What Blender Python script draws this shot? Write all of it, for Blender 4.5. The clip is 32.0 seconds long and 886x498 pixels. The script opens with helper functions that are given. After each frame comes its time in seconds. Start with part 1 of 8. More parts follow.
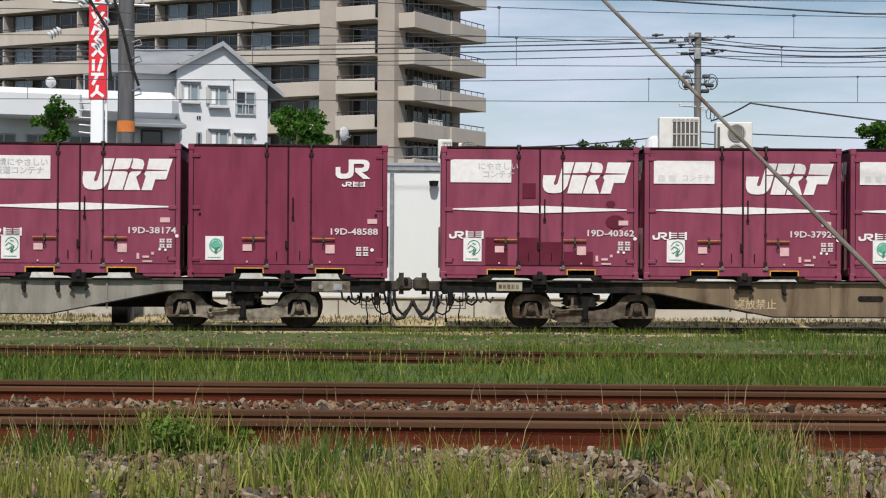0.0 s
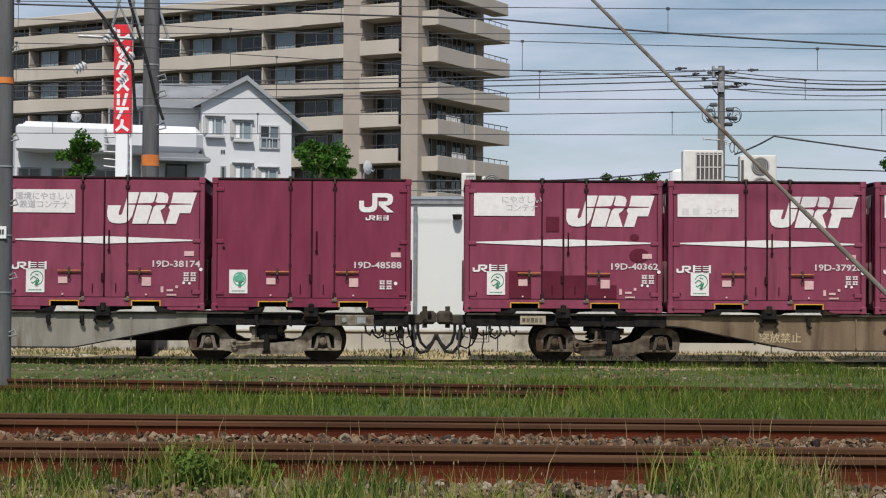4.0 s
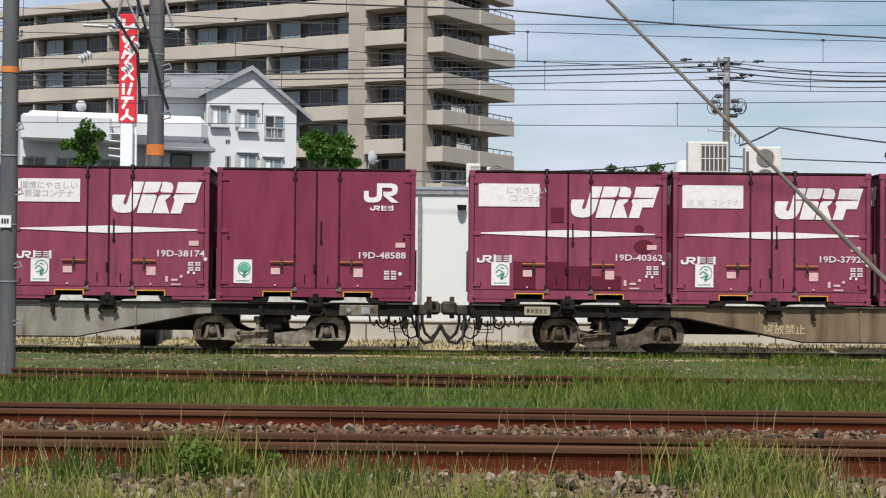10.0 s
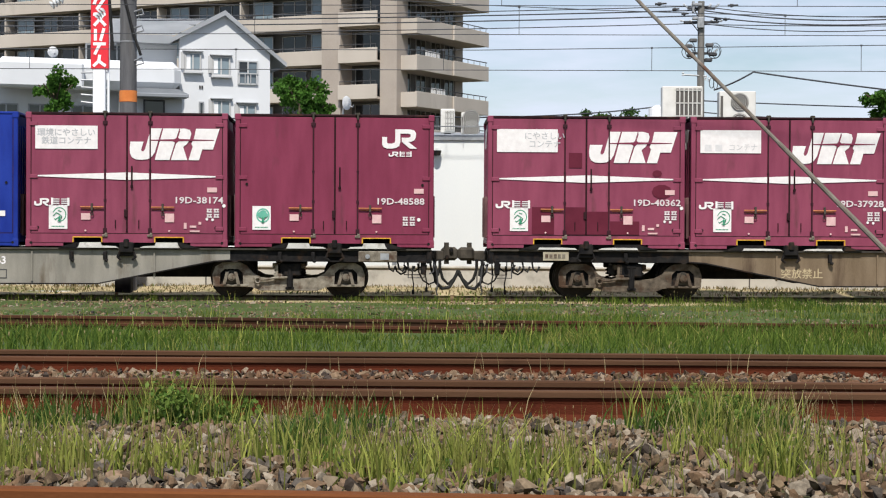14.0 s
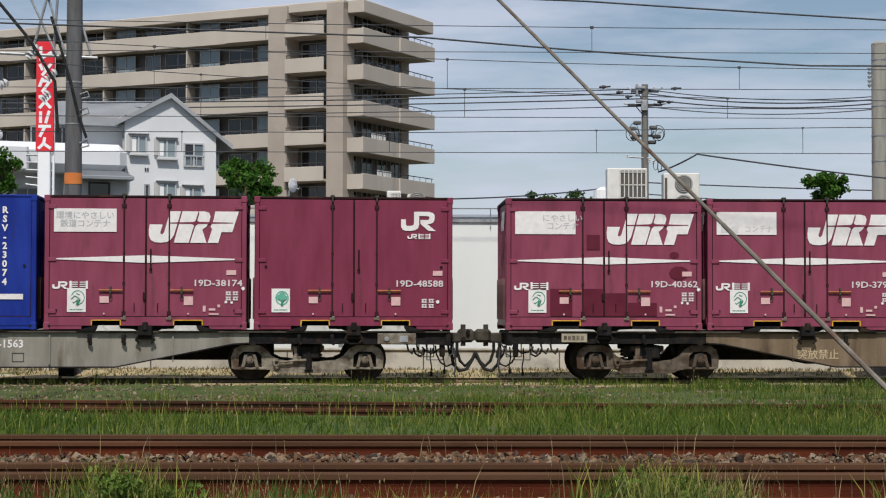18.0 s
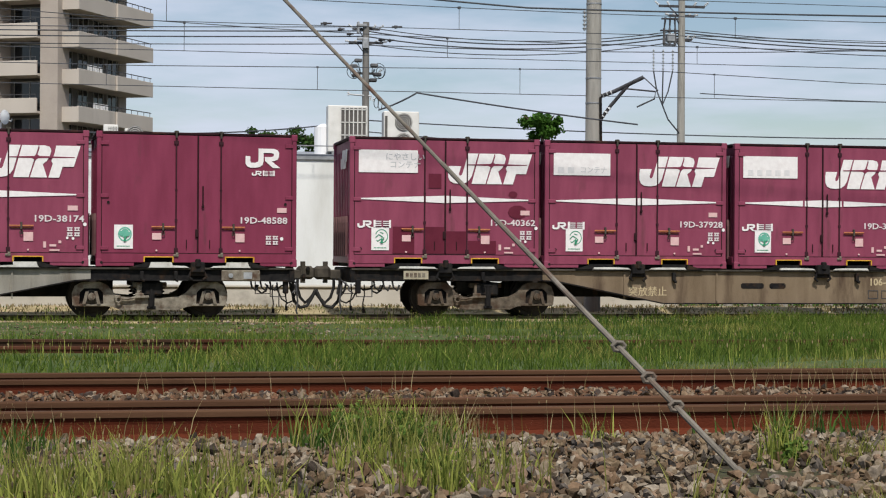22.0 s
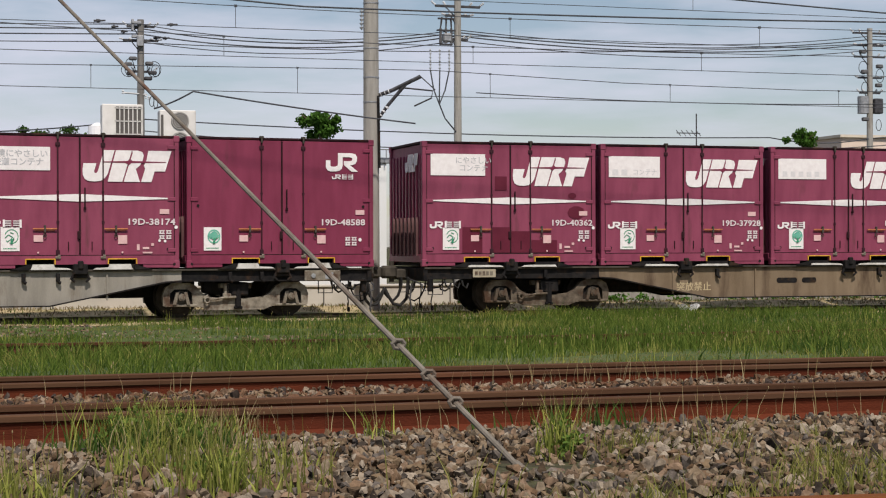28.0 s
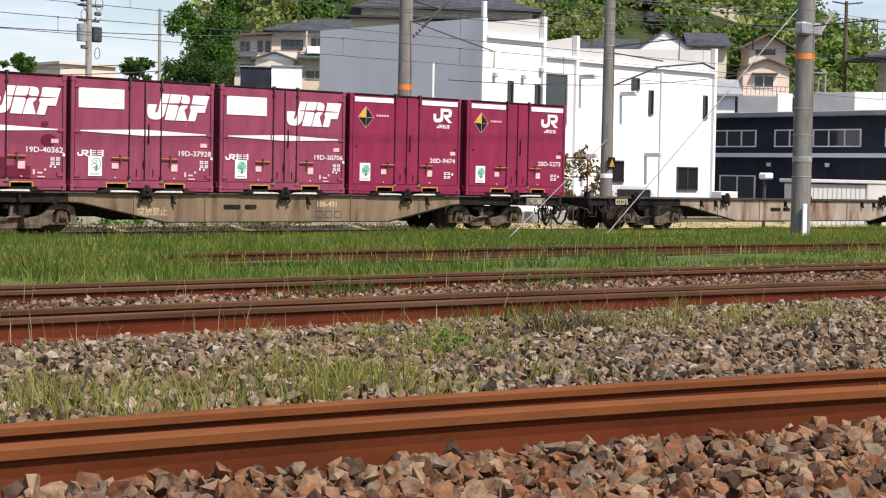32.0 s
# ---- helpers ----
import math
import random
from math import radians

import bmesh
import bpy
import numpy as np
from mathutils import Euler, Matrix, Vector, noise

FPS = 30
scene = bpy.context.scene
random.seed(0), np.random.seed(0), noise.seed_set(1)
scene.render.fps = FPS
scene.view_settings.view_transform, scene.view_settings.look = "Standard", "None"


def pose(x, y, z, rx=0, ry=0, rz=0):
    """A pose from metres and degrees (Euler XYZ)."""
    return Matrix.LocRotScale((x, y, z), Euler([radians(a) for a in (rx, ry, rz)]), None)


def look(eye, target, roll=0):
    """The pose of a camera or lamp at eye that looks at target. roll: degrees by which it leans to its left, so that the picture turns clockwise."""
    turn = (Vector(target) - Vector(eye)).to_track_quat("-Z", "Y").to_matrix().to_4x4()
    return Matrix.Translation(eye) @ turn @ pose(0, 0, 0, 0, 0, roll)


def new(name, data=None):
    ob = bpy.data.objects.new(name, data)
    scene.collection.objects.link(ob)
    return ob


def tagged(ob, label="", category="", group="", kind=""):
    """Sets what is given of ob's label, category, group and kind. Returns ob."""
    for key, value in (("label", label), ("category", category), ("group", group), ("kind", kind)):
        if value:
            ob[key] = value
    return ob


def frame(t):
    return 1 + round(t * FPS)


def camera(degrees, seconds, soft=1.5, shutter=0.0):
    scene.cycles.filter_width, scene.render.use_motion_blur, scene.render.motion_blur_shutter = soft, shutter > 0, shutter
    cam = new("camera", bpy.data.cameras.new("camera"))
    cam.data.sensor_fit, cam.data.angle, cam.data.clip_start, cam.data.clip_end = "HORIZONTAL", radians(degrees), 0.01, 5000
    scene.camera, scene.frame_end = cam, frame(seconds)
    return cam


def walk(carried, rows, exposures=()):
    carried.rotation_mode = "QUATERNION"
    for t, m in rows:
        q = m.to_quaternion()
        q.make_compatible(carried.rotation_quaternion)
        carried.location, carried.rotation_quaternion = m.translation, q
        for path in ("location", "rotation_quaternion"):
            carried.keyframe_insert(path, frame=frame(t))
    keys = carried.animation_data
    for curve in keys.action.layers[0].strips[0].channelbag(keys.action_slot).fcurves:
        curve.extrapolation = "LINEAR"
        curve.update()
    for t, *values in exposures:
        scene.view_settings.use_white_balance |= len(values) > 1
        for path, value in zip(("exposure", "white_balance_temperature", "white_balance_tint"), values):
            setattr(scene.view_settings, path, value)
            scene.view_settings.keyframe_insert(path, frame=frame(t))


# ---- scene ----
EYE = (0.0, 0.0, 1.36)


def aim(turn, tilt, lean):
    """The pose of the camera at EYE."""
    return Matrix.Translation(EYE) @ pose(0, 0, 0, 0, 0, turn) @ pose(0, 0, 0, 90 + tilt) @ pose(0, 0, 0, 0, 0, lean)


cam = camera(28.87, 32.0, soft=1.15)
walk(cam, [
    (0, aim(1.022, 0.282, 0.349)), (0.5, aim(0.939, 0.837, 0.373)), (1, aim(0.910, 1.017, 0.290)), (1.5, aim(0.661, 1.049, 0.268)),
    (2, aim(0.522, 0.885, 0.261)), (2.5, aim(0.911, 1.374, 0.177)), (3, aim(1.181, 1.667, 0.205)), (3.5, aim(1.589, 1.650, 0.298)),
    (4, aim(1.811, 1.391, 0.327)), (4.5, aim(1.753, 0.682, 0.359)), (6.5, aim(1.453, 0.899, 0.510)), (7, aim(1.465, 0.735, 0.500)),
    (7.5, aim(1.370, 0.944, 0.507)), (8, aim(1.343, 0.695, 0.489)), (8.5, aim(1.487, 0.158, 0.569)), (9, aim(1.631, 0.496, 0.557)),
    (9.5, aim(1.642, 0.814, 0.543)), (10, aim(1.959, 1.073, 0.520)), (10.5, aim(1.861, 1.104, 0.485)), (11, aim(2.059, 1.105, 0.578)),
    (11.5, aim(2.007, 1.142, 0.537)), (12, aim(1.858, 0.071, 0.607)), (12.5, aim(2.197, 0.115, 0.526)), (13, aim(1.933, -0.156, 0.437)),
    (13.5, aim(1.968, -0.794, 0.574)), (14, aim(1.110, -0.733, 0.293)), (14.5, aim(0.683, -0.235, 0.307)), (16.5, aim(0.372, 0.916, 0.036)),
    (17, aim(0.151, 1.197, 0.015)), (17.5, aim(-0.111, 1.566, 0.035)), (18, aim(-0.665, 1.994, 0.107)), (18.5, aim(-1.285, 2.280, 0.004)),
    (19, aim(-2.019, 1.917, -0.085)), (19.5, aim(-3.029, 1.383, 0.002)), (20, aim(-4.466, 1.237, 0.027)), (20.5, aim(-5.770, 1.299, 0.159)),
    (21, aim(-7.626, 0.925, 0.387)), (21.5, aim(-9.218, 0.230, 0.300)), (22, aim(-9.976, -0.068, 0.377)), (22.5, aim(-10.307, -0.164, 0.093)),
    (23, aim(-9.709, 0.034, -0.135)), (23.5, aim(-9.961, 0.181, -0.337)), (24, aim(-10.723, 0.095, -0.473)), (24.5, aim(-12.485, -0.786, -0.753)),
    (25, aim(-13.724, 0.028, -0.482)), (25.5, aim(-11.606, 1.237, -0.551)), (27.5, aim(-14.743, 0.859, -0.272)), (28, aim(-17.316, -0.088, -0.135)),
    (28.5, aim(-19.425, -0.034, -0.037)), (29, aim(-21.407, -0.200, 0.513)), (29.5, aim(-24.337, -1.384, 1.202)), (30, aim(-27.703, -2.547, 1.418)),
    (30.5, aim(-29.948, -2.942, 1.434)), (31, aim(-33.039, -3.260, 1.327)), (31.5, aim(-37.095, -2.412, 1.041)), (32, aim(-42.963, -2.315, 1.083)),
], exposures=[(0, -0.03, 6500, 10), (1, -0.16, 6500, 10), (2, -0.16, 6500, 10), (3.5, -0.23, 6500, 10), (4.5, -0.18, 6500, 10), (7, -0.06, 6500, 10), (9, 0.02, 6500, 10), (12, -0.06, 6500, 10), (13, 0.05, 6500, 10), (14, 0.18, 6500, 10), (15, 0.12, 6500, 10), (17, 0.0, 6500, 10), (18, -0.25, 6500, 10), (19, -0.25, 6500, 10), (21, -0.15, 6500, 10), (23, -0.04, 6500, 10), (24, -0.07, 6568, 11.0), (25, 0.13, 6650, 13.0), (28, -0.14, 6815, 14.4), (29, 0.0, 6860, 15.0), (30, 0.48, 6792, 15.9), (31, 0.76, 6725, 14.5), (32, 0.48, 6792, 15.9)])

# seconds and metres that the train has rolled
RUN = [
    (0, 0.000), (5, 0.000), (10, 0.000), (10.4, 0.000), (10.5, 0.009), (11, 0.115), (11.5, 0.231), (12, 0.358),
    (12.5, 0.472), (13, 0.580), (13.5, 0.715), (14, 0.823), (14.5, 0.958), (16.5, 1.561), (17, 1.753), (17.5, 1.955),
    (18, 2.187), (18.5, 2.413), (19, 2.667), (19.5, 2.926), (20, 3.222), (20.5, 3.522), (21, 3.863), (21.5, 4.187),
    (22, 4.539), (22.5, 4.927), (23, 5.309), (23.5, 5.739), (24, 6.158), (24.5, 6.631), (25, 7.076), (25.5, 7.576),
    (27.5, 9.798), (28, 10.414), (28.5, 11.025), (29, 11.715), (29.5, 12.373), (30, 13.203), (30.5, 13.925), (31, 14.738),
    (31.5, 15.463), (32, 16.302),
]

# ---- light ----
SUN_EL, SUN_AZ = 55.0, 182.0  # elevation; azimuth clockwise from +y
world = bpy.data.worlds.new("world")
scene.world = world
world.use_nodes = True
wn, wl = world.node_tree.nodes, world.node_tree.links
wn.clear()
w_out = wn.new("ShaderNodeOutputWorld")
w_bg = wn.new("ShaderNodeBackground")
sky = wn.new("ShaderNodeTexSky")
sky.sky_type, sky.sun_disc = "NISHITA", False
sky.sun_elevation, sky.sun_rotation = radians(SUN_EL), radians(SUN_AZ)
sky.air_density, sky.dust_density, sky.ozone_density = 1.0, 0.6, 1.4
w_bg.inputs["Strength"].default_value = 0.096
# thin cloud, in streaks, over the whole sky
w_tc = wn.new("ShaderNodeTexCoord")
w_map = wn.new("ShaderNodeMapping")
w_map.inputs["Scale"].default_value = (1.4, 1.4, 7.0)
w_map.inputs["Rotation"].default_value = (0.10, 0.05, 0.0)
w_noise = wn.new("ShaderNodeTexNoise")
w_noise.inputs["Scale"].default_value, w_noise.inputs["Detail"].default_value = 3.6, 8.0
w_noise.inputs["Roughness"].default_value = 0.55
w_ramp = wn.new("ShaderNodeValToRGB")
w_ramp.color_ramp.elements[0].position, w_ramp.color_ramp.elements[1].position = 0.41, 0.63
w_ramp.color_ramp.elements[0].color = (0.05, 0.05, 0.05, 1)
w_ramp.color_ramp.elements[1].color = (0.80, 0.80, 0.80, 1)
w_mix = wn.new("ShaderNodeMixRGB")
w_mix.inputs["Color2"].default_value = (7.3, 7.9, 9.5, 1)
wl.new(w_tc.outputs["Generated"], w_map.inputs["Vector"])
wl.new(w_map.outputs["Vector"], w_noise.inputs["Vector"])
wl.new(w_noise.outputs["Fac"], w_ramp.inputs["Fac"])
wl.new(w_ramp.outputs["Color"], w_mix.inputs["Fac"])
wl.new(sky.outputs["Color"], w_mix.inputs["Color1"])
wl.new(w_mix.outputs["Color"], w_bg.inputs["Color"])
wl.new(w_bg.outputs["Background"], w_out.inputs["Surface"])
sun = new("sun", bpy.data.lights.new("sun", "SUN"))
sun.data.energy, sun.data.angle, sun.data.color = 4.7, radians(2.0), (1.0, 0.95, 0.87)
_a, _e = radians(SUN_AZ), radians(SUN_EL)
sun.matrix_world = look((math.sin(_a) * math.cos(_e) * 50, math.cos(_a) * math.cos(_e) * 50, math.sin(_e) * 50), (0, 0, 0))
scene.view_settings.exposure = 0.0


# ---- materials ----
def surf(name, low, high, scale=6.0, rough=0.8, metal=0.0, bump=0.0, fine=60.0, streak=(1, 1, 1), each=0.0, rust=None, rust_at=0.62, spec=0.15):
    """A surface that varies between two colours at two sizes, with relief, a tint for each piece, and stains of rust or dirt."""
    m = bpy.data.materials.new(name)
    m.use_nodes = True
    n, l = m.node_tree.nodes, m.node_tree.links
    b = n["Principled BSDF"]
    b.inputs["Roughness"].default_value, b.inputs["Metallic"].default_value = rough, metal
    b.inputs["Specular IOR Level"].default_value = spec
    tc, mp = n.new("ShaderNodeTexCoord"), n.new("ShaderNodeMapping")
    mp.inputs["Scale"].default_value = streak
    l.new(tc.outputs["Object"], mp.inputs["Vector"])
    big, small = n.new("ShaderNodeTexNoise"), n.new("ShaderNodeTexNoise")
    big.inputs["Scale"].default_value, big.inputs["Detail"].default_value = scale, 4.0
    small.inputs["Scale"].default_value, small.inputs["Detail"].default_value = fine, 3.0
    for x in (big, small):
        l.new(mp.outputs["Vector"], x.inputs["Vector"])
    add = n.new("ShaderNodeMath")
    add.operation = "MULTIPLY_ADD"
    add.inputs[1].default_value = 0.35
    l.new(small.outputs["Fac"], add.inputs[0])
    l.new(big.outputs["Fac"], add.inputs[2])
    rmp = n.new("ShaderNodeValToRGB")
    rmp.color_ramp.elements[0].position, rmp.color_ramp.elements[1].position = 0.48, 0.88
    rmp.color_ramp.elements[0].color, rmp.color_ramp.elements[1].color = (*low, 1), (*high, 1)
    l.new(add.outputs[0], rmp.inputs["Fac"])
    col = rmp.outputs["Color"]
    if rust:
        rn, rr, rx = n.new("ShaderNodeTexNoise"), n.new("ShaderNodeValToRGB"), n.new("ShaderNodeMixRGB")
        rn.inputs["Scale"].default_value, rn.inputs["Detail"].default_value = scale * 0.6, 8.0
        rn.inputs["Roughness"].default_value = 0.65
        l.new(mp.outputs["Vector"], rn.inputs["Vector"])
        rr.color_ramp.elements[0].position, rr.color_ramp.elements[1].position = rust_at - 0.06, rust_at + 0.10
        l.new(rn.outputs["Fac"], rr.inputs["Fac"])
        l.new(rr.outputs["Color"], rx.inputs["Fac"])
        l.new(col, rx.inputs["Color1"])
        rx.inputs["Color2"].default_value = (*rust, 1)
        col = rx.outputs["Color"]
    if each:
        src = n.new("ShaderNodeNewGeometry").outputs["Random Per Island"]
        hs = n.new("ShaderNodeHueSaturation")
        mr = n.new("ShaderNodeMapRange")
        mr.inputs["To Min"].default_value, mr.inputs["To Max"].default_value = 1 - each, 1 + each
        l.new(src, mr.inputs["Value"])
        l.new(mr.outputs["Result"], hs.inputs["Value"])
        l.new(col, hs.inputs["Color"])
        col = hs.outputs["Color"]
    l.new(col, b.inputs["Base Color"])
    if bump:
        bp = n.new("ShaderNodeBump")
        bp.inputs["Strength"].default_value, bp.inputs["Distance"].default_value = bump, 0.01
        l.new(small.outputs["Fac"], bp.inputs["Height"])
        l.new(bp.outputs["Normal"], b.inputs["Normal"])
    return m


def pebbles(name, colours):
    """Stones: each one a colour of its own from a short list, with grain."""
    m = bpy.data.materials.new(name)
    m.use_nodes = True
    n, l = m.node_tree.nodes, m.node_tree.links
    b = n["Principled BSDF"]
    b.inputs["Roughness"].default_value = 0.95
    b.inputs["Specular IOR Level"].default_value = 0.06
    geo, rmp = n.new("ShaderNodeNewGeometry"), n.new("ShaderNodeValToRGB")
    rmp.color_ramp.interpolation = "CONSTANT"
    el = rmp.color_ramp.elements
    while len(el) < len(colours):
        el.new(0.5)
    for k, c in enumerate(colours):
        el[k].position, el[k].color = k / len(colours), (*c, 1)
    l.new(geo.outputs["Random Per Island"], rmp.inputs["Fac"])
    tc, nz, mx = n.new("ShaderNodeTexCoord"), n.new("ShaderNodeTexNoise"), n.new("ShaderNodeMixRGB")
    nz.inputs["Scale"].default_value, nz.inputs["Detail"].default_value = 45.0, 5.0
    l.new(tc.outputs["Object"], nz.inputs["Vector"])
    mx.blend_type = "MULTIPLY"
    mx.inputs["Fac"].default_value = 0.75
    gr = n.new("ShaderNodeValToRGB")
    gr.color_ramp.elements[0].position, gr.color_ramp.elements[0].color = 0.3, (0.45, 0.42, 0.40, 1)
    gr.color_ramp.elements[1].position, gr.color_ramp.elements[1].color = 0.7, (1.15, 1.12, 1.1, 1)
    l.new(nz.outputs["Fac"], gr.inputs["Fac"])
    l.new(rmp.outputs["Color"], mx.inputs["Color1"])
    l.new(gr.outputs["Color"], mx.inputs["Color2"])
    l.new(mx.outputs["Color"], b.inputs["Base Color"])
    bp = n.new("ShaderNodeBump")
    bp.inputs["Strength"].default_value, bp.inputs["Distance"].default_value = 0.6, 0.01
    l.new(nz.outputs["Fac"], bp.inputs["Height"])
    l.new(bp.outputs["Normal"], b.inputs["Normal"])
    return m


def leafy(name, low, high, rough=0.6, through_it=0.25):
    """Leaves and blades: a tint for each one, and light that shines through."""
    m = bpy.data.materials.new(name)
    m.use_nodes = True
    n, l = m.node_tree.nodes, m.node_tree.links
    b = n["Principled BSDF"]
    b.inputs["Roughness"].default_value = rough
    b.inputs["Specular IOR Level"].default_value = 0.1
    geo, rmp = n.new("ShaderNodeNewGeometry"), n.new("ShaderNodeValToRGB")
    rmp.color_ramp.elements[0].color, rmp.color_ramp.elements[1].color = (*low, 1), (*high, 1)
    l.new(geo.outputs["Random Per Island"], rmp.inputs["Fac"])
    l.new(rmp.outputs["Color"], b.inputs["Base Color"])
    tr, mx = n.new("ShaderNodeBsdfTranslucent"), n.new("ShaderNodeMixShader")
    mx.inputs["Fac"].default_value = through_it
    l.new(rmp.outputs["Color"], tr.inputs["Color"])
    l.new(b.outputs["BSDF"], mx.inputs[1])
    l.new(tr.outputs["BSDF"], mx.inputs[2])
    l.new(mx.outputs["Shader"], n["Material Output"].inputs["Surface"])
    return m


def glassy(name, tint=(0.05, 0.06, 0.07)):
    m = bpy.data.materials.new(name)
    m.use_nodes = True
    b = m.node_tree.nodes["Principled BSDF"]
    b.inputs["Base Color"].default_value = (*tint, 1)
    b.inputs["Roughness"].default_value = 0.06
    b.inputs["Specular IOR Level"].default_value = 0.6
    return m


WINE = surf("wine_paint", (0.162, 0.0207, 0.050), (0.216, 0.033, 0.072), 1.6, 0.5, spec=0.3, bump=0.15, streak=(3, 3, 0.6), rust=(0.10, 0.028, 0.040), rust_at=0.66)
WINE_OLD = surf("faded_wine_paint", (0.190, 0.034, 0.069), (0.253, 0.053, 0.097), 1.6, 0.52, spec=0.3, bump=0.15, streak=(3, 3, 0.6), rust=(0.115, 0.035, 0.045), rust_at=0.64)
WINE_NEW = surf("bright_wine_paint", (0.185, 0.0126, 0.047), (0.244, 0.020, 0.063), 1.6, 0.42, spec=0.35, bump=0.1, streak=(3, 3, 0.6))
WINE_DARK = surf("wine_patch_paint", (0.095, 0.012, 0.026), (0.125, 0.018, 0.036), 3.0, 0.5)
# low end ribs: light and shade on the end wall put into the colour
SHADED_RIB_WINE = surf("dusty_wine_paint", (0.095, 0.045, 0.048), (0.145, 0.08, 0.08), 3.0, 0.8, streak=(3, 3, 0.8))
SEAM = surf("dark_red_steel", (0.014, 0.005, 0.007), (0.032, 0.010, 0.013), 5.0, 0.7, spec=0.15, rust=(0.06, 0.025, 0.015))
BLUE = surf("blue_paint", (0.008, 0.022, 0.20), (0.016, 0.040, 0.28), 1.5, 0.5, streak=(3, 3, 0.6), rust=(0.02, 0.025, 0.12))
WHITE = surf("white_paint", (0.62, 0.60, 0.58), (0.80, 0.79, 0.77), 3.0, 0.6)
DIRTY_WHITE = surf("dirty_white_paint", (0.46, 0.45, 0.42), (0.64, 0.63, 0.60), 6.0, 0.7, rust=(0.24, 0.21, 0.17), rust_at=0.62)
DECAL = surf("worn_white_decal", (0.70, 0.66, 0.66), (0.80, 0.77, 0.77), 9.0, 0.6, rust=(0.58, 0.50, 0.51), rust_at=0.70)
DECAL_DIM = surf("dim_white_decal", (0.56, 0.49, 0.50), (0.70, 0.63, 0.64), 14.0, 0.65, rust=(0.40, 0.28, 0.30), rust_at=0.70)
DECAL_PINK = surf("pink_paper_label", (0.58, 0.36, 0.36), (0.68, 0.46, 0.46), 9.0, 0.7)
FADED_INK = surf("faded_ink", (0.38, 0.38, 0.40), (0.52, 0.52, 0.54), 20.0, 0.7)
PALE_INK = surf("almost_faded_ink", (0.58, 0.57, 0.58), (0.66, 0.64, 0.65), 20.0, 0.7)
TEAL_INK = surf("teal_ink", (0.10, 0.36, 0.27), (0.16, 0.44, 0.33), 12.0, 0.6)
GREEN_INK = surf("green_ink", (0.03, 0.22, 0.12), (0.06, 0.30, 0.18), 12.0, 0.6)
YELLOW = surf("worn_yellow_paint", (0.50, 0.26, 0.02), (0.66, 0.40, 0.05), 8.0, 0.6, rust=(0.16, 0.07, 0.03), rust_at=0.58)
ROD = surf("wine_rod_steel", (0.030, 0.010, 0.015), (0.060, 0.019, 0.027), 5.0, 0.7, spec=0.15, rust=(0.03, 0.012, 0.010))
ORANGE = surf("orange_handle", (0.30, 0.10, 0.04), (0.42, 0.165, 0.065), 12.0, 0.6)
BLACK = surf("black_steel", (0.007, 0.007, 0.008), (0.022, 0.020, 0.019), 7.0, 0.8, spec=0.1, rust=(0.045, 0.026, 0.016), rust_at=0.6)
RUBBER = surf("rubber_hose", (0.012, 0.012, 0.012), (0.03, 0.03, 0.03), 9.0, 0.7)
FRAME_GREY = surf("grey_wagon_paint", (0.19, 0.178, 0.152), (0.29, 0.272, 0.235), 1.4, 0.7, bump=0.2, streak=(2.5, 2.5, 0.5), rust=(0.10, 0.075, 0.05), rust_at=0.60)
FRAME_TAN = surf("rusty_tan_wagon_paint", (0.25, 0.205, 0.16), (0.36, 0.305, 0.25), 1.4, 0.75, bump=0.2, streak=(2.5, 2.5, 0.5), rust=(0.14, 0.065, 0.04), rust_at=0.56)
FRAME_BROWN = surf("dusty_wagon_paint", (0.142, 0.103, 0.066), (0.222, 0.168, 0.113), 1.4, 0.75, bump=0.2, streak=(2.5, 2.5, 0.5), rust=(0.07, 0.045, 0.03), rust_at=0.60)
BOGIE = surf("bogie_steel", (0.115, 0.100, 0.078), (0.28, 0.25, 0.20), 7.0, 0.8, spec=0.2, bump=0.3, rust=(0.075, 0.045, 0.03), rust_at=0.56)
BOGIE_BROWN = surf("grimy_bogie_steel", (0.05, 0.040, 0.030), (0.15, 0.122, 0.092), 7.0, 0.85, spec=0.15, bump=0.3, rust=(0.06, 0.035, 0.022), rust_at=0.54)
BOGIE_DK = surf("dark_bogie_steel", (0.028, 0.025, 0.021), (0.085, 0.074, 0.060), 4.0, 0.8, bump=0.3)
BLADE_PALE = leafy("pale_weed_blade", (0.12, 0.13, 0.025), (0.36, 0.35, 0.10), 0.8, 0.5)
TUFT = leafy("tuft_blade", (0.035, 0.075, 0.014), (0.10, 0.165, 0.035), 0.7, 0.4)
WHEEL = surf("wheel_steel", (0.014, 0.012, 0.011), (0.038, 0.031, 0.027), 5.0, 0.7, spec=0.2, rust=(0.045, 0.035, 0.025), rust_at=0.6)
RAIL_RUST = surf("rail_rust", (0.078, 0.021, 0.009), (0.125, 0.035, 0.013), 2.0, 0.9, spec=0.05, bump=0.06, fine=38, streak=(0.8, 2, 2), rust=(0.14, 0.030, 0.012), rust_at=0.58)
RAIL_TOP = surf("rail_head", (0.118, 0.042, 0.016), (0.172, 0.063, 0.024), 2.5, 0.85, spec=0.04, bump=0.1, fine=70, streak=(0.6, 2, 2), rust=(0.10, 0.035, 0.014), rust_at=0.6)
OLD_HEAD = surf("old_rail_head", (0.060, 0.029, 0.016), (0.105, 0.055, 0.031), 2.5, 0.85, spec=0.08, bump=0.2, fine=120, streak=(0.2, 4, 4), rust=(0.13, 0.055, 0.03), rust_at=0.6)
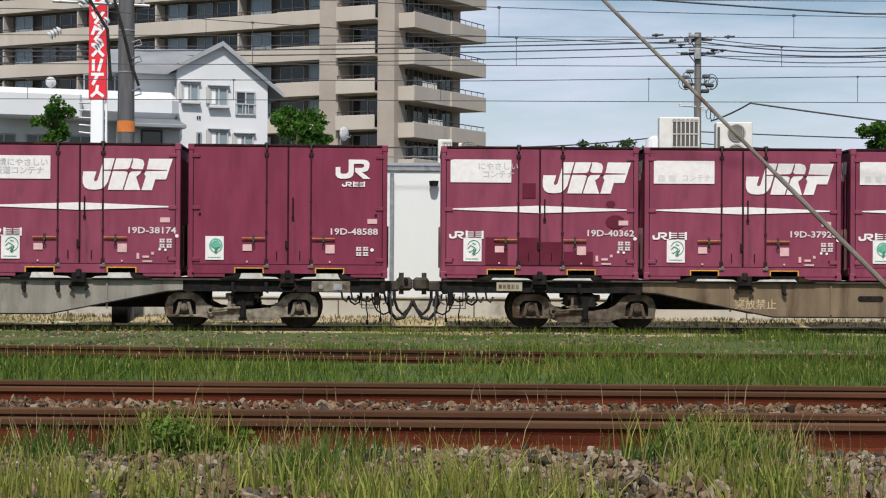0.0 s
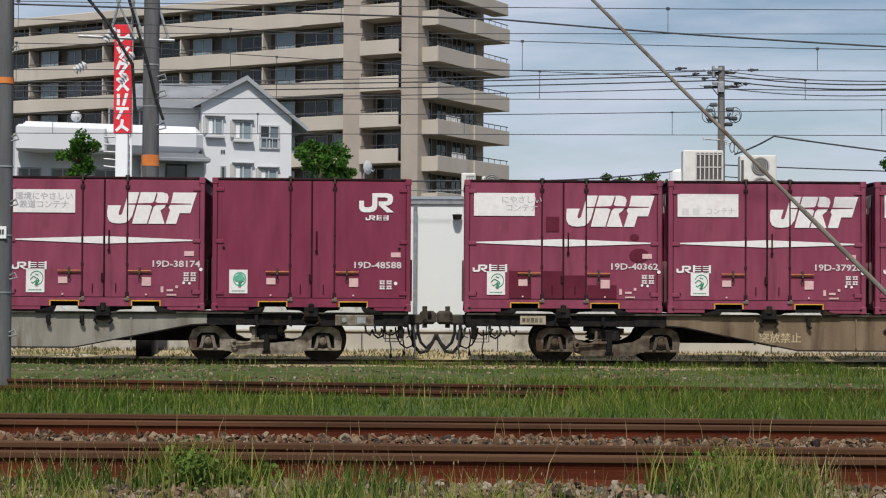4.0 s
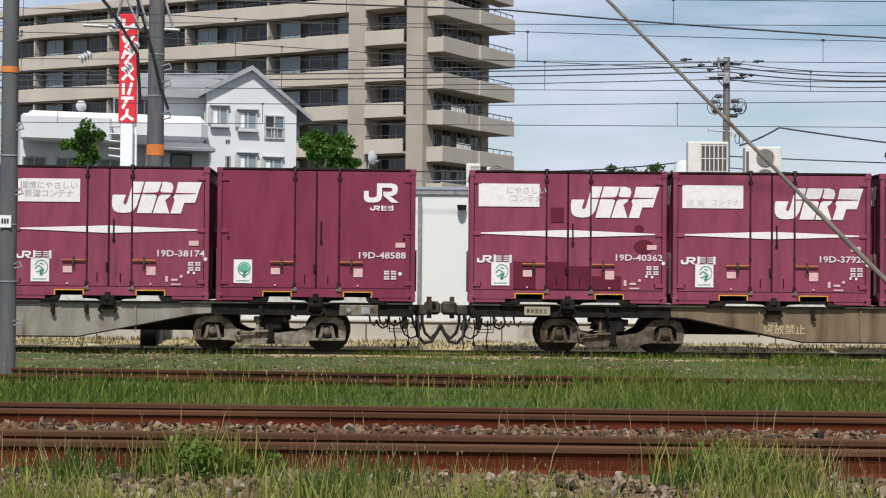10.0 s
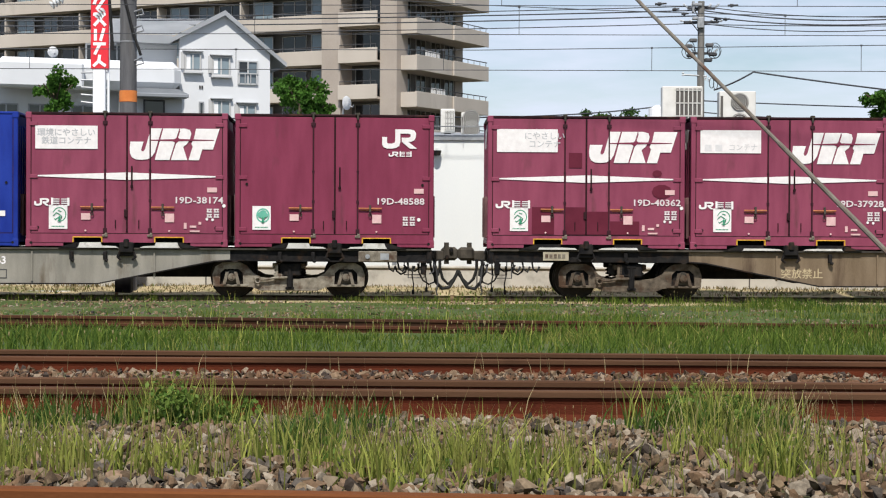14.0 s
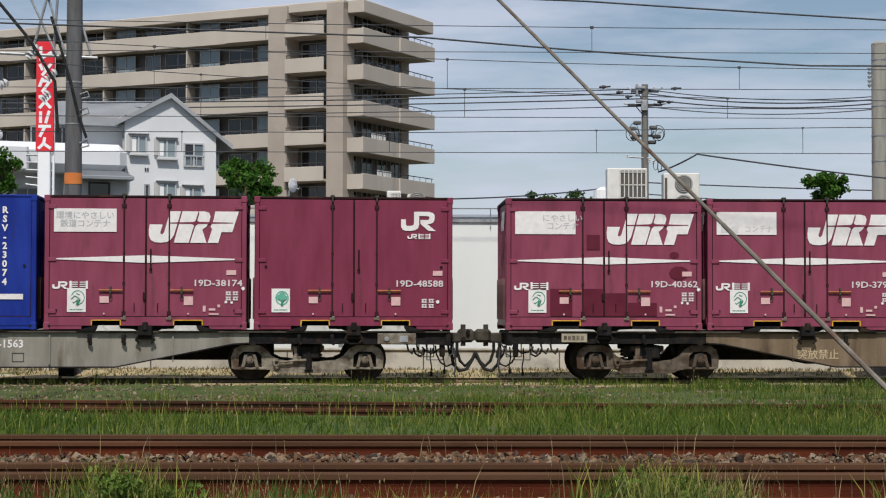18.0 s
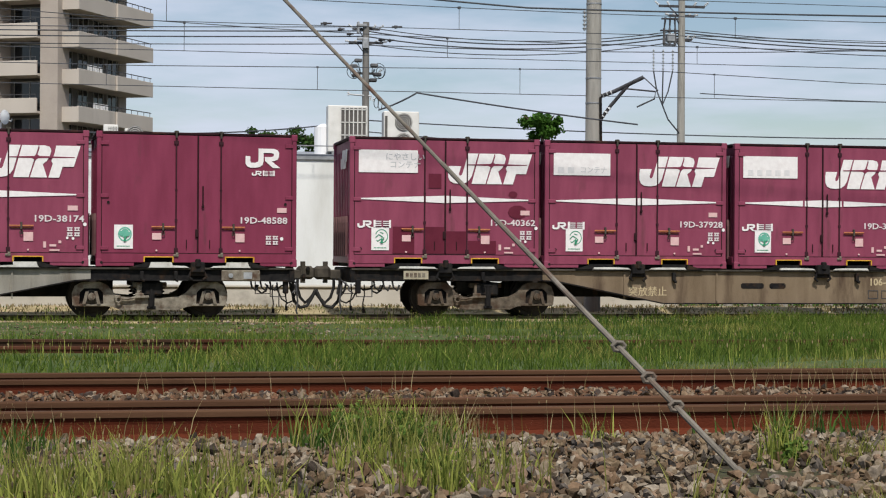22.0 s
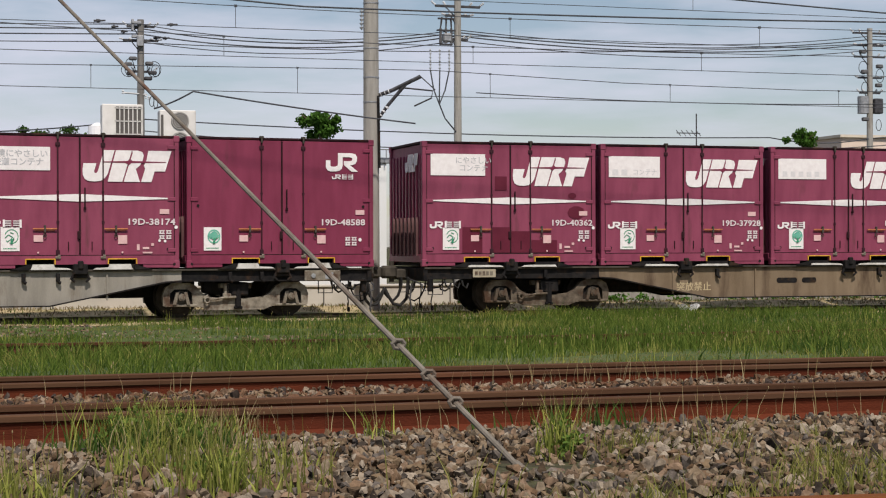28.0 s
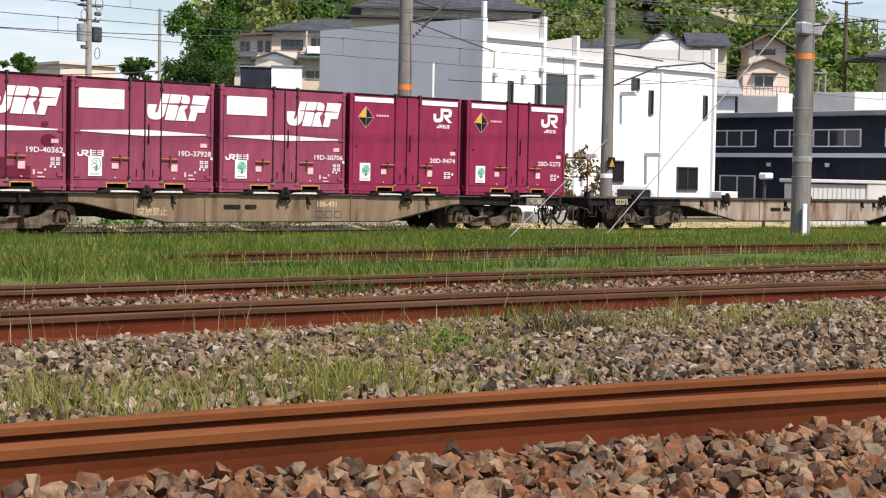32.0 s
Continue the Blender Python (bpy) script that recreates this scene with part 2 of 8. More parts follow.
OLD_RUST = surf("old_rail_rust", (0.070, 0.018, 0.010), (0.120, 0.030, 0.014), 2.0, 0.9, spec=0.05, bump=0.3, fine=60, streak=(0.8, 2, 2), rust=(0.11, 0.026, 0.013), rust_at=0.6)
SUNK_RAIL = surf("sunken_rail", (0.055, 0.022, 0.013), (0.095, 0.040, 0.023), 2.0, 0.9, spec=0.05, rust=(0.04, 0.025, 0.017), rust_at=0.55)
RAIL_DUST = surf("dusty_rail", (0.12, 0.085, 0.055), (0.19, 0.14, 0.095), 2.0, 0.9, spec=0.05)
SLEEPER = surf("old_sleeper", (0.05, 0.04, 0.032), (0.11, 0.09, 0.07), 3.0, 0.9, bump=0.4)
# soil darkened so that gaps between the ballast stones read as shadow
SOIL = surf("dusty_soil", (0.022, 0.017, 0.012), (0.05, 0.038, 0.026), 1.6, 0.95, bump=0.5, rust=(0.09, 0.095, 0.04), rust_at=0.5)
TURF = surf("turf", (0.042, 0.068, 0.017), (0.078, 0.105, 0.034), 0.8, 0.95, bump=0.5, rust=(0.13, 0.11, 0.055), rust_at=0.62)
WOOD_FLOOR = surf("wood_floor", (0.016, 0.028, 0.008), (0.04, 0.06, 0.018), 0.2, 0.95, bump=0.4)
DRY = surf("dry_grass_bed", (0.28, 0.22, 0.12), (0.42, 0.345, 0.2), 2.0, 0.95, bump=0.5, rust=(0.10, 0.11, 0.04), rust_at=0.56)
CONCRETE = surf("concrete", (0.42, 0.4, 0.355), (0.54, 0.52, 0.47), 1.0, 0.9, bump=0.25, rust=(0.19, 0.18, 0.155), rust_at=0.6)
POLE_C = surf("pole_concrete", (0.26, 0.25, 0.225), (0.36, 0.345, 0.31), 2.0, 0.9, bump=0.3, streak=(4, 4, 0.5), rust=(0.17, 0.155, 0.13), rust_at=0.6)
POLE_GREY = surf("grey_pole", (0.085, 0.087, 0.092), (0.145, 0.145, 0.15), 2.0, 0.8, streak=(4, 4, 0.5), rust=(0.09, 0.085, 0.08), rust_at=0.6)
GALV = surf("galvanised_steel", (0.24, 0.25, 0.26), (0.40, 0.41, 0.42), 6.0, 0.5, metal=0.4)
STEEL_DK = surf("dark_iron", (0.035, 0.035, 0.038), (0.075, 0.075, 0.08), 6.0, 0.6)
WIRE = surf("wire", (0.045, 0.048, 0.055), (0.085, 0.09, 0.10), 3.0, 0.6)
GUY = surf("guy_rod", (0.115, 0.102, 0.082), (0.20, 0.178, 0.148), 8.0, 0.7, rust=(0.11, 0.06, 0.04), rust_at=0.6)
CERAMIC = surf("ceramic", (0.42, 0.44, 0.45), (0.60, 0.61, 0.62), 6.0, 0.3)
SIGN_RED = surf("sign_red", (0.62, 0.028, 0.04), (0.72, 0.045, 0.06), 0.8, 0.45)
BAND = surf("orange_band", (0.55, 0.16, 0.04), (0.68, 0.24, 0.07), 4.0, 0.6)
TILE_TAN = surf("tan_tile_wall", (0.355, 0.305, 0.262), (0.43, 0.375, 0.325), 0.4, 0.75, fine=8.0)
PARAPET = surf("parapet_paint", (0.455, 0.405, 0.35), (0.535, 0.48, 0.42), 0.3, 0.8, rust=(0.34, 0.305, 0.265), rust_at=0.66, streak=(1, 1, 0.3))
# the shade of the balcony recesses is put into this wall colour
SHADED_BACK_WALL = surf("balcony_back_wall", (0.105, 0.10, 0.095), (0.155, 0.148, 0.14), 0.5, 0.85)
SOFFIT = surf("shade_plaster", (0.085, 0.08, 0.075), (0.13, 0.12, 0.11), 0.5, 0.85)
PLASTER = surf("white_plaster", (0.72, 0.73, 0.74), (0.82, 0.82, 0.82), 0.5, 0.8, rust=(0.62, 0.62, 0.62), rust_at=0.68, streak=(1, 1, 0.3))
SHED_WHITE = surf("shed_cladding", (0.68, 0.70, 0.69), (0.76, 0.77, 0.74), 0.6, 0.6, streak=(1, 1, 0.25), rust=(0.56, 0.56, 0.52), rust_at=0.66)
HOUSE_WHITE = surf("house_plaster", (0.60, 0.615, 0.635), (0.68, 0.695, 0.715), 0.5, 0.8, rust=(0.54, 0.55, 0.56), rust_at=0.68, streak=(1, 1, 0.3))
POLE_MID = surf("mid_grey_pole", (0.15, 0.145, 0.135), (0.22, 0.21, 0.195), 2.0, 0.85, bump=0.2, streak=(4, 4, 0.5), rust=(0.11, 0.10, 0.09), rust_at=0.6)
PALE_CLAD = surf("pale_cladding", (0.43, 0.43, 0.425), (0.51, 0.51, 0.505), 0.4, 0.75, streak=(1, 1, 0.3))
FADED_CREAM = surf("faded_cream_ink", (0.40, 0.32, 0.19), (0.52, 0.43, 0.28), 14.0, 0.7)
GREY_CLAD = surf("grey_cladding", (0.42, 0.43, 0.44), (0.50, 0.51, 0.52), 0.4, 0.7, streak=(1, 1, 0.3))
NAVY = surf("navy_cladding", (0.016, 0.019, 0.032), (0.028, 0.032, 0.050), 0.7, 0.55)
CREAM = surf("cream_wall", (0.54, 0.48, 0.38), (0.64, 0.58, 0.48), 0.6, 0.85, rust=(0.38, 0.33, 0.26), rust_at=0.64)
PEACH = surf("peach_wall", (0.64, 0.52, 0.43), (0.72, 0.60, 0.51), 0.6, 0.85)
ROOF_BROWN = surf("brown_roof", (0.09, 0.065, 0.05), (0.15, 0.115, 0.09), 1.5, 0.75, fine=20, bump=0.3)
TERRACE_GREY = surf("terrace_grey", (0.21, 0.225, 0.24), (0.30, 0.315, 0.33), 0.5, 0.85, rust=(0.15, 0.15, 0.14), rust_at=0.6)
BRICK_WALL = surf("brown_brick", (0.15, 0.07, 0.06), (0.24, 0.12, 0.10), 1.2, 0.9, fine=18, bump=0.3)
ROOF_TILE = surf("roof_tile", (0.035, 0.039, 0.048), (0.07, 0.075, 0.088), 1.5, 0.7, fine=20, bump=0.4)
ROOF_PALE = surf("pale_roof_sheet", (0.40, 0.42, 0.44), (0.52, 0.54, 0.56), 0.8, 0.5)
ROOF_MID = surf("mid_grey_roof", (0.27, 0.285, 0.305), (0.36, 0.375, 0.395), 0.8, 0.6)
ROOF_GREY = surf("grey_roof", (0.20, 0.215, 0.235), (0.28, 0.295, 0.315), 0.8, 0.6)
ROOF_GREEN = surf("green_roof", (0.05, 0.066, 0.064), (0.08, 0.102, 0.098), 0.8, 0.6)
ALU = surf("aluminium_frame", (0.34, 0.33, 0.31), (0.46, 0.45, 0.43), 4.0, 0.45, metal=0.3)
GLASS = glassy("window_glass", (0.035, 0.045, 0.05))
# the next two: sky mirrored in the panes, put into the base colour
GLASS_BLUE = glassy("blue_tinted_glass", (0.12, 0.155, 0.18))
GLASS_SKY = glassy("sky_blue_glass", (0.20, 0.255, 0.285))
GLASS_DK = glassy("dark_glass", (0.018, 0.020, 0.022))
AC_BODY = surf("ac_casing", (0.58, 0.57, 0.53), (0.70, 0.69, 0.65), 3.0, 0.6)
BARK = surf("bark", (0.06, 0.045, 0.03), (0.13, 0.10, 0.07), 5.0, 0.95, bump=0.5)
LEAF = leafy("leaf", (0.030, 0.085, 0.010), (0.085, 0.19, 0.030))
LEAF_DK = leafy("dark_leaf", (0.022, 0.055, 0.012), (0.065, 0.125, 0.028))
CANOPY = leafy("canopy_leaf", (0.105, 0.16, 0.04), (0.26, 0.33, 0.10), 0.7, 0.45)
CANOPY_LT = leafy("pale_canopy_leaf", (0.18, 0.22, 0.06), (0.38, 0.41, 0.15), 0.7, 0.45)
LEAF_LT = leafy("light_leaf", (0.060, 0.12, 0.018), (0.15, 0.21, 0.045))
LEAF_DRY = leafy("dry_leaf", (0.11, 0.075, 0.03), (0.20, 0.17, 0.07))
BLADE = leafy("grass_blade", (0.050, 0.096, 0.014), (0.178, 0.238, 0.044), 0.8, 0.5)
BLADE_LT = leafy("weed_blade", (0.08, 0.115, 0.017), (0.48, 0.50, 0.12), 0.8, 0.5)
DRY_BLADE = leafy("dry_verge_blade", (0.13, 0.105, 0.05), (0.27, 0.22, 0.12))
STRAW = leafy("straw", (0.22, 0.17, 0.075), (0.42, 0.34, 0.18))
STONES = pebbles("ballast", [(0.185, 0.135, 0.083), (0.105, 0.076, 0.050), (0.225, 0.172, 0.115), (0.155, 0.102, 0.062), (0.052, 0.042, 0.034), (0.195, 0.157, 0.11), (0.265, 0.22, 0.165), (0.115, 0.10, 0.086), (0.235, 0.165, 0.112), (0.31, 0.265, 0.205), (0.18, 0.122, 0.077)])
PALE_STONE = pebbles("pale_stone", [(0.42, 0.37, 0.30), (0.46, 0.42, 0.35)])
STONES_RUST = pebbles("rusty_ballast", [(0.19, 0.098, 0.052), (0.125, 0.066, 0.040), (0.215, 0.125, 0.072), (0.165, 0.074, 0.040), (0.175, 0.118, 0.076), (0.07, 0.045, 0.034), (0.245, 0.168, 0.11), (0.14, 0.088, 0.057), (0.155, 0.122, 0.09)])
STONES_DARK = pebbles("dusty_ballast", [(0.17, 0.10, 0.06), (0.11, 0.072, 0.046), (0.22, 0.155, 0.10), (0.15, 0.082, 0.05), (0.065, 0.05, 0.042), (0.26, 0.205, 0.15)])


# ---- building blocks ----
def box(bm, c, s, turn=0.0, bev=0.0):
    """A box of size s about c, turned about z (degrees), its edges rounded by bev."""
    m = Matrix.Translation(c) @ pose(0, 0, 0, 0, 0, turn) @ Matrix.Diagonal((*s, 1))
    got = bmesh.ops.create_cube(bm, size=1, matrix=m)
    if bev:
        edges = list({e for v in got["verts"] for e in v.link_edges})
        bmesh.ops.bevel(bm, geom=edges, offset=bev, segments=1, affect="EDGES")
    return bm


def rod(bm, a, b, r, r2=None, seg=8):
    """A round bar from a to b."""
    a, b = Vector(a), Vector(b)
    d = b - a
    m = Matrix.Translation((a + b) / 2) @ d.to_track_quat("Z", "Y").to_matrix().to_4x4()
    bmesh.ops.create_cone(bm, cap_ends=True, segments=seg, radius1=r, radius2=r if r2 is None else r2, depth=d.length, matrix=m)
    return bm


def pipe(bm, pts, r, seg=6):
    """A bent round bar swept through the points."""
    pts = [Vector(p) for p in pts]
    rings = []
    for k, p in enumerate(pts):
        d = (pts[min(k + 1, len(pts) - 1)] - pts[max(k - 1, 0)]).normalized()
        q = d.to_track_quat("Z", "Y")
        rings.append([bm.verts.new(p + q @ Vector((r * math.cos(2 * math.pi * s / seg), r * math.sin(2 * math.pi * s / seg), 0))) for s in range(seg)])
    made = []
    for a, c in zip(rings[:-1], rings[1:]):
        off = min(range(seg), key=lambda o: sum((a[s].co - c[(s + o) % seg].co).length for s in range(seg)))
        for s in range(seg):
            made.append(bm.faces.new((a[s], a[(s + 1) % seg], c[(s + 1 + off) % seg], c[(s + off) % seg])))
    made += [bm.faces.new(rings[0]), bm.faces.new(rings[-1])]
    bmesh.ops.recalc_face_normals(bm, faces=made)
    return bm


def prism(bm, outline, y0, y1, axis="y"):
    """An outline in x and z (or another pair), drawn out along the axis."""
    def put(u, v, w):
        return {"y": (u, w, v), "x": (w, u, v), "z": (u, v, w)}[axis]
    a = [bm.verts.new(put(u, v, y0)) for u, v in outline]
    b = [bm.verts.new(put(u, v, y1)) for u, v in outline]
    n = len(a)
    faces = [bm.faces.new(a), bm.faces.new(b[::-1])]
    for k in range(n):
        faces.append(bm.faces.new((a[k], b[k], b[(k + 1) % n], a[(k + 1) % n])))
    bmesh.ops.recalc_face_normals(bm, faces=faces)
    return bm


def mesh_of(name, bm, material):
    me = bpy.data.meshes.new(name)
    bm.to_mesh(me)
    bm.free()
    me.materials.append(material)
    return me


def part(name, bm, material, parent, label="", at=None):
    """Links a bmesh (or a mesh) as one object under a thing or a part."""
    me = bm if isinstance(bm, bpy.types.Mesh) else mesh_of(name, bm, material)
    ob = new(name, me)
    ob.parent = parent
    if at is not None:
        ob.matrix_basis = at
    return tagged(ob, label) if label else ob


def thing(name, label, category, m=None, group="", kind=""):
    """An empty at the base of a thing, to carry its parts."""
    ob = new(name)
    ob.empty_display_size = 0.2
    if m is not None:
        ob.matrix_basis = m
    return tagged(ob, label, category, group, kind)


def solo(name, bm, material, label, category, m=None, group="", kind=""):
    """A thing of one mesh."""
    ob = new(name, bm if isinstance(bm, bpy.types.Mesh) else mesh_of(name, bm, material))
    if m is not None:
        ob.matrix_basis = m
    return tagged(ob, label, category, group, kind)


def raw(name, verts, faces, material):
    me = bpy.data.meshes.new(name)
    me.from_pydata(verts, [], faces)
    me.materials.append(material)
    return me


def lettering(name, text, size, material, parent, at, bold=0.0, width=None):
    """Flat writing in the built-in font, as a thin mesh, centred on its pose."""
    cu = bpy.data.curves.new(name, "FONT")
    cu.body, cu.size, cu.align_x, cu.align_y = text, size, "CENTER", "CENTER"
    cu.offset, cu.extrude, cu.resolution_u = bold, 0.002, 2
    ob = new(name, cu)
    bpy.context.view_layer.update()
    me = bpy.data.meshes.new_from_object(ob.evaluated_get(bpy.context.evaluated_depsgraph_get()))
    bpy.data.objects.remove(ob)
    me.materials.clear()
    me.materials.append(material)
    if width and len(me.vertices):
        xs = [v.co.x for v in me.vertices]
        me.transform(Matrix.Diagonal((width / max(max(xs) - min(xs), 1e-3), 1, 1, 1)))
    ob = new(name, me)
    ob.parent = parent
    ob.matrix_basis = at
    return ob


def flat(bm, pts, y=0.0, thick=0.004):
    """A thin plate in x and z facing -y."""
    return prism(bm, pts, y - thick, y)


def rect(x0, z0, x1, z1):
    return [(x0, z0), (x1, z0), (x1, z1), (x0, z1)]


def block(x0, x1, y0, y1, z0, z1, bev=0.0):
    return box(bmesh.new(), ((x0 + x1) / 2, (y0 + y1) / 2, (z0 + z1) / 2), (x1 - x0, y1 - y0, z1 - z0), 0, bev)


# ---- the ground ----
TRAIN_Y = 33.46  # centre of the train's track where it passes the camera
SLANT, BEND = 0.0512, 0.00131  # the track runs off at a slant and bends back gently


def line_y(x):
    """The centre of the train's track: a gentle bend, straight at both ends."""
    u = min(45.0, max(-30.0, x))
    return TRAIN_Y + SLANT * u - BEND * u * u + (SLANT - 2 * BEND * u) * (x - u)


LINE_X = np.linspace(-70, 110, 3601)
LINE_S = np.concatenate([[0], np.cumsum(np.hypot(np.diff(LINE_X), np.diff([line_y(x) for x in LINE_X])))])
LINE_S -= np.interp(0.0, LINE_X, LINE_S)


def seat(s):
    """The pose of a wagon whose middle is s metres along the track: both its bogies stand on the line."""
    (xa, ya), (xb, yb) = ((x, line_y(x)) for x in (float(np.interp(s + q, LINE_S, LINE_X)) for q in (-6.84, 6.84)))
    return pose((xa + xb) / 2, (ya + yb) / 2, 0, 0, 0, math.degrees(math.atan2(yb - ya, xb - xa)))


def ground_z(x, y):
    """The height of the ground: it falls gently from the near track to the train's."""
    pts = [(-40, 0.50), (1.5, 0.59), (2.5, 0.665), (3.1, 0.675), (3.7, 0.52), (4.6, 0.53), (6.2, 0.485), (7.3, 0.44), (8.25, 0.395), (9.6, 0.37), (11.4, 0.325), (12.1, 0.30),
           (13.6, 0.26), (15.5, 0.24), (19.0, 0.13), (22.0, 0.05), (28.0, -0.04), (31.6, -0.06), (35.2, -0.07), (36.6, -0.09), (37.6, 0.02), (38.2, 0.0), (41, -0.2), (60, -0.2), (4000, -0.2)]
    pit = 0.075 * max(0.0, 1 - ((x - 2.42) ** 2 + (y - 6.32) ** 2) / 0.16)  # scraped out round the anchor
    dip = pit + 0.06 * min(1.0, max(0.0, (1.75 - x) / 0.9)) if 1.4 < y < 3.4 else pit  # the near heap sinks away to one side
    for (a, za), (b, zb) in zip(pts[:-1], pts[1:]):
        if y <= b:
            k = max(0.0, (y - a) / (b - a))
            k = k * k * (3 - 2 * k)
            return za + (zb - za) * k - dip
    return pts[-1][1]


def wob(x, y, s, k):
    return k * noise.noise((x * s, y * s, 3.7))


def sheet(name, xs, ys, material, lift=0.0, rough=0.0):
    v = [(x, y, ground_z(x, y) + lift + (wob(x, y, 1.3, rough) if rough else 0)) for y in ys for x in xs]
    n = len(xs)
    f = [(j * n + i, j * n + i + 1, (j + 1) * n + i + 1, (j + 1) * n + i) for j in range(len(ys) - 1) for i in range(n - 1)]
    return raw(name, v, f, material)


def steps(a, b, d):
    n = max(1, round((b - a) / d))
    return [a + (b - a) * k / n for k in range(n + 1)]


XS = [-3000, -800, -200, -90, -60] + steps(-40, 90, 1.0) + [120, 200, 500, 1200, 3000]
solo("ground", sheet("ground", XS, [-3000, -400, -60, -20] + steps(-8, 40, 0.5) + [45, 55, 80, 150, 400, 1200, 4000], SOIL, 0, 0.05), None,
     "dusty bare railway yard soil with grass patches", "ground", kind="structure")
solo("turf", sheet("turf", steps(-40, 110, 1.0), steps(13.9, 31.2, 0.5), TURF, 0.03, 0.05), None,
     "rough green turf between the sidings", "grass", kind="structure")
solo("dry_verge", sheet("dry_verge", steps(-40, 110, 1.0), steps(31.0, 39.0, 0.4), DRY, 0.012, 0.05), None,
     "dry straw-coloured verge behind the train", "grass", kind="structure")

# ---- tracks ----
PROFILE = [(-0.0635, 0), (0.0635, 0), (0.0635, 0.011), (0.02, 0.026), (0.012, 0.036), (0.013, 0.085), (0.021, 0.112), (0.032, 0.120), (0.0325, 0.145), (0.028, 0.152),
           (-0.028, 0.152), (-0.0325, 0.145), (-0.032, 0.120), (-0.021, 0.112), (-0.013, 0.085), (-0.012, 0.036), (-0.02, 0.026), (-0.0635, 0.011)]


# the near line's lighter rail, with a lower head
LIGHT_PROFILE = [(u * 0.94, w if w < 0.1 else 0.152 - (0.152 - w) * 0.82) for u, w in PROFILE]


def rail_mesh(name, line, side_mat, top_mat, profile=PROFILE):
    """A rail whose head follows the line of (x, y, z)."""
    v, f, n = [], [], len(profile)
    for k, (x, y, z) in enumerate(line):
        a, b = Vector(line[max(k - 1, 0)]), Vector(line[min(k + 1, len(line) - 1)])
        side = Vector((-(b - a).y, (b - a).x, 0)).normalized()
        v += [(x + side.x * u, y + side.y * u, z - 0.152 + w) for u, w in profile]
    for k in range(len(line) - 1):
        for i in range(n):
            f.append((k * n + i, k * n + (i + 1) % n, (k + 1) * n + (i + 1) % n, (k + 1) * n + i))
    me = raw(name, v, f, side_mat)
    me.materials.append(top_mat)
    for p in me.polygons:
        p.material_index = 1 if p.index % n in (7, 8, 9, 10, 11, 12) else 0
    return me


def track(label, near, far, xs, sleepers=(), mats=None, profile=PROFILE):
    """Two rails, each given as a rule from x to (y, z of the head), and sleepers."""
    top = thing("railway_track", label, "railway track", group="tracks")
    for rule in (near, far):
        part("rail", rail_mesh("rail", [(x, *rule(x)) for x in xs], *(mats or (OLD_RUST, OLD_HEAD)), profile), None, top)
    if sleepers:
        me = mesh_of("sleeper", box(bmesh.new(), (0, 0, 0), (0.22, 2.1, 0.14), 0, 0.012), SLEEPER)
        for x in sleepers:
            (ya, za), (yb, zb) = near(x), far(x)
            part("sleeper", me, None, top, at=pose(x, (ya + yb) / 2, (za + zb) / 2 - 0.152 - 0.075, math.degrees(math.atan2(zb - za, yb - ya))))
    return top


def bow(x):
    return 3.308 - 0.040 * x - (0.0249 * x * x if x > 0 else 0)


def bow_far(x):
    return 4.438 - 0.058 * x - (0.0142 * x * x if x > 0 else 0)


track("rusty canted rails of the near line in stone ballast", lambda x: (bow(x), 0.800), lambda x: (bow_far(x), 0.668), steps(-12, 9, 0.5), (), (RAIL_RUST, RAIL_TOP), LIGHT_PROFILE)


def mid(x):
    return 0.0 if x < 3 else -0.006 * (x - 3) ** 2 if x < 16 else -1.014 - 0.156 * (x - 16)


track("rusty unused siding rails with weeds growing between", lambda x: (8.42 + mid(x), 0.563), lambda x: (9.53 + mid(x), 0.511), steps(-30, 60, 1.5), steps(-20, 40, 0.7))
track("brown rusted siding rails half sunk in ballast", lambda x: (12.25 + 0.5 * mid(x), 0.420), lambda x: (13.36 + 0.5 * mid(x), 0.385), steps(-30, 80, 1.5), steps(-20, 40, 0.7))
track("old rails nearly overgrown by green grass", lambda x: (19.35 - 0.085 * x, 0.235 - 0.002 * min(14, max(0, x - 6))), lambda x: (20.45 - 0.085 * x, 0.255 + 0.0055 * min(14, max(0, x - 6))), steps(-40, 110, 3), (), (SUNK_RAIL, SUNK_RAIL))
track("worn running rails under the freight train", lambda x: (line_y(x) - 0.565, 0.0), lambda x: (line_y(x) + 0.565, 0.0), steps(-60, 100, 2), (), (RAIL_DUST, RAIL_DUST))

# ---- the train ----
CONT_L, CONT_W, CONT_H, PITCH = 3.715, 2.45, 2.49, 3.8475
DECK = 0.962


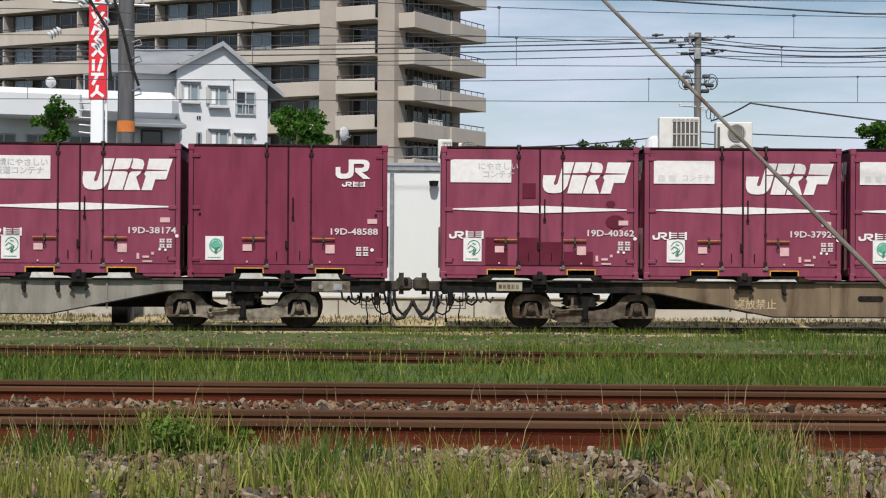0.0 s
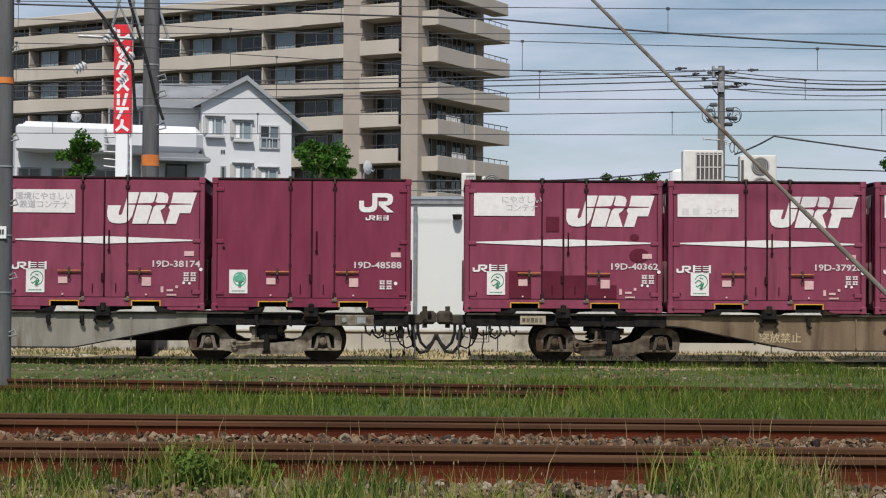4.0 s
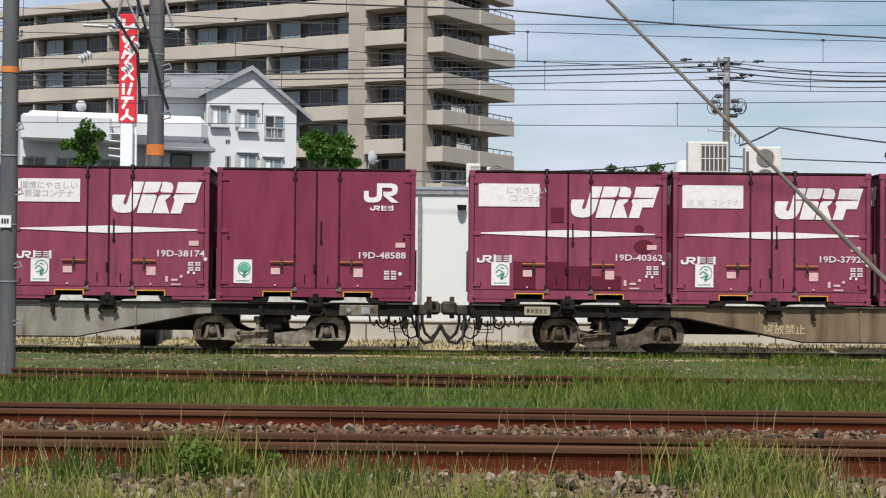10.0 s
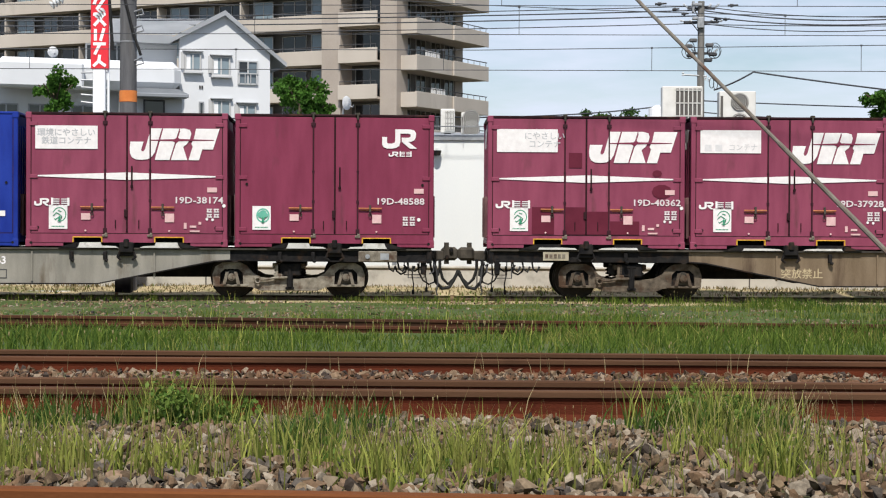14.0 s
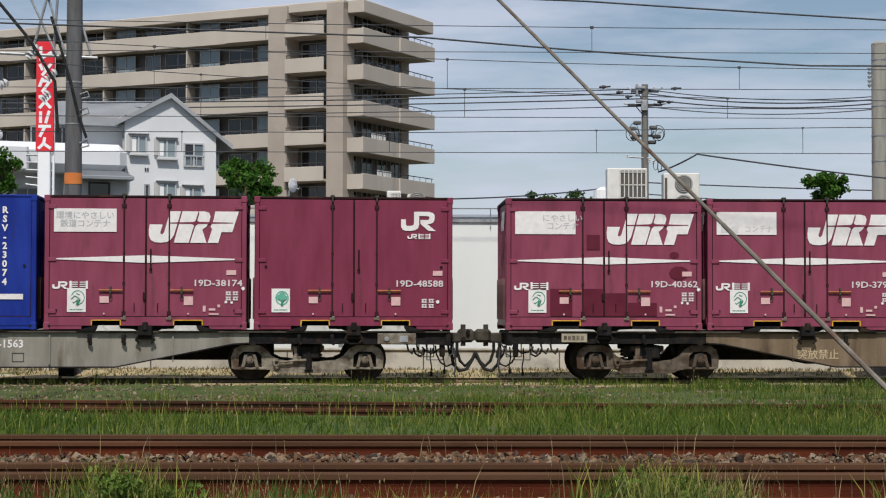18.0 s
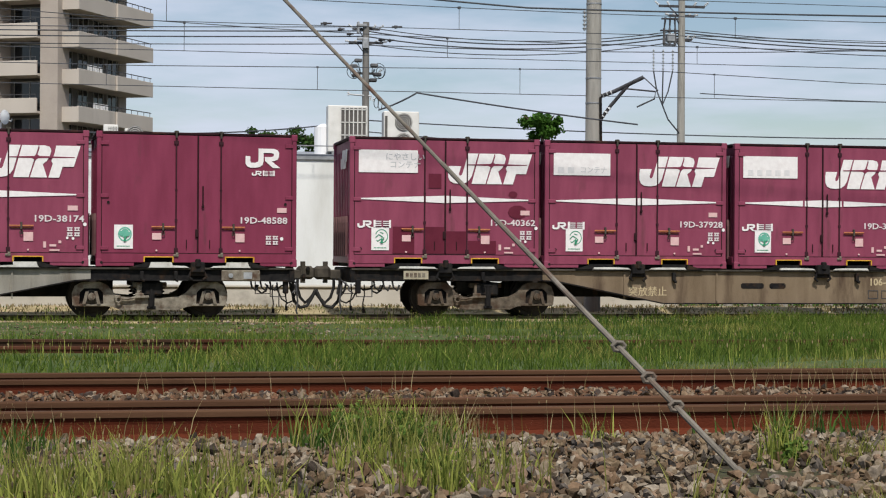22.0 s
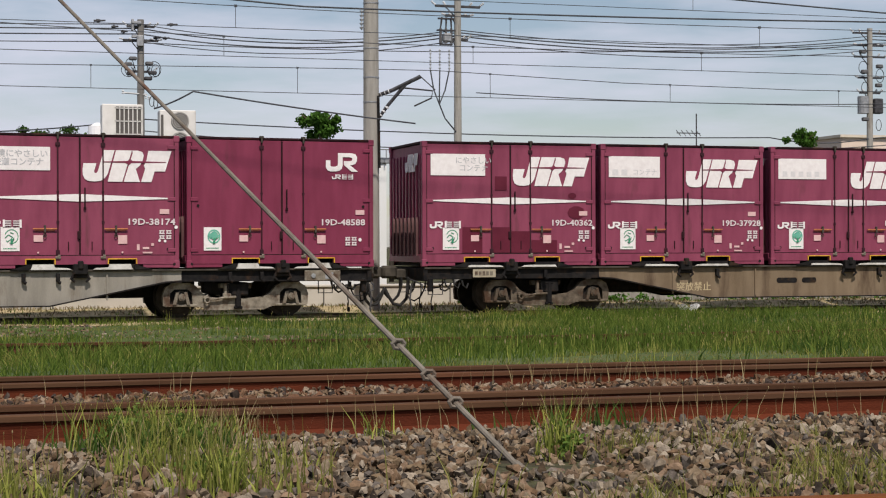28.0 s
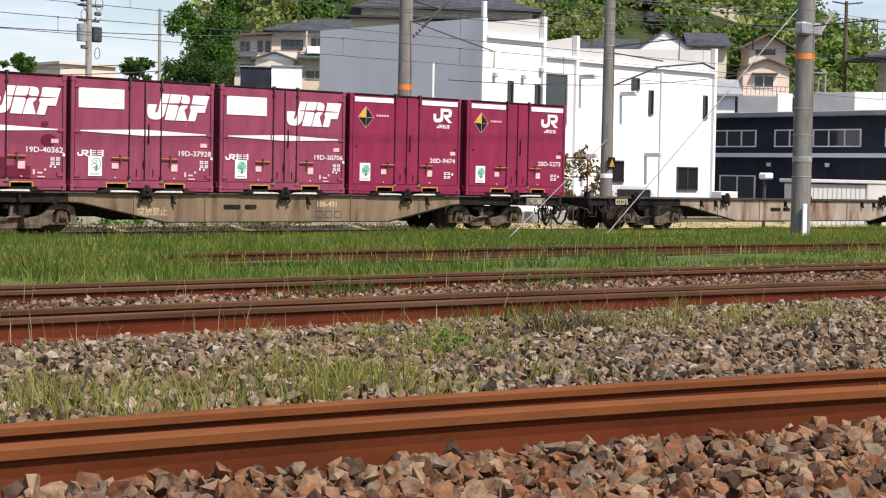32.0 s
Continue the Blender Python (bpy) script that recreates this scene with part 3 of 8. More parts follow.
def logo_slanted(bm, x0, z0, w, h, y):
    """The operator's slanted three-block mark, as plain shapes drawn on a field of 385 by 137."""
    def sh(pts):
        flat(bm, [(x0 + u * w / 385, z0 + (137 - v) * h / 137) for u, v in pts], y)
    # the hook and its stem
    sh([(4, 58), (60, 58), (50, 92), (52, 100), (60, 100), (66, 92), (92, 0), (138, 0), (108, 104), (96, 122), (78, 134), (54, 137), (26, 135), (10, 126), (2, 108), (1, 84)])
    # the middle block in two halves about a slit
    sh([(144, 0), (212, 0), (209, 12), (197, 50), (174, 126), (171, 137), (108, 137)])
    sh([(214, 0), (238, 0), (258, 6), (264, 22), (258, 46), (246, 66), (229, 80), (247, 137), (177, 137), (180, 126), (204, 50), (216, 12)])
    # the block with two arms
    sh([(284, 0), (385, 0), (357, 90), (311, 90), (297, 137), (252, 137), (270, 78), (264, 66), (276, 40)])


def logo_round(bm, x0, z0, w, h, y):
    """The railway group's two-stroke mark, as plain shapes."""
    def sh(pts):
        flat(bm, [(x0 + u * w, z0 + v * h) for u, v in pts], y)
    sh([(0.0, 0.60), (0.14, 0.60), (0.14, 0.32), (0.17, 0.26), (0.29, 0.26), (0.36, 0.31), (0.38, 0.40), (0.38, 1.0), (0.53, 1.0), (0.53, 0.34), (0.50, 0.15), (0.42, 0.04), (0.30, 0.0), (0.14, 0.0), (0.05, 0.06), (0.0, 0.20)])
    sh([(0.53, 0.78), (0.76, 0.78), (0.83, 0.74), (0.83, 0.62), (0.98, 0.58), (0.99, 0.80), (0.94, 0.94), (0.82, 1.0), (0.53, 1.0)])
    sh([(0.57, 0.36), (0.84, 0.36), (0.94, 0.44), (0.98, 0.58), (0.83, 0.62), (0.77, 0.57), (0.57, 0.57)])
    sh([(0.57, 0.36), (0.76, 0.36), (1.02, 0.0), (0.81, 0.0)])


def comb(x0, z0, w, h, flip):
    """A dense block of strokes as one outline: an upright with four bars."""
    pts = [(0, 0), (1, 0), (1, 0.12), (0.26, 0.12), (0.26, 0.28), (1, 0.28), (1, 0.40), (0.26, 0.40), (0.26, 0.56), (1, 0.56), (1, 0.68), (0.26, 0.68), (0.26, 0.84), (1, 0.84), (1, 0.96), (0.26, 0.96), (0.26, 1.08), (0, 1.08)]
    return [(x0 + (1 - u if flip else u) * w, z0 + v * h) for u, v in pts]


def operator_name(parent, key, x0, z0, w, h, y):
    """The operator's short name as plain shapes: the round mark and two dense blocks of strokes."""
    bm = bmesh.new()
    logo_round(bm, x0, z0, 0.42 * w, 0.92 * h, y)
    part("operator_mark", shared(key, lambda: mesh_of("operator_mark", bm, DECAL)), None, parent)
    for q, flip in ((0.47, False), (0.75, True)):
        part("operator_name", shared(f"{key}{q}", lambda: mesh_of("operator_name", flat(bmesh.new(), comb(x0 + q * w, z0, 0.23 * w, 0.92 * h, flip), y), DECAL)), None, parent)


def bars(bm, x0, z0, x1, z1, n, y):
    """Writing too small to read, as n plain bars."""
    w = (x1 - x0) / n
    for k in range(n):
        flat(bm, rect(x0 + k * w, z0, x0 + k * w + w * 0.72, z1), y)


MESHES = {}


def shared(key, make):
    if key not in MESHES:
        MESHES[key] = make()
    return MESHES[key]


def container(kind, number, paint, worn=0.0, leaves=None):
    """A twelve-foot freight container, its long side facing -y, its base at z = 0."""
    look_of = {"slogan": "faded wine-red freight container with white slanted logo and stripe",
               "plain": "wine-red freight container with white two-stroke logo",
               "ventless": "bright crimson freight container with black and yellow diamond sign",
               "blue": "dark blue freight container with white vertical lettering on a flat wagon"}[kind]
    c = thing("freight_container", look_of, "container", group="containers on the train")
    L, W, H = CONT_L / 2, CONT_W / 2, CONT_H

    def body():
        bm = bmesh.new()
        box(bm, (0, 0, H / 2 + 0.065), (2 * L - 0.10, 2 * W - 0.10, H - 0.25))
        return mesh_of("body", bm, paint)
    part("body", shared("body" + paint.name, body), None, c)

    def panel(x0, x1):
        bm = bmesh.new()
        box(bm, ((x0 + x1) / 2, -W + 0.035, (0.25 + H - 0.055) / 2), (x1 - x0, 0.05, H - 0.305), 0, 0.006)
        return mesh_of("side_panel", bm, paint)
    seams = leaves or ((-0.402, 0.0, 0.426) if kind != "ventless" else (-0.40, 0.0, 0.40))
    edges = (-L + 0.09, *seams, L - 0.09)
    for k in range(4):
        part("side_panel" if k in (0, 3) else "door", shared(f"panel{paint.name}{seams}{k}", lambda k=k: panel(edges[k] + 0.012, edges[k + 1] - 0.012)), None, c)

    def post():
        bm = bmesh.new()
        box(bm, (0, 0, H / 2), (0.095, 0.11, H - 0.01), 0, 0.012)
        box(bm, (0, 0, 0.07), (0.115, 0.13, 0.14), 0, 0.01)
        box(bm, (0, 0, H - 0.06), (0.115, 0.13, 0.12), 0, 0.01)
        return mesh_of("corner_post", bm, paint)
    pm = shared("post" + paint.name, post)
    for sx in (-1, 1):
        for sy in (-1, 1):
            part("corner_post", pm, None, c, at=pose(sx * (L - 0.055), sy * (W - 0.06), 0))

    def rails(z, h, d, mat, nm):
        bm = bmesh.new()
        for sy in (-1, 1):
            box(bm, (0, sy * (W - d / 2), z), (2 * L - 0.19, d, h), 0, 0.008)
        for sx in (-1, 1):
            box(bm, (sx * (L - d / 2), 0, z), (d, 2 * W - 0.22, h), 0, 0.008)
        return mesh_of(nm, bm, mat)
    part("top_rail", shared("toprail" + kind, lambda: rails(H - 0.022, 0.044, 0.08, SEAM if kind != "blue" else paint, "top_rail")), None, c)

    # the two fork pockets go right through under the floor
    solid = ((-L + 0.095, -0.97), (-0.47, 0.53), (1.03, L - 0.095))

    def side_rail():
        e = L - 0.095
        bm = bmesh.new()
        prism(bm, [(-e, 0.08), (-0.97, 0.08), (-0.97, 0.17), (-0.47, 0.17), (-0.47, 0.08), (0.53, 0.08), (0.53, 0.17), (1.03, 0.17), (1.03, 0.08), (e, 0.08), (e, 0.24), (-e, 0.24)], -0.0375, 0.0375)
        return mesh_of("bottom_rail", bm, paint)
    for sy in (-1, 1):
        part("bottom_rail", shared("botrail" + paint.name, side_rail), None, c, at=pose(0, sy * (W - 0.0375), 0))
    for sx in (-1, 1):
        part("end_rail", shared("endrail" + paint.name, lambda: mesh_of("end_rail", box(bmesh.new(), (0, 0, 0.16), (0.075, 2 * W - 0.22, 0.16), 0, 0.008), paint)), None, c, at=pose(sx * (L - 0.0375), 0, 0))

    def base():
        bm = bmesh.new()
        for x0, x1 in solid:
            box(bm, ((x0 + x1) / 2, 0, 0.095), (x1 - x0 - 0.03, 2 * W - 0.20, 0.186))
        return mesh_of("base_frame", bm, BLACK)
    part("base_frame", shared("baseframe", base), None, c)

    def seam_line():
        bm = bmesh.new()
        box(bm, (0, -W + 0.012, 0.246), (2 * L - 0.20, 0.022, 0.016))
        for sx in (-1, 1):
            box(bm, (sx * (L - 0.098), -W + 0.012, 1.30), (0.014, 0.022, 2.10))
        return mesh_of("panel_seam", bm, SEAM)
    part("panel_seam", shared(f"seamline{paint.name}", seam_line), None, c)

    def skirt():
        return mesh_of("skirt", box(bmesh.new(), (0, 0, 0.055), (0.58, 0.04, 0.09), 0, 0.006), paint)
    for sx in (-1, 1):
        part("skirt", shared("skirt" + paint.name, skirt), None, c, at=pose(sx * (L - 0.40), -W + 0.03, 0))

    def roof():
        bm = bmesh.new()
        box(bm, (0, 0, H - 0.02), (2 * L - 0.16, 2 * W - 0.16, 0.03))
        return mesh_of("roof", bm, SEAM)
    top_sheet = part("roof", shared("roof", roof), None, c)
    for k in range(9):
        part("roof_rib", shared("roof_rib", lambda: mesh_of("roof_rib", box(bmesh.new(), (0, 0, H - 0.002), (0.10, 2 * W - 0.3, 0.02), 0, 0.004), SEAM)), None, top_sheet, at=pose(-1.6 + 0.4 * k, 0, 0))

    def rib():
        bm = bmesh.new()
        box(bm, (0, 0, 1.25), (0.07, 0.11, 2.0), 0, 0.02)
        return mesh_of("end_rib", bm, paint)
    rm = shared("rib" + paint.name, rib)
    for sx in (-1, 1):
        for k in range(9):
            part("end_rib", rm, None, c, at=pose(sx * (L - 0.05), -0.96 + 0.24 * k, 0))

    def low_rib():
        bm = bmesh.new()
        prism(bm, [(-0.05, 0.20), (0.05, 0.20), (0.05, 0.86), (0.02, 0.98), (-0.02, 0.98), (-0.05, 0.86)], -0.03, 0.03, "x")
        return mesh_of("low_rib", bm, SHADED_RIB_WINE)
    for sx in (-1, 1):
        for k in range(7):
            part("low_rib", shared("low_rib", low_rib), None, c, at=pose(sx * (L + 0.0), -0.84 + 0.28 * k, 0))

    def lockrod():
        bm = bmesh.new()
        rod(bm, (0, 0, 0.26), (0, 0, H - 0.06), 0.014)
        for z, h, d in ((0.30, 0.10, 0.07), (0.86, 0.06, 0.05), (1.42, 0.04, 0.045), (2.30, 0.07, 0.085)):
            box(bm, (0, 0.006, z), (d, 0.035, h), 0, 0.008)
        return mesh_of("lock_rod", bm, ROD)

    def keeper():
        bm = box(bmesh.new(), (0, 0.0, H + 0.005), (0.085, 0.07, 0.05), 0, 0.012)
        rod(bm, (0, -0.02, H - 0.10), (0, -0.02, H + 0.03), 0.020, None, 8)
        return mesh_of("keeper", bm, BOGIE_DK)

    def foot_cam():
        return mesh_of("foot_cam", box(box(bmesh.new(), (0, 0, 0.205), (0.10, 0.05, 0.05), 0, 0.012), (0.02, -0.012, 0.235), (0.05, 0.03, 0.05), 0, 0.008), BOGIE)
    for x in (seams[0], seams[2]):
        lr = part("lock_rod", shared("lockrod", lockrod), None, c, at=pose(x, -W - 0.004, 0))
        part("keeper", shared("keeper", keeper), None, lr)
        part("foot_cam", shared("foot_cam", foot_cam), None, lr)
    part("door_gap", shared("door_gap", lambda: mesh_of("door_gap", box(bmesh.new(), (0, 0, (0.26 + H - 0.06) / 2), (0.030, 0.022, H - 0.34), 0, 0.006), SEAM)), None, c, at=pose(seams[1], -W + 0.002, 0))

    def door_hook():
        bm = rod(bmesh.new(), (0, 0, 0.34), (0, 0, 0.50), 0.010, None, 6)
        return mesh_of("door_hook", bm, SEAM)
    for x in (-0.21, 0.22):
        part("door_hook", shared("door_hook", door_hook), None, c, at=pose(x, -W - 0.008, 0))

    def handle():
        bm = bmesh.new()
        rod(bm, (-0.215, -0.02, 0), (0.215, -0.02, 0), 0.015)
        box(bm, (0.0, -0.006, -0.030), (0.36, 0.012, 0.016), 0, 0.004)
        return mesh_of("handle", bm, ORANGE)

    def hub_plate():
        bm = box(bmesh.new(), (0, -0.022, 0.0), (0.038, 0.05, 0.14), 0, 0.008)
        pipe(bm, [(0.0 + 0.028 * math.cos(0.7 * k), -0.02, -0.12 + 0.032 * math.sin(0.7 * k)) for k in range(10)], 0.008, 5)
        return mesh_of("handle_hub", bm, BOGIE_DK)
    hm = shared("handle", handle)
    for x in (-0.64, 0.66):
        hd = part("handle", hm, None, c, "orange locking handle", at=pose(x, -W - 0.006, 0.735))
        part("handle_hub", shared("hub_plate", hub_plate), None, hd)

    def latch():
        bm = bmesh.new()
        rod(bm, (0.09, -0.015, 1.10), (0.09, -0.015, 1.50), 0.014)
        box(bm, (0.09, -0.01, 1.12), (0.05, 0.025, 0.05), 0, 0.005)
        return mesh_of("latch", bm, SEAM)
    part("latch", shared("latch", latch), None, c, at=pose(0, -W - 0.006, 0))

    def catch():
        return mesh_of("catch", box(bmesh.new(), (-0.02, -0.01, 0.62), (0.06, 0.025, 0.15), 0, 0.008), SEAM)
    part("catch", shared("catch", catch), None, c, at=pose(0, -W - 0.006, 0))

    def pocket():
        bm = bmesh.new()
        for x0, x1, z0, z1 in ((-0.27, 0.27, 0.168, 0.188), (-0.275, -0.252, 0.08, 0.188), (0.252, 0.275, 0.08, 0.188)):
            box(bm, ((x0 + x1) / 2, 0, (z0 + z1) / 2), (x1 - x0, 0.03, z1 - z0), 0, 0.005)
        return mesh_of("fork_pocket", bm, YELLOW)
    km = shared("pocket", pocket)

    # raised floor, and a black back added for the shade inside the pocket
    def mouth():
        bm = bmesh.new()
        box(bm, (0, W + 0.012, 0.045), (0.49, 2 * W - 0.06, 0.075))
        box(bm, (0, 0.40, 0.13), (0.49, 0.03, 0.13))
        return mesh_of("pocket_floor", bm, BLACK)
    mm = shared("mouth", mouth)
    for x in (-0.72, 0.78):
        p = part("fork_pocket", km, None, c, "yellow fork pocket frame", at=pose(x, -W - 0.012, 0))
        part("pocket_floor", mm, None, p)

    def hole():
        return mesh_of("lashing_hole", rod(bmesh.new(), (0, -0.006, 0), (0, 0.012, 0), 0.026, None, 8), BLACK)
    for z in (0.36, 0.075) if kind == "slogan" else (1.18, 0.075):
        for x in (-L + 0.22, L - 0.22) if z > 0.2 else (-L + 0.10, L - 0.10):
            part("lashing_hole", shared("hole", hole), None, c, at=pose(x, -W, z))
    y = -W - 0.001
    if kind in ("slogan", "plain"):
        def hinges():
            bm = bmesh.new()
            box(bm, (0, 0, 0), (0.15, 0.02, 0.07), 0, 0.006)
            return mesh_of("hinge", bm, paint)
        for sx in (-1, 1):
            for z in (0.34, 1.30, 2.27):
                part("hinge", shared("hinge" + paint.name, hinges), None, c, at=pose(sx * (L - 0.15), -W - 0.002, z))
    if kind == "slogan":
        bm = bmesh.new()
        logo_slanted(bm, 0.045, 1.615, 1.66, 0.585, y)
        part("logo", shared("logo_slanted", lambda: mesh_of("logo", bm, DECAL)), None, c, "white slanted block logo")
        def speed_line():
            s = bmesh.new()
            flat(s, [(0.43, 1.972), (0.84, 1.966), (0.905, 1.925), (0.95, 1.966), (1.60, 1.982), (1.60, 1.994), (0.97, 2.006), (0.925, 2.045), (0.88, 2.004), (0.43, 1.988)], y - 0.005)
            return mesh_of("speed_line", s, WINE)
        part("speed_line", shared("speed_line", speed_line), None, c)
        def stripe():
            s = bmesh.new()
            for a, b in zip((-1.68, *seams), (*seams, 1.72)):
                h0, h1 = (0.062 * (1 - abs(q) / 1.75) + 0.008 for q in (a, b))
                flat(s, [(a + 0.02, 1.31 - h0), (b - 0.02, 1.31 - h1), (b - 0.02, 1.31 + h1), (a + 0.02, 1.31 + h0)], y)
            return mesh_of("stripe", s, DECAL)
        part("stripe", shared("stripe", stripe), None, c, "tapered white stripe")
        s = bmesh.new()
        flat(s, rect(-1.68, 1.81, -0.54, 2.24), y)
        plate = part("slogan_panel", shared("slogan_panel", lambda: mesh_of("slogan_panel", s, DECAL)), None, c, "faded white slogan panel")
        if worn < 0.65:
            lettering("slogan", "環境にやさしい\n鉄道コンテナ", 0.15, FADED_INK, plate, pose(-1.11, y - 0.005, 2.03, 90), 0.003, 1.06)
        elif worn < 0.9:
            lettering("slogan", "　　にやさしい\n　　コンテナ", 0.15, FADED_INK, plate, pose(-0.94, y - 0.005, 2.03, 90), 0.001, 0.74)
        elif worn < 0.955:
            lettering("slogan", "コンテナ", 0.14, FADED_INK, plate, pose(-0.88, y - 0.005, 1.91, 90), -0.001, 0.52)
            for q in (-1.60, -1.40):
                part("faded_writing", flat(bmesh.new(), rect(q, 1.85, q + 0.13, 1.97), y - 0.005, 0.002), PALE_INK, plate)
        else:
            for q in range(5):
                part("faded_writing", flat(bmesh.new(), rect(-1.58 + 0.19 * q, 1.86, -1.47 + 0.19 * q, 1.97), y - 0.005, 0.002), PALE_INK, plate)
        s = bmesh.new()
        e = bmesh.new()
        logo_slanted(e, 0.03, 1.90, 0.92, 0.36, 0)
        part("end_logo", shared("end_logo", lambda: mesh_of("end_logo", e, DECAL)), None, c, "white slanted logo on the end wall", at=pose(-L - 0.006, 0, 0, 0, 0, -90))
        operator_name(c, "opname", -1.70, 0.755, 0.66, 0.15, y)
    if kind in ("plain", "ventless"):
        s = bmesh.new()
        logo_round(s, 0.88, 1.86, 0.64, 0.36, y)
        part("logo", shared("logo_round", lambda: mesh_of("logo", s, DECAL)), None, c, "white two-stroke logo")
        operator_name(c, "opname2", 1.00, 1.71, 0.44, 0.10, y)
    if kind == "ventless":
        s = bmesh.new()
        flat(s, rect(-L + 0.14, 2.28, -0.47, 2.40), y)
        part("white_bar", shared("white_bar", lambda: mesh_of("white_bar", s, DECAL)), None, c)
        s = bmesh.new()
        flat(s, rect(0.49, 2.28, L - 0.14, 2.40), y)
        part("white_bar", shared("white_bar2", lambda: mesh_of("white_bar", s, DECAL)), None, c)
        def diamond(x, z, q, d):
            return flat(bmesh.new(), [(x - q, z), (x, z - 1.08 * q), (x + q, z), (x, z + 1.08 * q)], y - d)
        d = part("diamond_sign", shared("diamond", lambda: mesh_of("diamond_sign", diamond(-1.36, 1.90, 0.255, 0), DECAL_PINK)), None, c, "black and yellow diamond sign with a pale edge")
        part("black_field", shared("diamond1", lambda: mesh_of("black_field", diamond(-1.36, 1.90, 0.238, 0.004), BLACK)), None, d)
        part("yellow_quarter", shared("diamond2", lambda: mesh_of("yellow_quarter", flat(bmesh.new(), [(-1.595, 1.905), (-1.365, 1.905), (-1.365, 2.15)], y - 0.008), YELLOW)), None, d)
        for q in (rect(-1.59, 1.893, -1.13, 1.901), rect(-1.364, 1.65, -1.356, 2.15)):
            part("divider", flat(bmesh.new(), q, y - 0.010), FADED_CREAM, d)
        s = bmesh.new()
        bars(s, -1.02, 1.93, -0.60, 1.98, 5, y)
        part("small_print", shared("sprint", lambda: mesh_of("small_print", s, DECAL_PINK)), None, c)
    if kind == "blue":
        for k, ch in enumerate("RSV-23074"):
            lettering("number", ch, 0.17, DECAL, c, pose(1.28, y, 2.20 - 0.165 * k, 90), 0.006)
        s = bmesh.new()
        flat(s, rect(0.1, 0.56, 1.62, 0.66), y)
        part("white_stripe", s, DECAL, c)
        return c
    tx = -1.26 if kind == "slogan" else -1.36
    def plate_mesh():
        s = bmesh.new()
        flat(s, rect(-0.17, -0.22, 0.17, 0.22))
        return mesh_of("tree_plate", s, DECAL)
    pl = part("tree_plate", shared("tree_plate", plate_mesh), None, c, "white plate with green tree emblem", at=pose(tx, y, 0.55))
    fresh = worn < 0.5 or worn > 0.955

    def emblem():
        s = bmesh.new()
        n = 20
        ring = [(0.025 + 0.125 * math.cos(q), 0.045 + 0.135 * math.sin(q)) for q in (2 * math.pi * k / n for k in range(n))]
        w = 0.80 if fresh else 0.88
        inner = [(0.025 + w * (u - 0.025), 0.045 + w * (v - 0.045)) for u, v in ring]
        for k in range(n):
            if fresh or k not in (9, 10, 11, 13):
                flat(s, [ring[k], ring[(k + 1) % n], inner[(k + 1) % n], inner[k]], -0.004)
        return mesh_of("emblem", s, TEAL_INK if fresh else GREEN_INK)
    em = part("emblem", shared(f"emblem{fresh}", emblem), None, pl)

    def foliage():
        s = bmesh.new()
        if fresh:
            for i, (cx, cz, r) in enumerate(((-0.025, 0.055, 0.055), (0.03, 0.085, 0.06), (0.075, 0.05, 0.045), (0.02, 0.04, 0.05))):
                flat(s, [(cx + r * (1 + 0.15 * math.sin(3 * q)) * math.cos(q), cz + r * math.sin(q)) for q in (0.5236 * k for k in range(12))], -0.009 - 0.003 * i)
        else:
            for a, b in (((-0.09, 0.02), (-0.03, 0.08)), ((-0.03, 0.08), (0.05, 0.03)), ((-0.05, -0.05), (0.02, 0.0)), ((0.04, -0.06), (0.07, 0.01)), ((0.0, 0.12), (0.06, 0.10))):
                dx, dz = b[0] - a[0], b[1] - a[1]
                k = 0.007 / math.hypot(dx, dz)
                flat(s, [(a[0] - dz * k, a[1] + dx * k), (a[0] + dz * k, a[1] - dx * k), (b[0] + dz * k, b[1] - dx * k), (b[0] - dz * k, b[1] + dx * k)], -0.009)
        return mesh_of("foliage", s, TEAL_INK if fresh else GREEN_INK)
    part("foliage", shared(f"foliage{fresh}", foliage), None, em)

    def stem():
        s = bmesh.new()
        flat(s, [(0.0, -0.085), (0.05, -0.085), (0.035, 0.02), (0.015, 0.02)], -0.022)
        flat(s, [(0.02, -0.03), (0.03, -0.04), (0.075, 0.02), (0.065, 0.03)], -0.025)
        return mesh_of("stem", s, GREEN_INK)
    part("stem", shared(f"stem{fresh}", stem), None, em)
    part("motto", shared("motto", lambda: mesh_of("motto", (lambda q: (bars(q, -0.12, -0.185, 0.12, -0.165, 9, -0.004), q)[1])(bmesh.new()), GREEN_INK)), None, pl)
    nx = 1.32 if kind == "slogan" else 1.22
    lettering("number", number, 0.165, DECAL_DIM, c, pose(nx, y, 0.865, 90), 0.003, 0.88)
    def small(name, r, mat):
        s = bmesh.new()
        flat(s, rect(*r), y)
        return part(name, shared(name + str(r), lambda: mesh_of(name, s, mat)), None, c)
    small("label_card", (1.48, 1.02, 1.66, 1.11), DECAL_PINK)
    small("label_card", (-0.84, 0.50, -0.67, 0.62), DECAL_PINK)
    small("label_card", (0.70, 0.46, 0.87, 0.62), DECAL_PINK)
    grid = bmesh.new()
    du, dv = (0.2, 0.13) if kind == "slogan" else (0.0, 0.0)
    for u in (1.27, 1.40):
        for v in (0.42, 0.515):
            flat(grid, rect(u + du, v + dv, u + du + 0.10, v + dv + 0.022), y)
            flat(grid, rect(u + du, v + dv + 0.048, u + du + 0.10, v + dv + 0.07), y)
            flat(grid, rect(u + du + 0.01, v + dv + 0.022, u + du + 0.035, v + dv + 0.048), y)
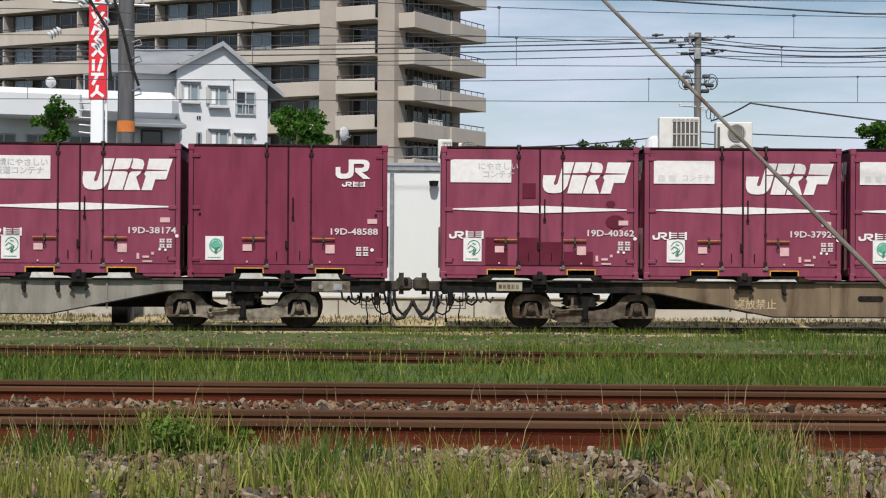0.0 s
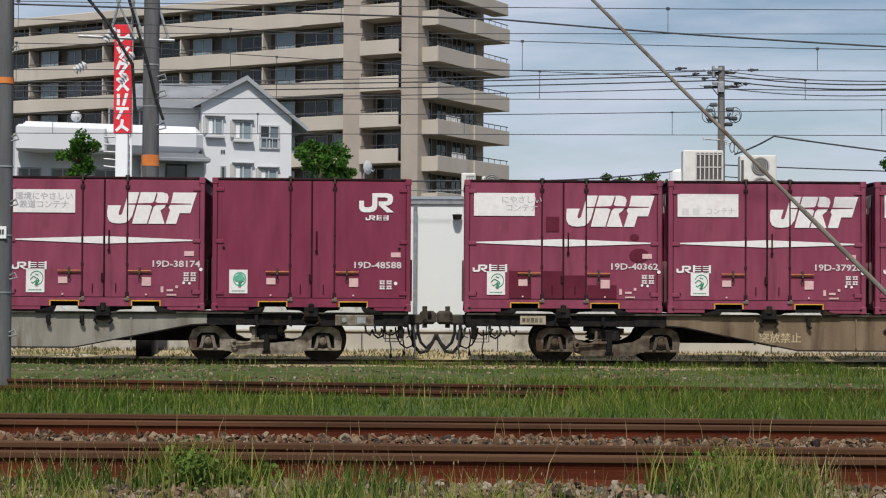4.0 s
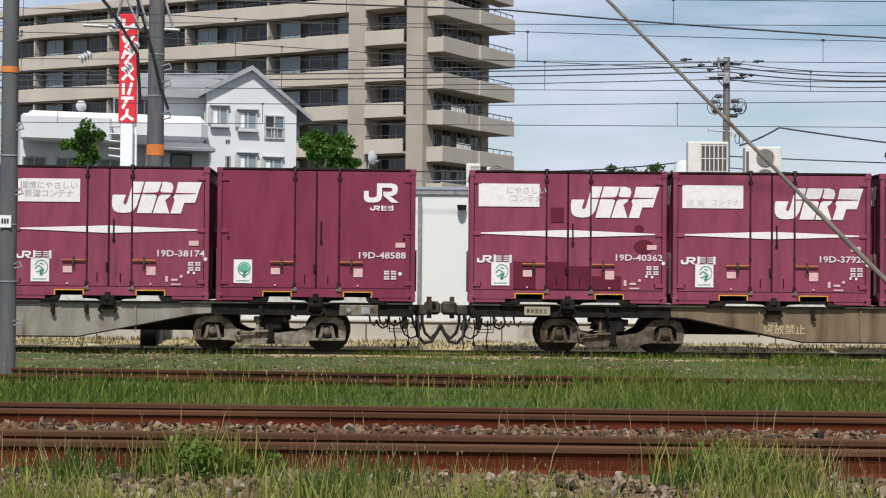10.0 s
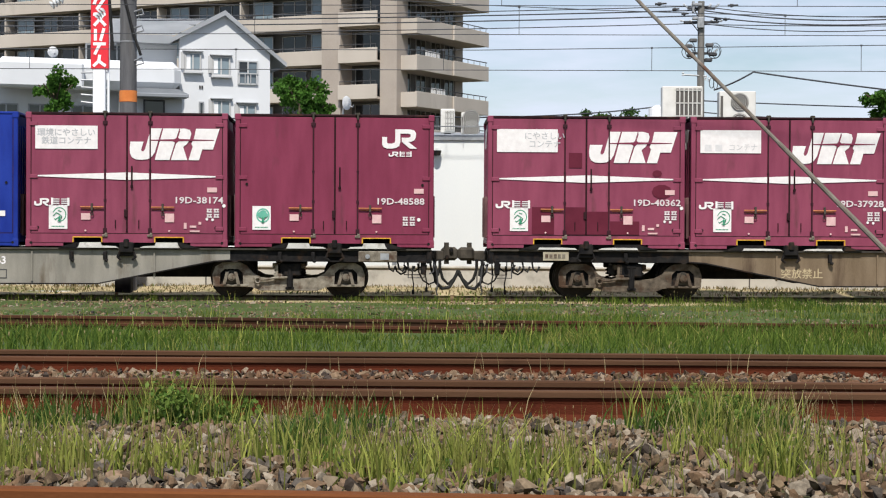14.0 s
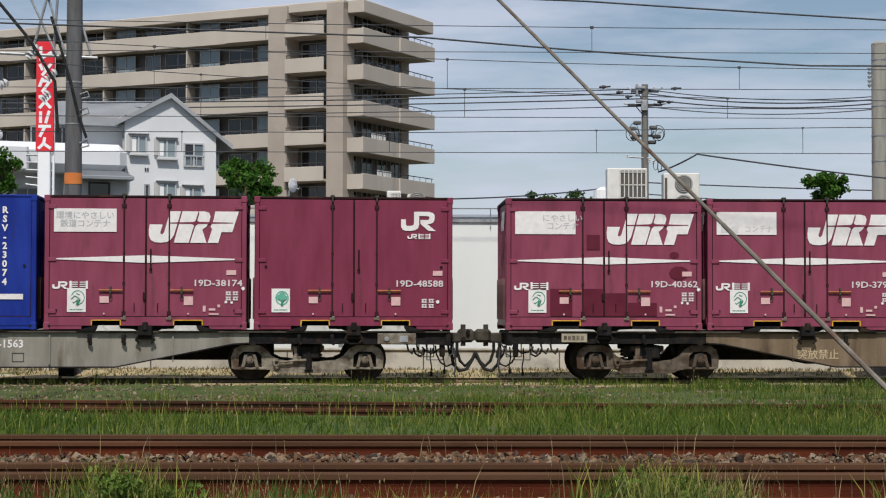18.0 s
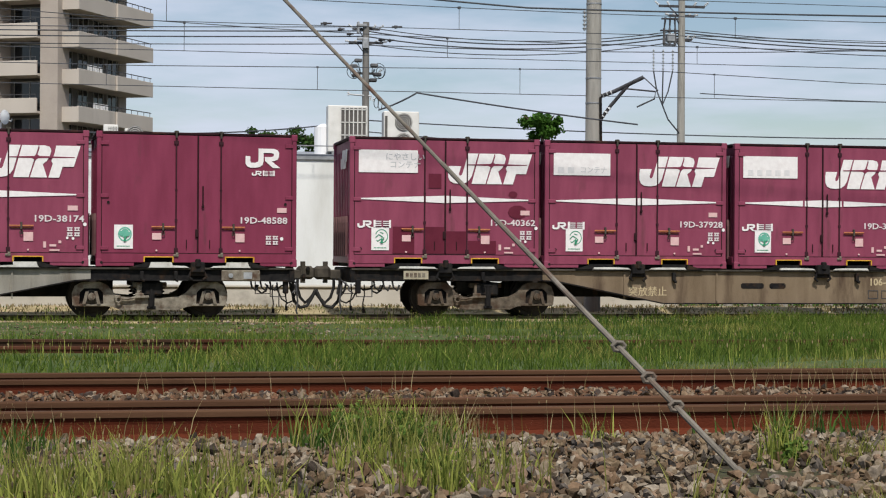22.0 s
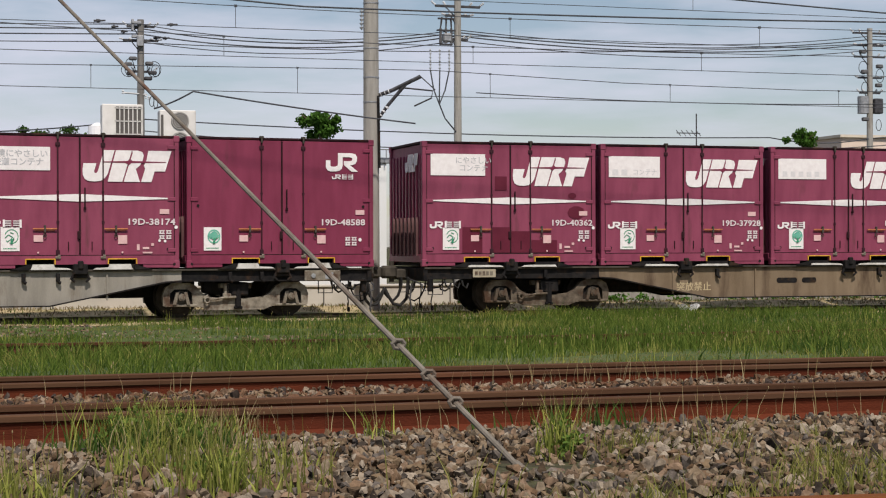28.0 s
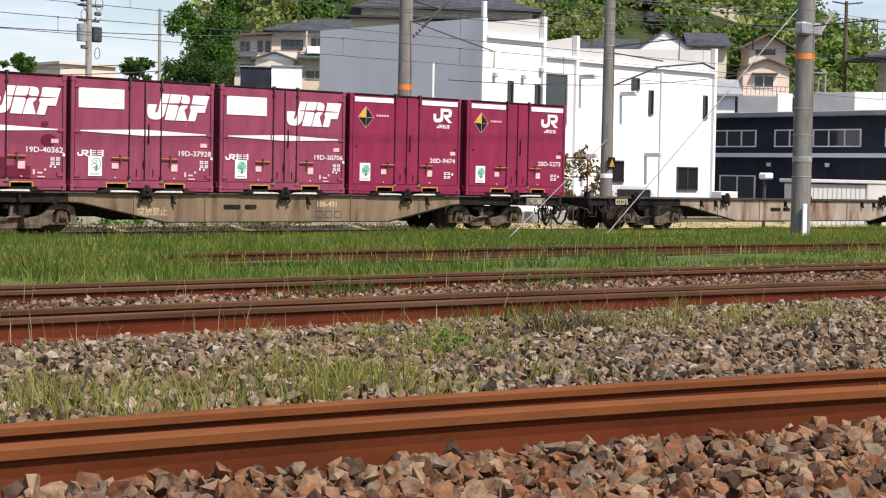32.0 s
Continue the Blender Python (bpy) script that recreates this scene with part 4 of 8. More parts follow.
            flat(grid, rect(u + du + 0.065, v + dv + 0.022, u + du + 0.085, v + dv + 0.048), y)
    part("inspection_card", shared("insp" + kind, lambda: mesh_of("inspection_card", grid, DECAL_DIM)), None, c)
    disc = [(0.034 * math.cos(0.6283 * k), 0.034 * math.sin(0.6283 * k)) for k in range(10)]
    part("round_label", shared("disc", lambda: mesh_of("round_label", flat(bmesh.new(), disc), DECAL)), None, c, at=pose(1.79 if kind == "slogan" else 1.57, y, 0.77 if kind == "slogan" else 0.53))
    for x in (-0.76, 0.78):
        part("rivet", shared("rivet", lambda: mesh_of("rivet", rod(bmesh.new(), (0, -0.012, 0), (0, 0.006, 0), 0.018, None, 8), DECAL_PINK)), None, c, at=pose(x, y, 0.30))
    if kind == "slogan" and worn >= 0.5:
        for x, z in ((1.475, 0.52), (1.58, 0.51)):
            part("round_label", MESHES["disc"], None, c, at=pose(x, y, z) @ Matrix.Diagonal((0.75, 1, 0.75, 1)))
        for r in ((1.05, 0.34, 1.10, 0.45), (1.16, 0.36, 1.28, 0.40), (1.16, 0.28, 1.34, 0.31), (1.32, 0.42, 1.37, 0.47)):
            small("worn_mark", r, DECAL_PINK)
    return c


def patched(c):
    """Darker squares of touched-up paint on one container."""
    y = -CONT_W / 2 - 0.0005
    for r in ((-0.42, 0.27, 0.0, 0.78), (0.0, 0.27, 0.43, 0.70), (-1.02, 0.27, -0.60, 0.78), (0.45, 0.27, 1.0, 0.52), (-0.33, 1.52, -0.08, 1.80)):
        s = bmesh.new()
        flat(s, rect(*r), y, 0.002)
        part("paint_patch", s, WINE_DARK, c)
    for x, z, r in ((1.42, 1.08, 0.19), (1.33, 1.42, 0.09)):
        s = bmesh.new()
        flat(s, [(x + r * math.cos(k * 0.6283), z + 0.7 * r * math.sin(k * 0.6283)) for k in range(10)], y, 0.002)
        part("paint_patch", s, WINE_DARK, c)


def bogie_mesh_parts(parent, x, base, steel):
    """A two-axle bogie at x along its wagon: side frames, bolster, springs, axle boxes; its wheelsets turn."""
    b = part("bogie", shared("bolster", lambda: mesh_of("bogie", box(box(bmesh.new(), (0, 0, 0.55), (0.46, 2.2, 0.26), 0, 0.03), (0, 0, 0.75), (0.5, 0.5, 0.2), 0, 0.03), BLACK)), None, parent, at=pose(x, 0, 0))

    def frame_mesh():
        bm = bmesh.new()
        h = base / 2
        half = [(h + 0.34, 0.24), (h + 0.355, 0.45), (h + 0.30, 0.60), (h + 0.17, 0.675), (h - 0.16, 0.675), (h - 0.28, 0.62), (h - 0.40, 0.48), (h - 0.54, 0.405), (0.22, 0.375)]
        under = [(0.22, 0.15), (h - 0.54, 0.15), (h - 0.38, 0.215), (h - 0.22, 0.225), (h - 0.21, 0.48), (h - 0.13, 0.555), (h + 0.13, 0.555), (h + 0.21, 0.48), (h + 0.22, 0.24)]
        prism(bm, half + [(-u, v) for u, v in half[::-1]] + [(-u, v) for u, v in under[::-1]] + under, -0.06, 0.06)
        for s in (-1, 1):
            box(bm, (s * h, -0.01, 0.245), (0.62, 0.12, 0.045), 0, 0.008)
        # raised rim along the lower edge of the belly
        box(bm, (0, -0.065, 0.162), (base - 1.1, 0.03, 0.022), 0, 0.004)
        return mesh_of("side_frame", bm, steel)
    for sy in (-1, 1):
        part("side_frame", shared(f"side_frame{base}{steel.name}", frame_mesh), None, b, at=pose(0, sy * 0.98, 0))

    def boxes():
        bm = bmesh.new()
        rod(bm, (0, -0.04, 0), (0, 0.08, 0), 0.125, None, 16)
        box(bm, (0, 0.02, -0.10), (0.20, 0.10, 0.06), 0, 0.01)
        return mesh_of("axle_box", bm, BOGIE_DK)

    # black sheet added so the opening round the axle box reads as shade
    def backing():
        return mesh_of("back_plate", box(bmesh.new(), (0, 0.05, -0.02), (0.46, 0.03, 0.34)), BLACK)

    def arms():
        bm = bmesh.new()
        for s in (-1, 1):
            prism(bm, [(s * 0.105, -0.14), (s * 0.165, -0.14), (s * 0.105, 0.10), (s * 0.045, 0.10)], -0.085, -0.035)
        return mesh_of("saddle", bm, steel)

    def hub():
        bm = rod(bmesh.new(), (0, -0.04, 0), (0, -0.11, 0), 0.078, 0.068, 14)
        rod(bm, (0, -0.11, 0), (0, -0.13, 0), 0.036, None, 10)
        return mesh_of("hub_cap", bm, steel)
    for sx in (-base / 2, base / 2):
        for sy in (-1, 1):
            ab = part("axle_box", shared("axle_box", boxes), None, b, at=pose(sx, sy * 1.0, 0.405, 0, 0, 0 if sy < 0 else 180))
            part("hub_cap", shared("hub_cap" + steel.name, hub), None, ab)
            part("saddle", shared("saddle" + steel.name, arms), None, ab)
            part("back_plate", shared("back_plate", backing), None, ab)

    def coil():
        bm = bmesh.new()
        pipe(bm, [(0.07 * math.cos(0.8 * k), 0.07 * math.sin(0.8 * k), 0.36 * k / 40) for k in range(41)], 0.016, 5)
        return mesh_of("spring", bm, BLACK)

    def springs():
        bm = bmesh.new()
        box(bm, (0, 0.10, 0.62), (0.62, 0.18, 0.10), 0, 0.015)
        box(bm, (-0.20, -0.05, 0.52), (0.10, 0.10, 0.30), 0, 0.012)
        box(bm, (-0.20, -0.09, 0.44), (0.16, 0.06, 0.06), 0, 0.012)
        box(bm, (-0.14, -0.09, 0.40), (0.26, 0.07, 0.05), 0, 0.012)
        return mesh_of("spring_plank", bm, steel)
    for sy in (-1, 1):
        part("spring_plank", shared("springs" + steel.name, springs), None, b, at=pose(0, sy * 1.0, 0, 0, 0, 0 if sy < 0 else 180))
        for sx in (-0.20, 0.0, 0.20):
            part("spring", shared("spring", coil), None, b, at=pose(sx, sy * 0.84, 0.21))

    def brake():
        bm = bmesh.new()
        rod(bm, (0.02, -0.09, 0.62), (0.02, -0.09, 0.24), 0.034, None, 10)
        rod(bm, (0.02, -0.09, 0.45), (0.02, -0.09, 0.22), 0.058, None, 12)
        box(bm, (0.02, -0.09, 0.20), (0.16, 0.07, 0.05), 0, 0.01)
        box(bm, (0.02, -0.06, 0.62), (0.18, 0.10, 0.06), 0, 0.01)
        return mesh_of("damper", bm, BLACK)

    def link():
        bm = bmesh.new()
        pipe(bm, [(-0.52, -0.09, 0.355), (-0.40, -0.10, 0.365), (-0.22, -0.10, 0.40)], 0.024)
        pipe(bm, [(-0.58 + 0.05 * math.cos(0.5236 * k), -0.10, 0.345 + 0.05 * math.sin(0.5236 * k)) for k in range(13)], 0.018)
        box(bm, (-0.60, -0.085, 0.40), (0.12, 0.05, 0.06), 0, 0.012)
        return mesh_of("link_rod", bm, steel)
    for sy in (-1, 1):
        part("damper", shared("brake", brake), None, b, at=pose(0, sy * 1.0, 0, 0, 0, 0 if sy < 0 else 180))
        part("link_rod", shared("link" + steel.name, link), None, b, at=pose(0, sy * 1.0, 0, 0, 0, 0 if sy < 0 else 180))

    def wheelset():
        bm = bmesh.new()
        rod(bm, (0, -1.1, 0), (0, 1.1, 0), 0.075, None, 12)
        for sy in (-1, 1):
            rod(bm, (0, sy * 0.50, 0), (0, sy * 0.63, 0), 0.405, 0.40, 36)
            rod(bm, (0, sy * 0.475, 0), (0, sy * 0.50, 0), 0.432, 0.428, 36)
            rod(bm, (0, sy * 0.625, 0), (0, sy * 0.645, 0), 0.34, 0.31, 36)
            rod(bm, (0, sy * 0.63, 0), (0, sy * 0.69, 0), 0.14, 0.12, 16)
            for k in range(4):
                a = k * math.pi / 2
                box(bm, (0.24 * math.cos(a), sy * 0.65, 0.24 * math.sin(a)), (0.05, 0.02, 0.05), 0, 0.006)
        return mesh_of("wheelset", bm, WHEEL)
    ws = shared("wheelset", wheelset)
    return [part("wheelset", ws, None, b, "dark steel wheels on an axle", at=pose(sx, 0, 0.405)) for sx in (-base / 2, base / 2)]


def wagon(number, paint, label, loaded, base):
    """A container flat wagon, centred at x = 0, on the rails at z = 0."""
    w = thing("flat_wagon", label, "wagon", group="wagons of the train")
    wheels = [q for x in (-6.84, 6.84) for q in bogie_mesh_parts(w, x, base, BOGIE if paint == FRAME_GREY else BOGIE_BROWN)]

    def sill():
        bm = bmesh.new()
        outline = [(-9.5, 0.70), (-5.75, 0.72), (-5.45, 0.70), (-3.3, 0.275), (3.3, 0.275), (5.45, 0.70), (5.75, 0.72), (9.5, 0.70), (9.5, 0.905), (-9.5, 0.905)]
        return outline
    o = sill()
    for sy in (-1, 1):
        bm = bmesh.new()
        prism(bm, [(max(-5.75, min(5.75, u)), v) for u, v in o[1:7]] + [(5.75, 0.905), (-5.75, 0.905)], sy * 1.15 - 0.012, sy * 1.15 + 0.012)
        s = part("side_sill", bm, paint, w)
        # sill ends coloured black for the shade under the containers
        for sx in (-1, 1):
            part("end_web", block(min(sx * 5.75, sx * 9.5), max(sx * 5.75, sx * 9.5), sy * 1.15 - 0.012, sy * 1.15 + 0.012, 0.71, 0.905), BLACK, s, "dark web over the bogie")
        bm = bmesh.new()
        for (xa, za), (xb, zb) in zip(o[1:7], o[2:8]):
            prism(bm, [(xa, za - 0.012), (xb, zb - 0.012), (xb, zb + 0.012), (xa, za + 0.012)], sy * 1.15 - 0.08, sy * 1.15 + 0.05)
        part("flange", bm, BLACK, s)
        bm = bmesh.new()
        box(bm, (0, sy * 1.15, 0.925), (19.0, 0.14, 0.035), 0, 0.006)
        part("top_flange", bm, BOGIE_DK, s)
        if sy < 0:
            for x in (-4.1, 4.35, -2.2, 2.1):
                bm = bmesh.new()
                box(bm, (x, -1.175, 0.60 if abs(x) < 3 else 0.62), (0.035, 0.03, 0.56 if abs(x) < 3 else 0.50), 0, 0.004)
                part("stiffener", bm, paint, s)
            for x, q in ((-1.45, 0.24), (-0.92, 0.17)):
                bm = bmesh.new()
                prism(bm, [(x - q, 0.60), (x - q + 0.03, 0.57), (x + q - 0.03, 0.57), (x + q, 0.60), (x + q, 0.65), (x + q - 0.03, 0.68), (x - q + 0.03, 0.68), (x - q, 0.65)], -1.168, -1.158)
                part("slot", bm, BLACK, s)
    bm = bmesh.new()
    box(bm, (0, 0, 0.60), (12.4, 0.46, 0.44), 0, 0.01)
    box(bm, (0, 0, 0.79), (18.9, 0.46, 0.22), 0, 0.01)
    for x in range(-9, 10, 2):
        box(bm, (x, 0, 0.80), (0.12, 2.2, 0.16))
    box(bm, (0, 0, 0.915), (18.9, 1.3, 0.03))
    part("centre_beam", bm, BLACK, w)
    for sx in (-1, 1):
        bm = bmesh.new()
        box(bm, (sx * 9.47, 0, 0.80), (0.10, 2.4, 0.26), 0, 0.015)
        part("end_sill", bm, BLACK, w)
        bm = bmesh.new()
        box(bm, (sx * 9.62, 0, 0.80), (0.40, 0.20, 0.20), 0, 0.03)
        box(bm, (sx * 9.92, 0.05 * sx, 0.84), (0.31, 0.30, 0.26), 0, 0.05)
        rod(bm, (sx * 9.86, -0.06, 0.64), (sx * 9.86, -0.06, 1.06), 0.05, None, 10)
        box(bm, (sx * 10.025, 0.0, 0.84), (0.11, 0.22, 0.20), 0, 0.02)
        cpl = part("coupler", bm, BOGIE_DK, w)
        for q in (-0.06, 0.08):
            part("coupler_hole", rod(bmesh.new(), (sx * 9.90 + q * 0.6, -0.16, 0.84 + q), (sx * 9.90 + q * 0.6, -0.10, 0.84 + q), 0.04, None, 10), BLACK, cpl)
        part("end_bracket", box(bmesh.new(), (sx * 9.44, -1.05, 1.0), (0.14, 0.16, 0.20), 0, 0.02), BLACK, w)
        part("end_bracket", box(bmesh.new(), (sx * 9.36, -1.12, 0.60), (0.10, 0.12, 0.28), 0, 0.02), BLACK, w)
        bm = bmesh.new()
        pipe(bm, [(sx * 9.55, -1.20, 0.60), (sx * 9.59, -0.9, 0.66), (sx * 9.59, -0.2, 0.72)], 0.014)
        pipe(bm, [(sx * 9.55, -1.20, 0.60), (sx * 9.55, -1.22, 0.52), (sx * 9.47, -1.22, 0.48)], 0.014)
        part("uncoupling_lever", bm, STEEL_DK, w)
        # hoses: two thick ones in a V to the next wagon, thinner ones that dangle in loops
        for yy, rr, path in ((-0.42, 0.034, ((0.12, 0.74), (0.10, 0.52), (0.14, 0.30), (0.26, 0.17), (0.40, 0.20), (0.50, 0.36), (0.575, 0.52))), (-0.30, 0.030, ((0.22, 0.74), (0.22, 0.55), (0.28, 0.36), (0.38, 0.26), (0.48, 0.34), (0.575, 0.46))),
                             (-0.55, 0.016, ((-0.22, 0.66), (-0.20, 0.50), (-0.12, 0.34), (0.0, 0.26), (0.10, 0.30), (0.16, 0.44), (0.14, 0.62))), (-0.70, 0.013, ((-0.32, 0.62), (-0.33, 0.42), (-0.30, 0.26), (-0.31, 0.14))),
                             (-0.72, 0.013, ((-0.06, 0.64), (-0.08, 0.44), (-0.05, 0.28), (-0.06, 0.18))), (-0.85, 0.018, ((-0.66, 0.62), (-0.63, 0.52), (-0.55, 0.46), (-0.46, 0.50), (-0.44, 0.60))), (-0.90, 0.015, ((-0.50, 0.64), (-0.40, 0.54), (-0.28, 0.52), (-0.18, 0.60), (-0.10, 0.62))),
                             (-0.60, 0.022, ((0.02, 0.66), (0.05, 0.50), (0.12, 0.40), (0.18, 0.44), (0.17, 0.56)))):
            part("air_hose", pipe(bmesh.new(), [(sx * (9.50 + u), yy + 0.02 * k, v) for k, (u, v) in enumerate(path)], rr, 8), RUBBER, w)
        part("hose_head", box(box(bmesh.new(), (sx * 9.19, -0.70, 0.12), (0.05, 0.05, 0.09), 0, 0.01), (sx * 9.44, -0.72, 0.17), (0.05, 0.05, 0.09), 0, 0.01), BLACK, w)
        for yy in (-1.05, 1.05):
            bm = bmesh.new()
            pipe(bm, [(sx * 9.38, yy, 0.72), (sx * 9.38, yy, 0.40), (sx * 9.08, yy, 0.40), (sx * 9.08, yy, 0.72)], 0.013)
            part("step", bm, STEEL_DK, w)
        bm = bmesh.new()
        pipe(bm, [(sx * 9.62, -0.7, 0.62), (sx * 9.66, -0.72, 0.30), (sx * 9.63, -0.72, 0.12), (sx * 9.65, -0.72, 0.06)], 0.018)
        part("chain", bm, STEEL_DK, w)
        for k in range(3):
            bm = bmesh.new()
            x = sx * (8.7 + 0.18 * k)
            pipe(bm, [(x, -1.12, 0.70), (x + 0.02, -1.15, 0.58), (x + 0.09, -1.15, 0.52), (x + 0.14, -1.12, 0.62)], 0.02)
            part("hose", bm, RUBBER, w)
    # twist-lock brackets in the middle of each container place
    for k in range(-2, 3):
        bm = bmesh.new()
        x = k * PITCH
        box(bm, (x, -1.24, 0.95), (0.26, 0.16, 0.20), 0, 0.02)
        box(bm, (x, -1.30, 1.03), (0.10, 0.10, 0.16), 0, 0.02)
        for q in (-0.17, 0.17):
            rod(bm, (x + q * 0.6, -1.25, 0.90), (x + q, -1.25, 0.76), 0.026)
            rod(bm, (x + q, -1.25, 0.78), (x + q * 0.6, -1.25, 0.72), 0.022)
        box(bm, (x, -1.22, 0.82), (0.30, 0.08, 0.06), 0, 0.01)
        part("twist_lock", bm, BLACK, w)
        if loaded:
            top = 0.984 if paint == FRAME_BROWN else 1.045
            for outline in ([(-0.90, 0.945), (-0.16, 0.945), (-0.22, 0.975), (-0.46, 0.985), (-0.48, top), (-0.86, top), (-0.88, 0.98)],
                            [(0.24, 0.945), (0.98, 0.945), (0.95, 0.985), (0.93, top), (0.54, top), (0.52, 0.985), (0.30, 0.975)]):
                bm = bmesh.new()
                prism(bm, [(x + u, v) for u, v in outline], -1.262, -1.20)
                part("guide_block", bm, DIRTY_WHITE, w, "dirty white-painted guide block")
            for q, d in ((-0.92, -1), (1.00, 1)):
                bm = bmesh.new()
                prism(bm, [(x + q, 0.945), (x + q + d * 0.34, 0.945), (x + q + d * 0.05, 1.03), (x + q, 1.03)], -1.255, -1.20)
                part("guide_wedge", bm, BLACK, w)
        for q in (0.75,) if paint == FRAME_BROWN else (-1.02, -0.40):
            bm = bmesh.new()
            box(bm, (x + q, -1.20, 0.80), (0.07, 0.09, 0.16), 0, 0.01)
            rod(bm, (x + q, -1.23, 0.72), (x + q + 0.05, -1.23, 0.70), 0.03)
            part("hook", bm, BLACK, w)
    yb = -1.164
    if number:
        lettering("number", number, 0.20, DECAL if number[0] == "-" else FADED_CREAM, w, pose(1.36 if number[0] != "-" else 1.40, yb, 0.70, 90), 0.004)
        bm = bmesh.new()
        for x in (1.12, 1.41, 1.70) if number[0] != "-" else (1.53,):
            for r in (rect(x - 0.11, 0.37, x + 0.11, 0.385), rect(x - 0.11, 0.525, x + 0.11, 0.54), rect(x - 0.11, 0.385, x - 0.095, 0.525), rect(x + 0.095, 0.385, x + 0.11, 0.525)):
                flat(bm, r, yb)
        part("inspection_frame", bm, STEEL_DK, w)
        lettering("warning", "突放禁止", 0.20, DECAL if number[0] == "-" else FADED_CREAM, w, pose(-3.62, yb, 0.50, 90), 0.0012)
    bm = bmesh.new()
    flat(bm, rect(-8.50, 0.74, -8.02, 0.90), -1.222, 0.02)
    cp = part("card_holder", bm, surf("card_paint", (0.30, 0.26, 0.19), (0.40, 0.36, 0.27), 5.0, 0.7), w)
    bm = bmesh.new()
    bars(bm, -8.46, 0.78, -8.06, 0.86, 5, -1.244)
    part("card_writing", bm, BOGIE, cp)
    bm = bmesh.new()
    box(bm, (8.50, -1.22, 0.80), (0.72, 0.06, 0.20), 0, 0.012)
    gp = part("gauge_plate", bm, BOGIE, w)
    part("gauge", rod(bmesh.new(), (8.31, -1.25, 0.80), (8.31, -1.27, 0.80), 0.045), GALV, gp)
    part("plate", block(8.55, 8.71, -1.258, -1.246, 0.74, 0.86), GALV, gp)
    if not loaded:
        bm = bmesh.new()
        pipe(bm, [(-9.40, -1.0, 0.93), (-9.40, -1.0, 1.98), (-9.40, -0.94, 2.04), (-9.40, 0.94, 2.04), (-9.40, 1.0, 1.98), (-9.40, 1.0, 0.93)], 0.022, 8)
        hr = part("handrail", bm, RAIL_RUST, w, "rusty end handrail")
        part("cross_bar", rod(bmesh.new(), (-9.40, -1.0, 1.5), (-9.40, 1.0, 1.5), 0.018), RAIL_RUST, hr)
    return w, wheels


ROLLING = []  # things that roll, with their place along the track at the start
WHEELS = []
W1, W2, W3 = -11.265, 8.90, 29.065
for cx, number, paint, label, loaded in ((W1, "-1563", FRAME_GREY, "weathered grey container flat wagon, loaded", True), (W2, "106-491", FRAME_BROWN, "dusty brown-grey container flat wagon, loaded", True),
                                         (W3, "", FRAME_TAN, "empty pale tan container flat wagon with rust stains", False)):
    w, wheels = wagon(number, paint, label, loaded, 2.14 if cx == W1 else 2.0)
    ROLLING.append((w, cx, Matrix()))
    WHEELS += wheels
for cx, slot, kind, number, paint, worn in ((W1, -2, "blue", "", BLUE, 0), (W1, -1, "blue", "", BLUE, 0), (W1, 0, "blue", "", BLUE, 0), (W1, 1, "slogan", "19D-38174", WINE_OLD, 0.6), (W1, 2, "plain", "19D-48588", WINE, 0.2),
                                            (W2, -2, "slogan", "19D-40362", WINE_OLD, 0.7), (W2, -1, "slogan", "19D-37928", WINE_OLD, 0.95), (W2, 0, "slogan", "19D-30706", WINE_OLD, 0.96),
                                            (W2, 1, "ventless", "20D-9474", WINE_NEW, 0.1), (W2, 2, "ventless", "20D-5273", WINE_NEW, 0.1)):
    c = container(kind, number, paint, worn, {"19D-30706": (-0.335, 0.0, 0.36)}.get(number))
    if number == "19D-40362":
        patched(c)
    ROLLING.append((c, cx, pose(slot * PITCH + {"19D-37928": -0.03, "20D-5273": 0.08}.get(number, 0.0), 0, DECK)))


# ---- buildings ----
def window(parent, m, w, h, split=2, frame_mat=ALU, pane_mat=GLASS):
    """A window that faces local -y at the pose m: a frame with its panes."""
    key = f"win{w:.2f}{h:.2f}{split}{frame_mat.name}"

    def fr():
        bm = bmesh.new()
        t = 0.06
        for x0, x1, z0, z1 in [(-w / 2, w / 2, 0, t), (-w / 2, w / 2, h - t, h), (-w / 2, -w / 2 + t, t, h - t), (w / 2 - t, w / 2, t, h - t)] + [(-w / 2 + w * k / split - t / 2, -w / 2 + w * k / split + t / 2, t, h - t) for k in range(1, split)]:
            box(bm, ((x0 + x1) / 2, -0.02, (z0 + z1) / 2), (x1 - x0, 0.08, z1 - z0))
        return mesh_of("window", bm, frame_mat)
    win = part("window", shared(key, fr), None, parent, at=m)

    def pn():
        bm = bmesh.new()
        box(bm, (0, 0, 0), (w / split - 0.06, 0.02, h - 0.10))
        return mesh_of("pane", bm, pane_mat)
    pm = shared(key + pane_mat.name, pn)
    for k in range(split):
        part("pane", pm, None, win, at=pose(-w / 2 + w * (k + 0.5) / split, 0.0, h / 2))
    return win


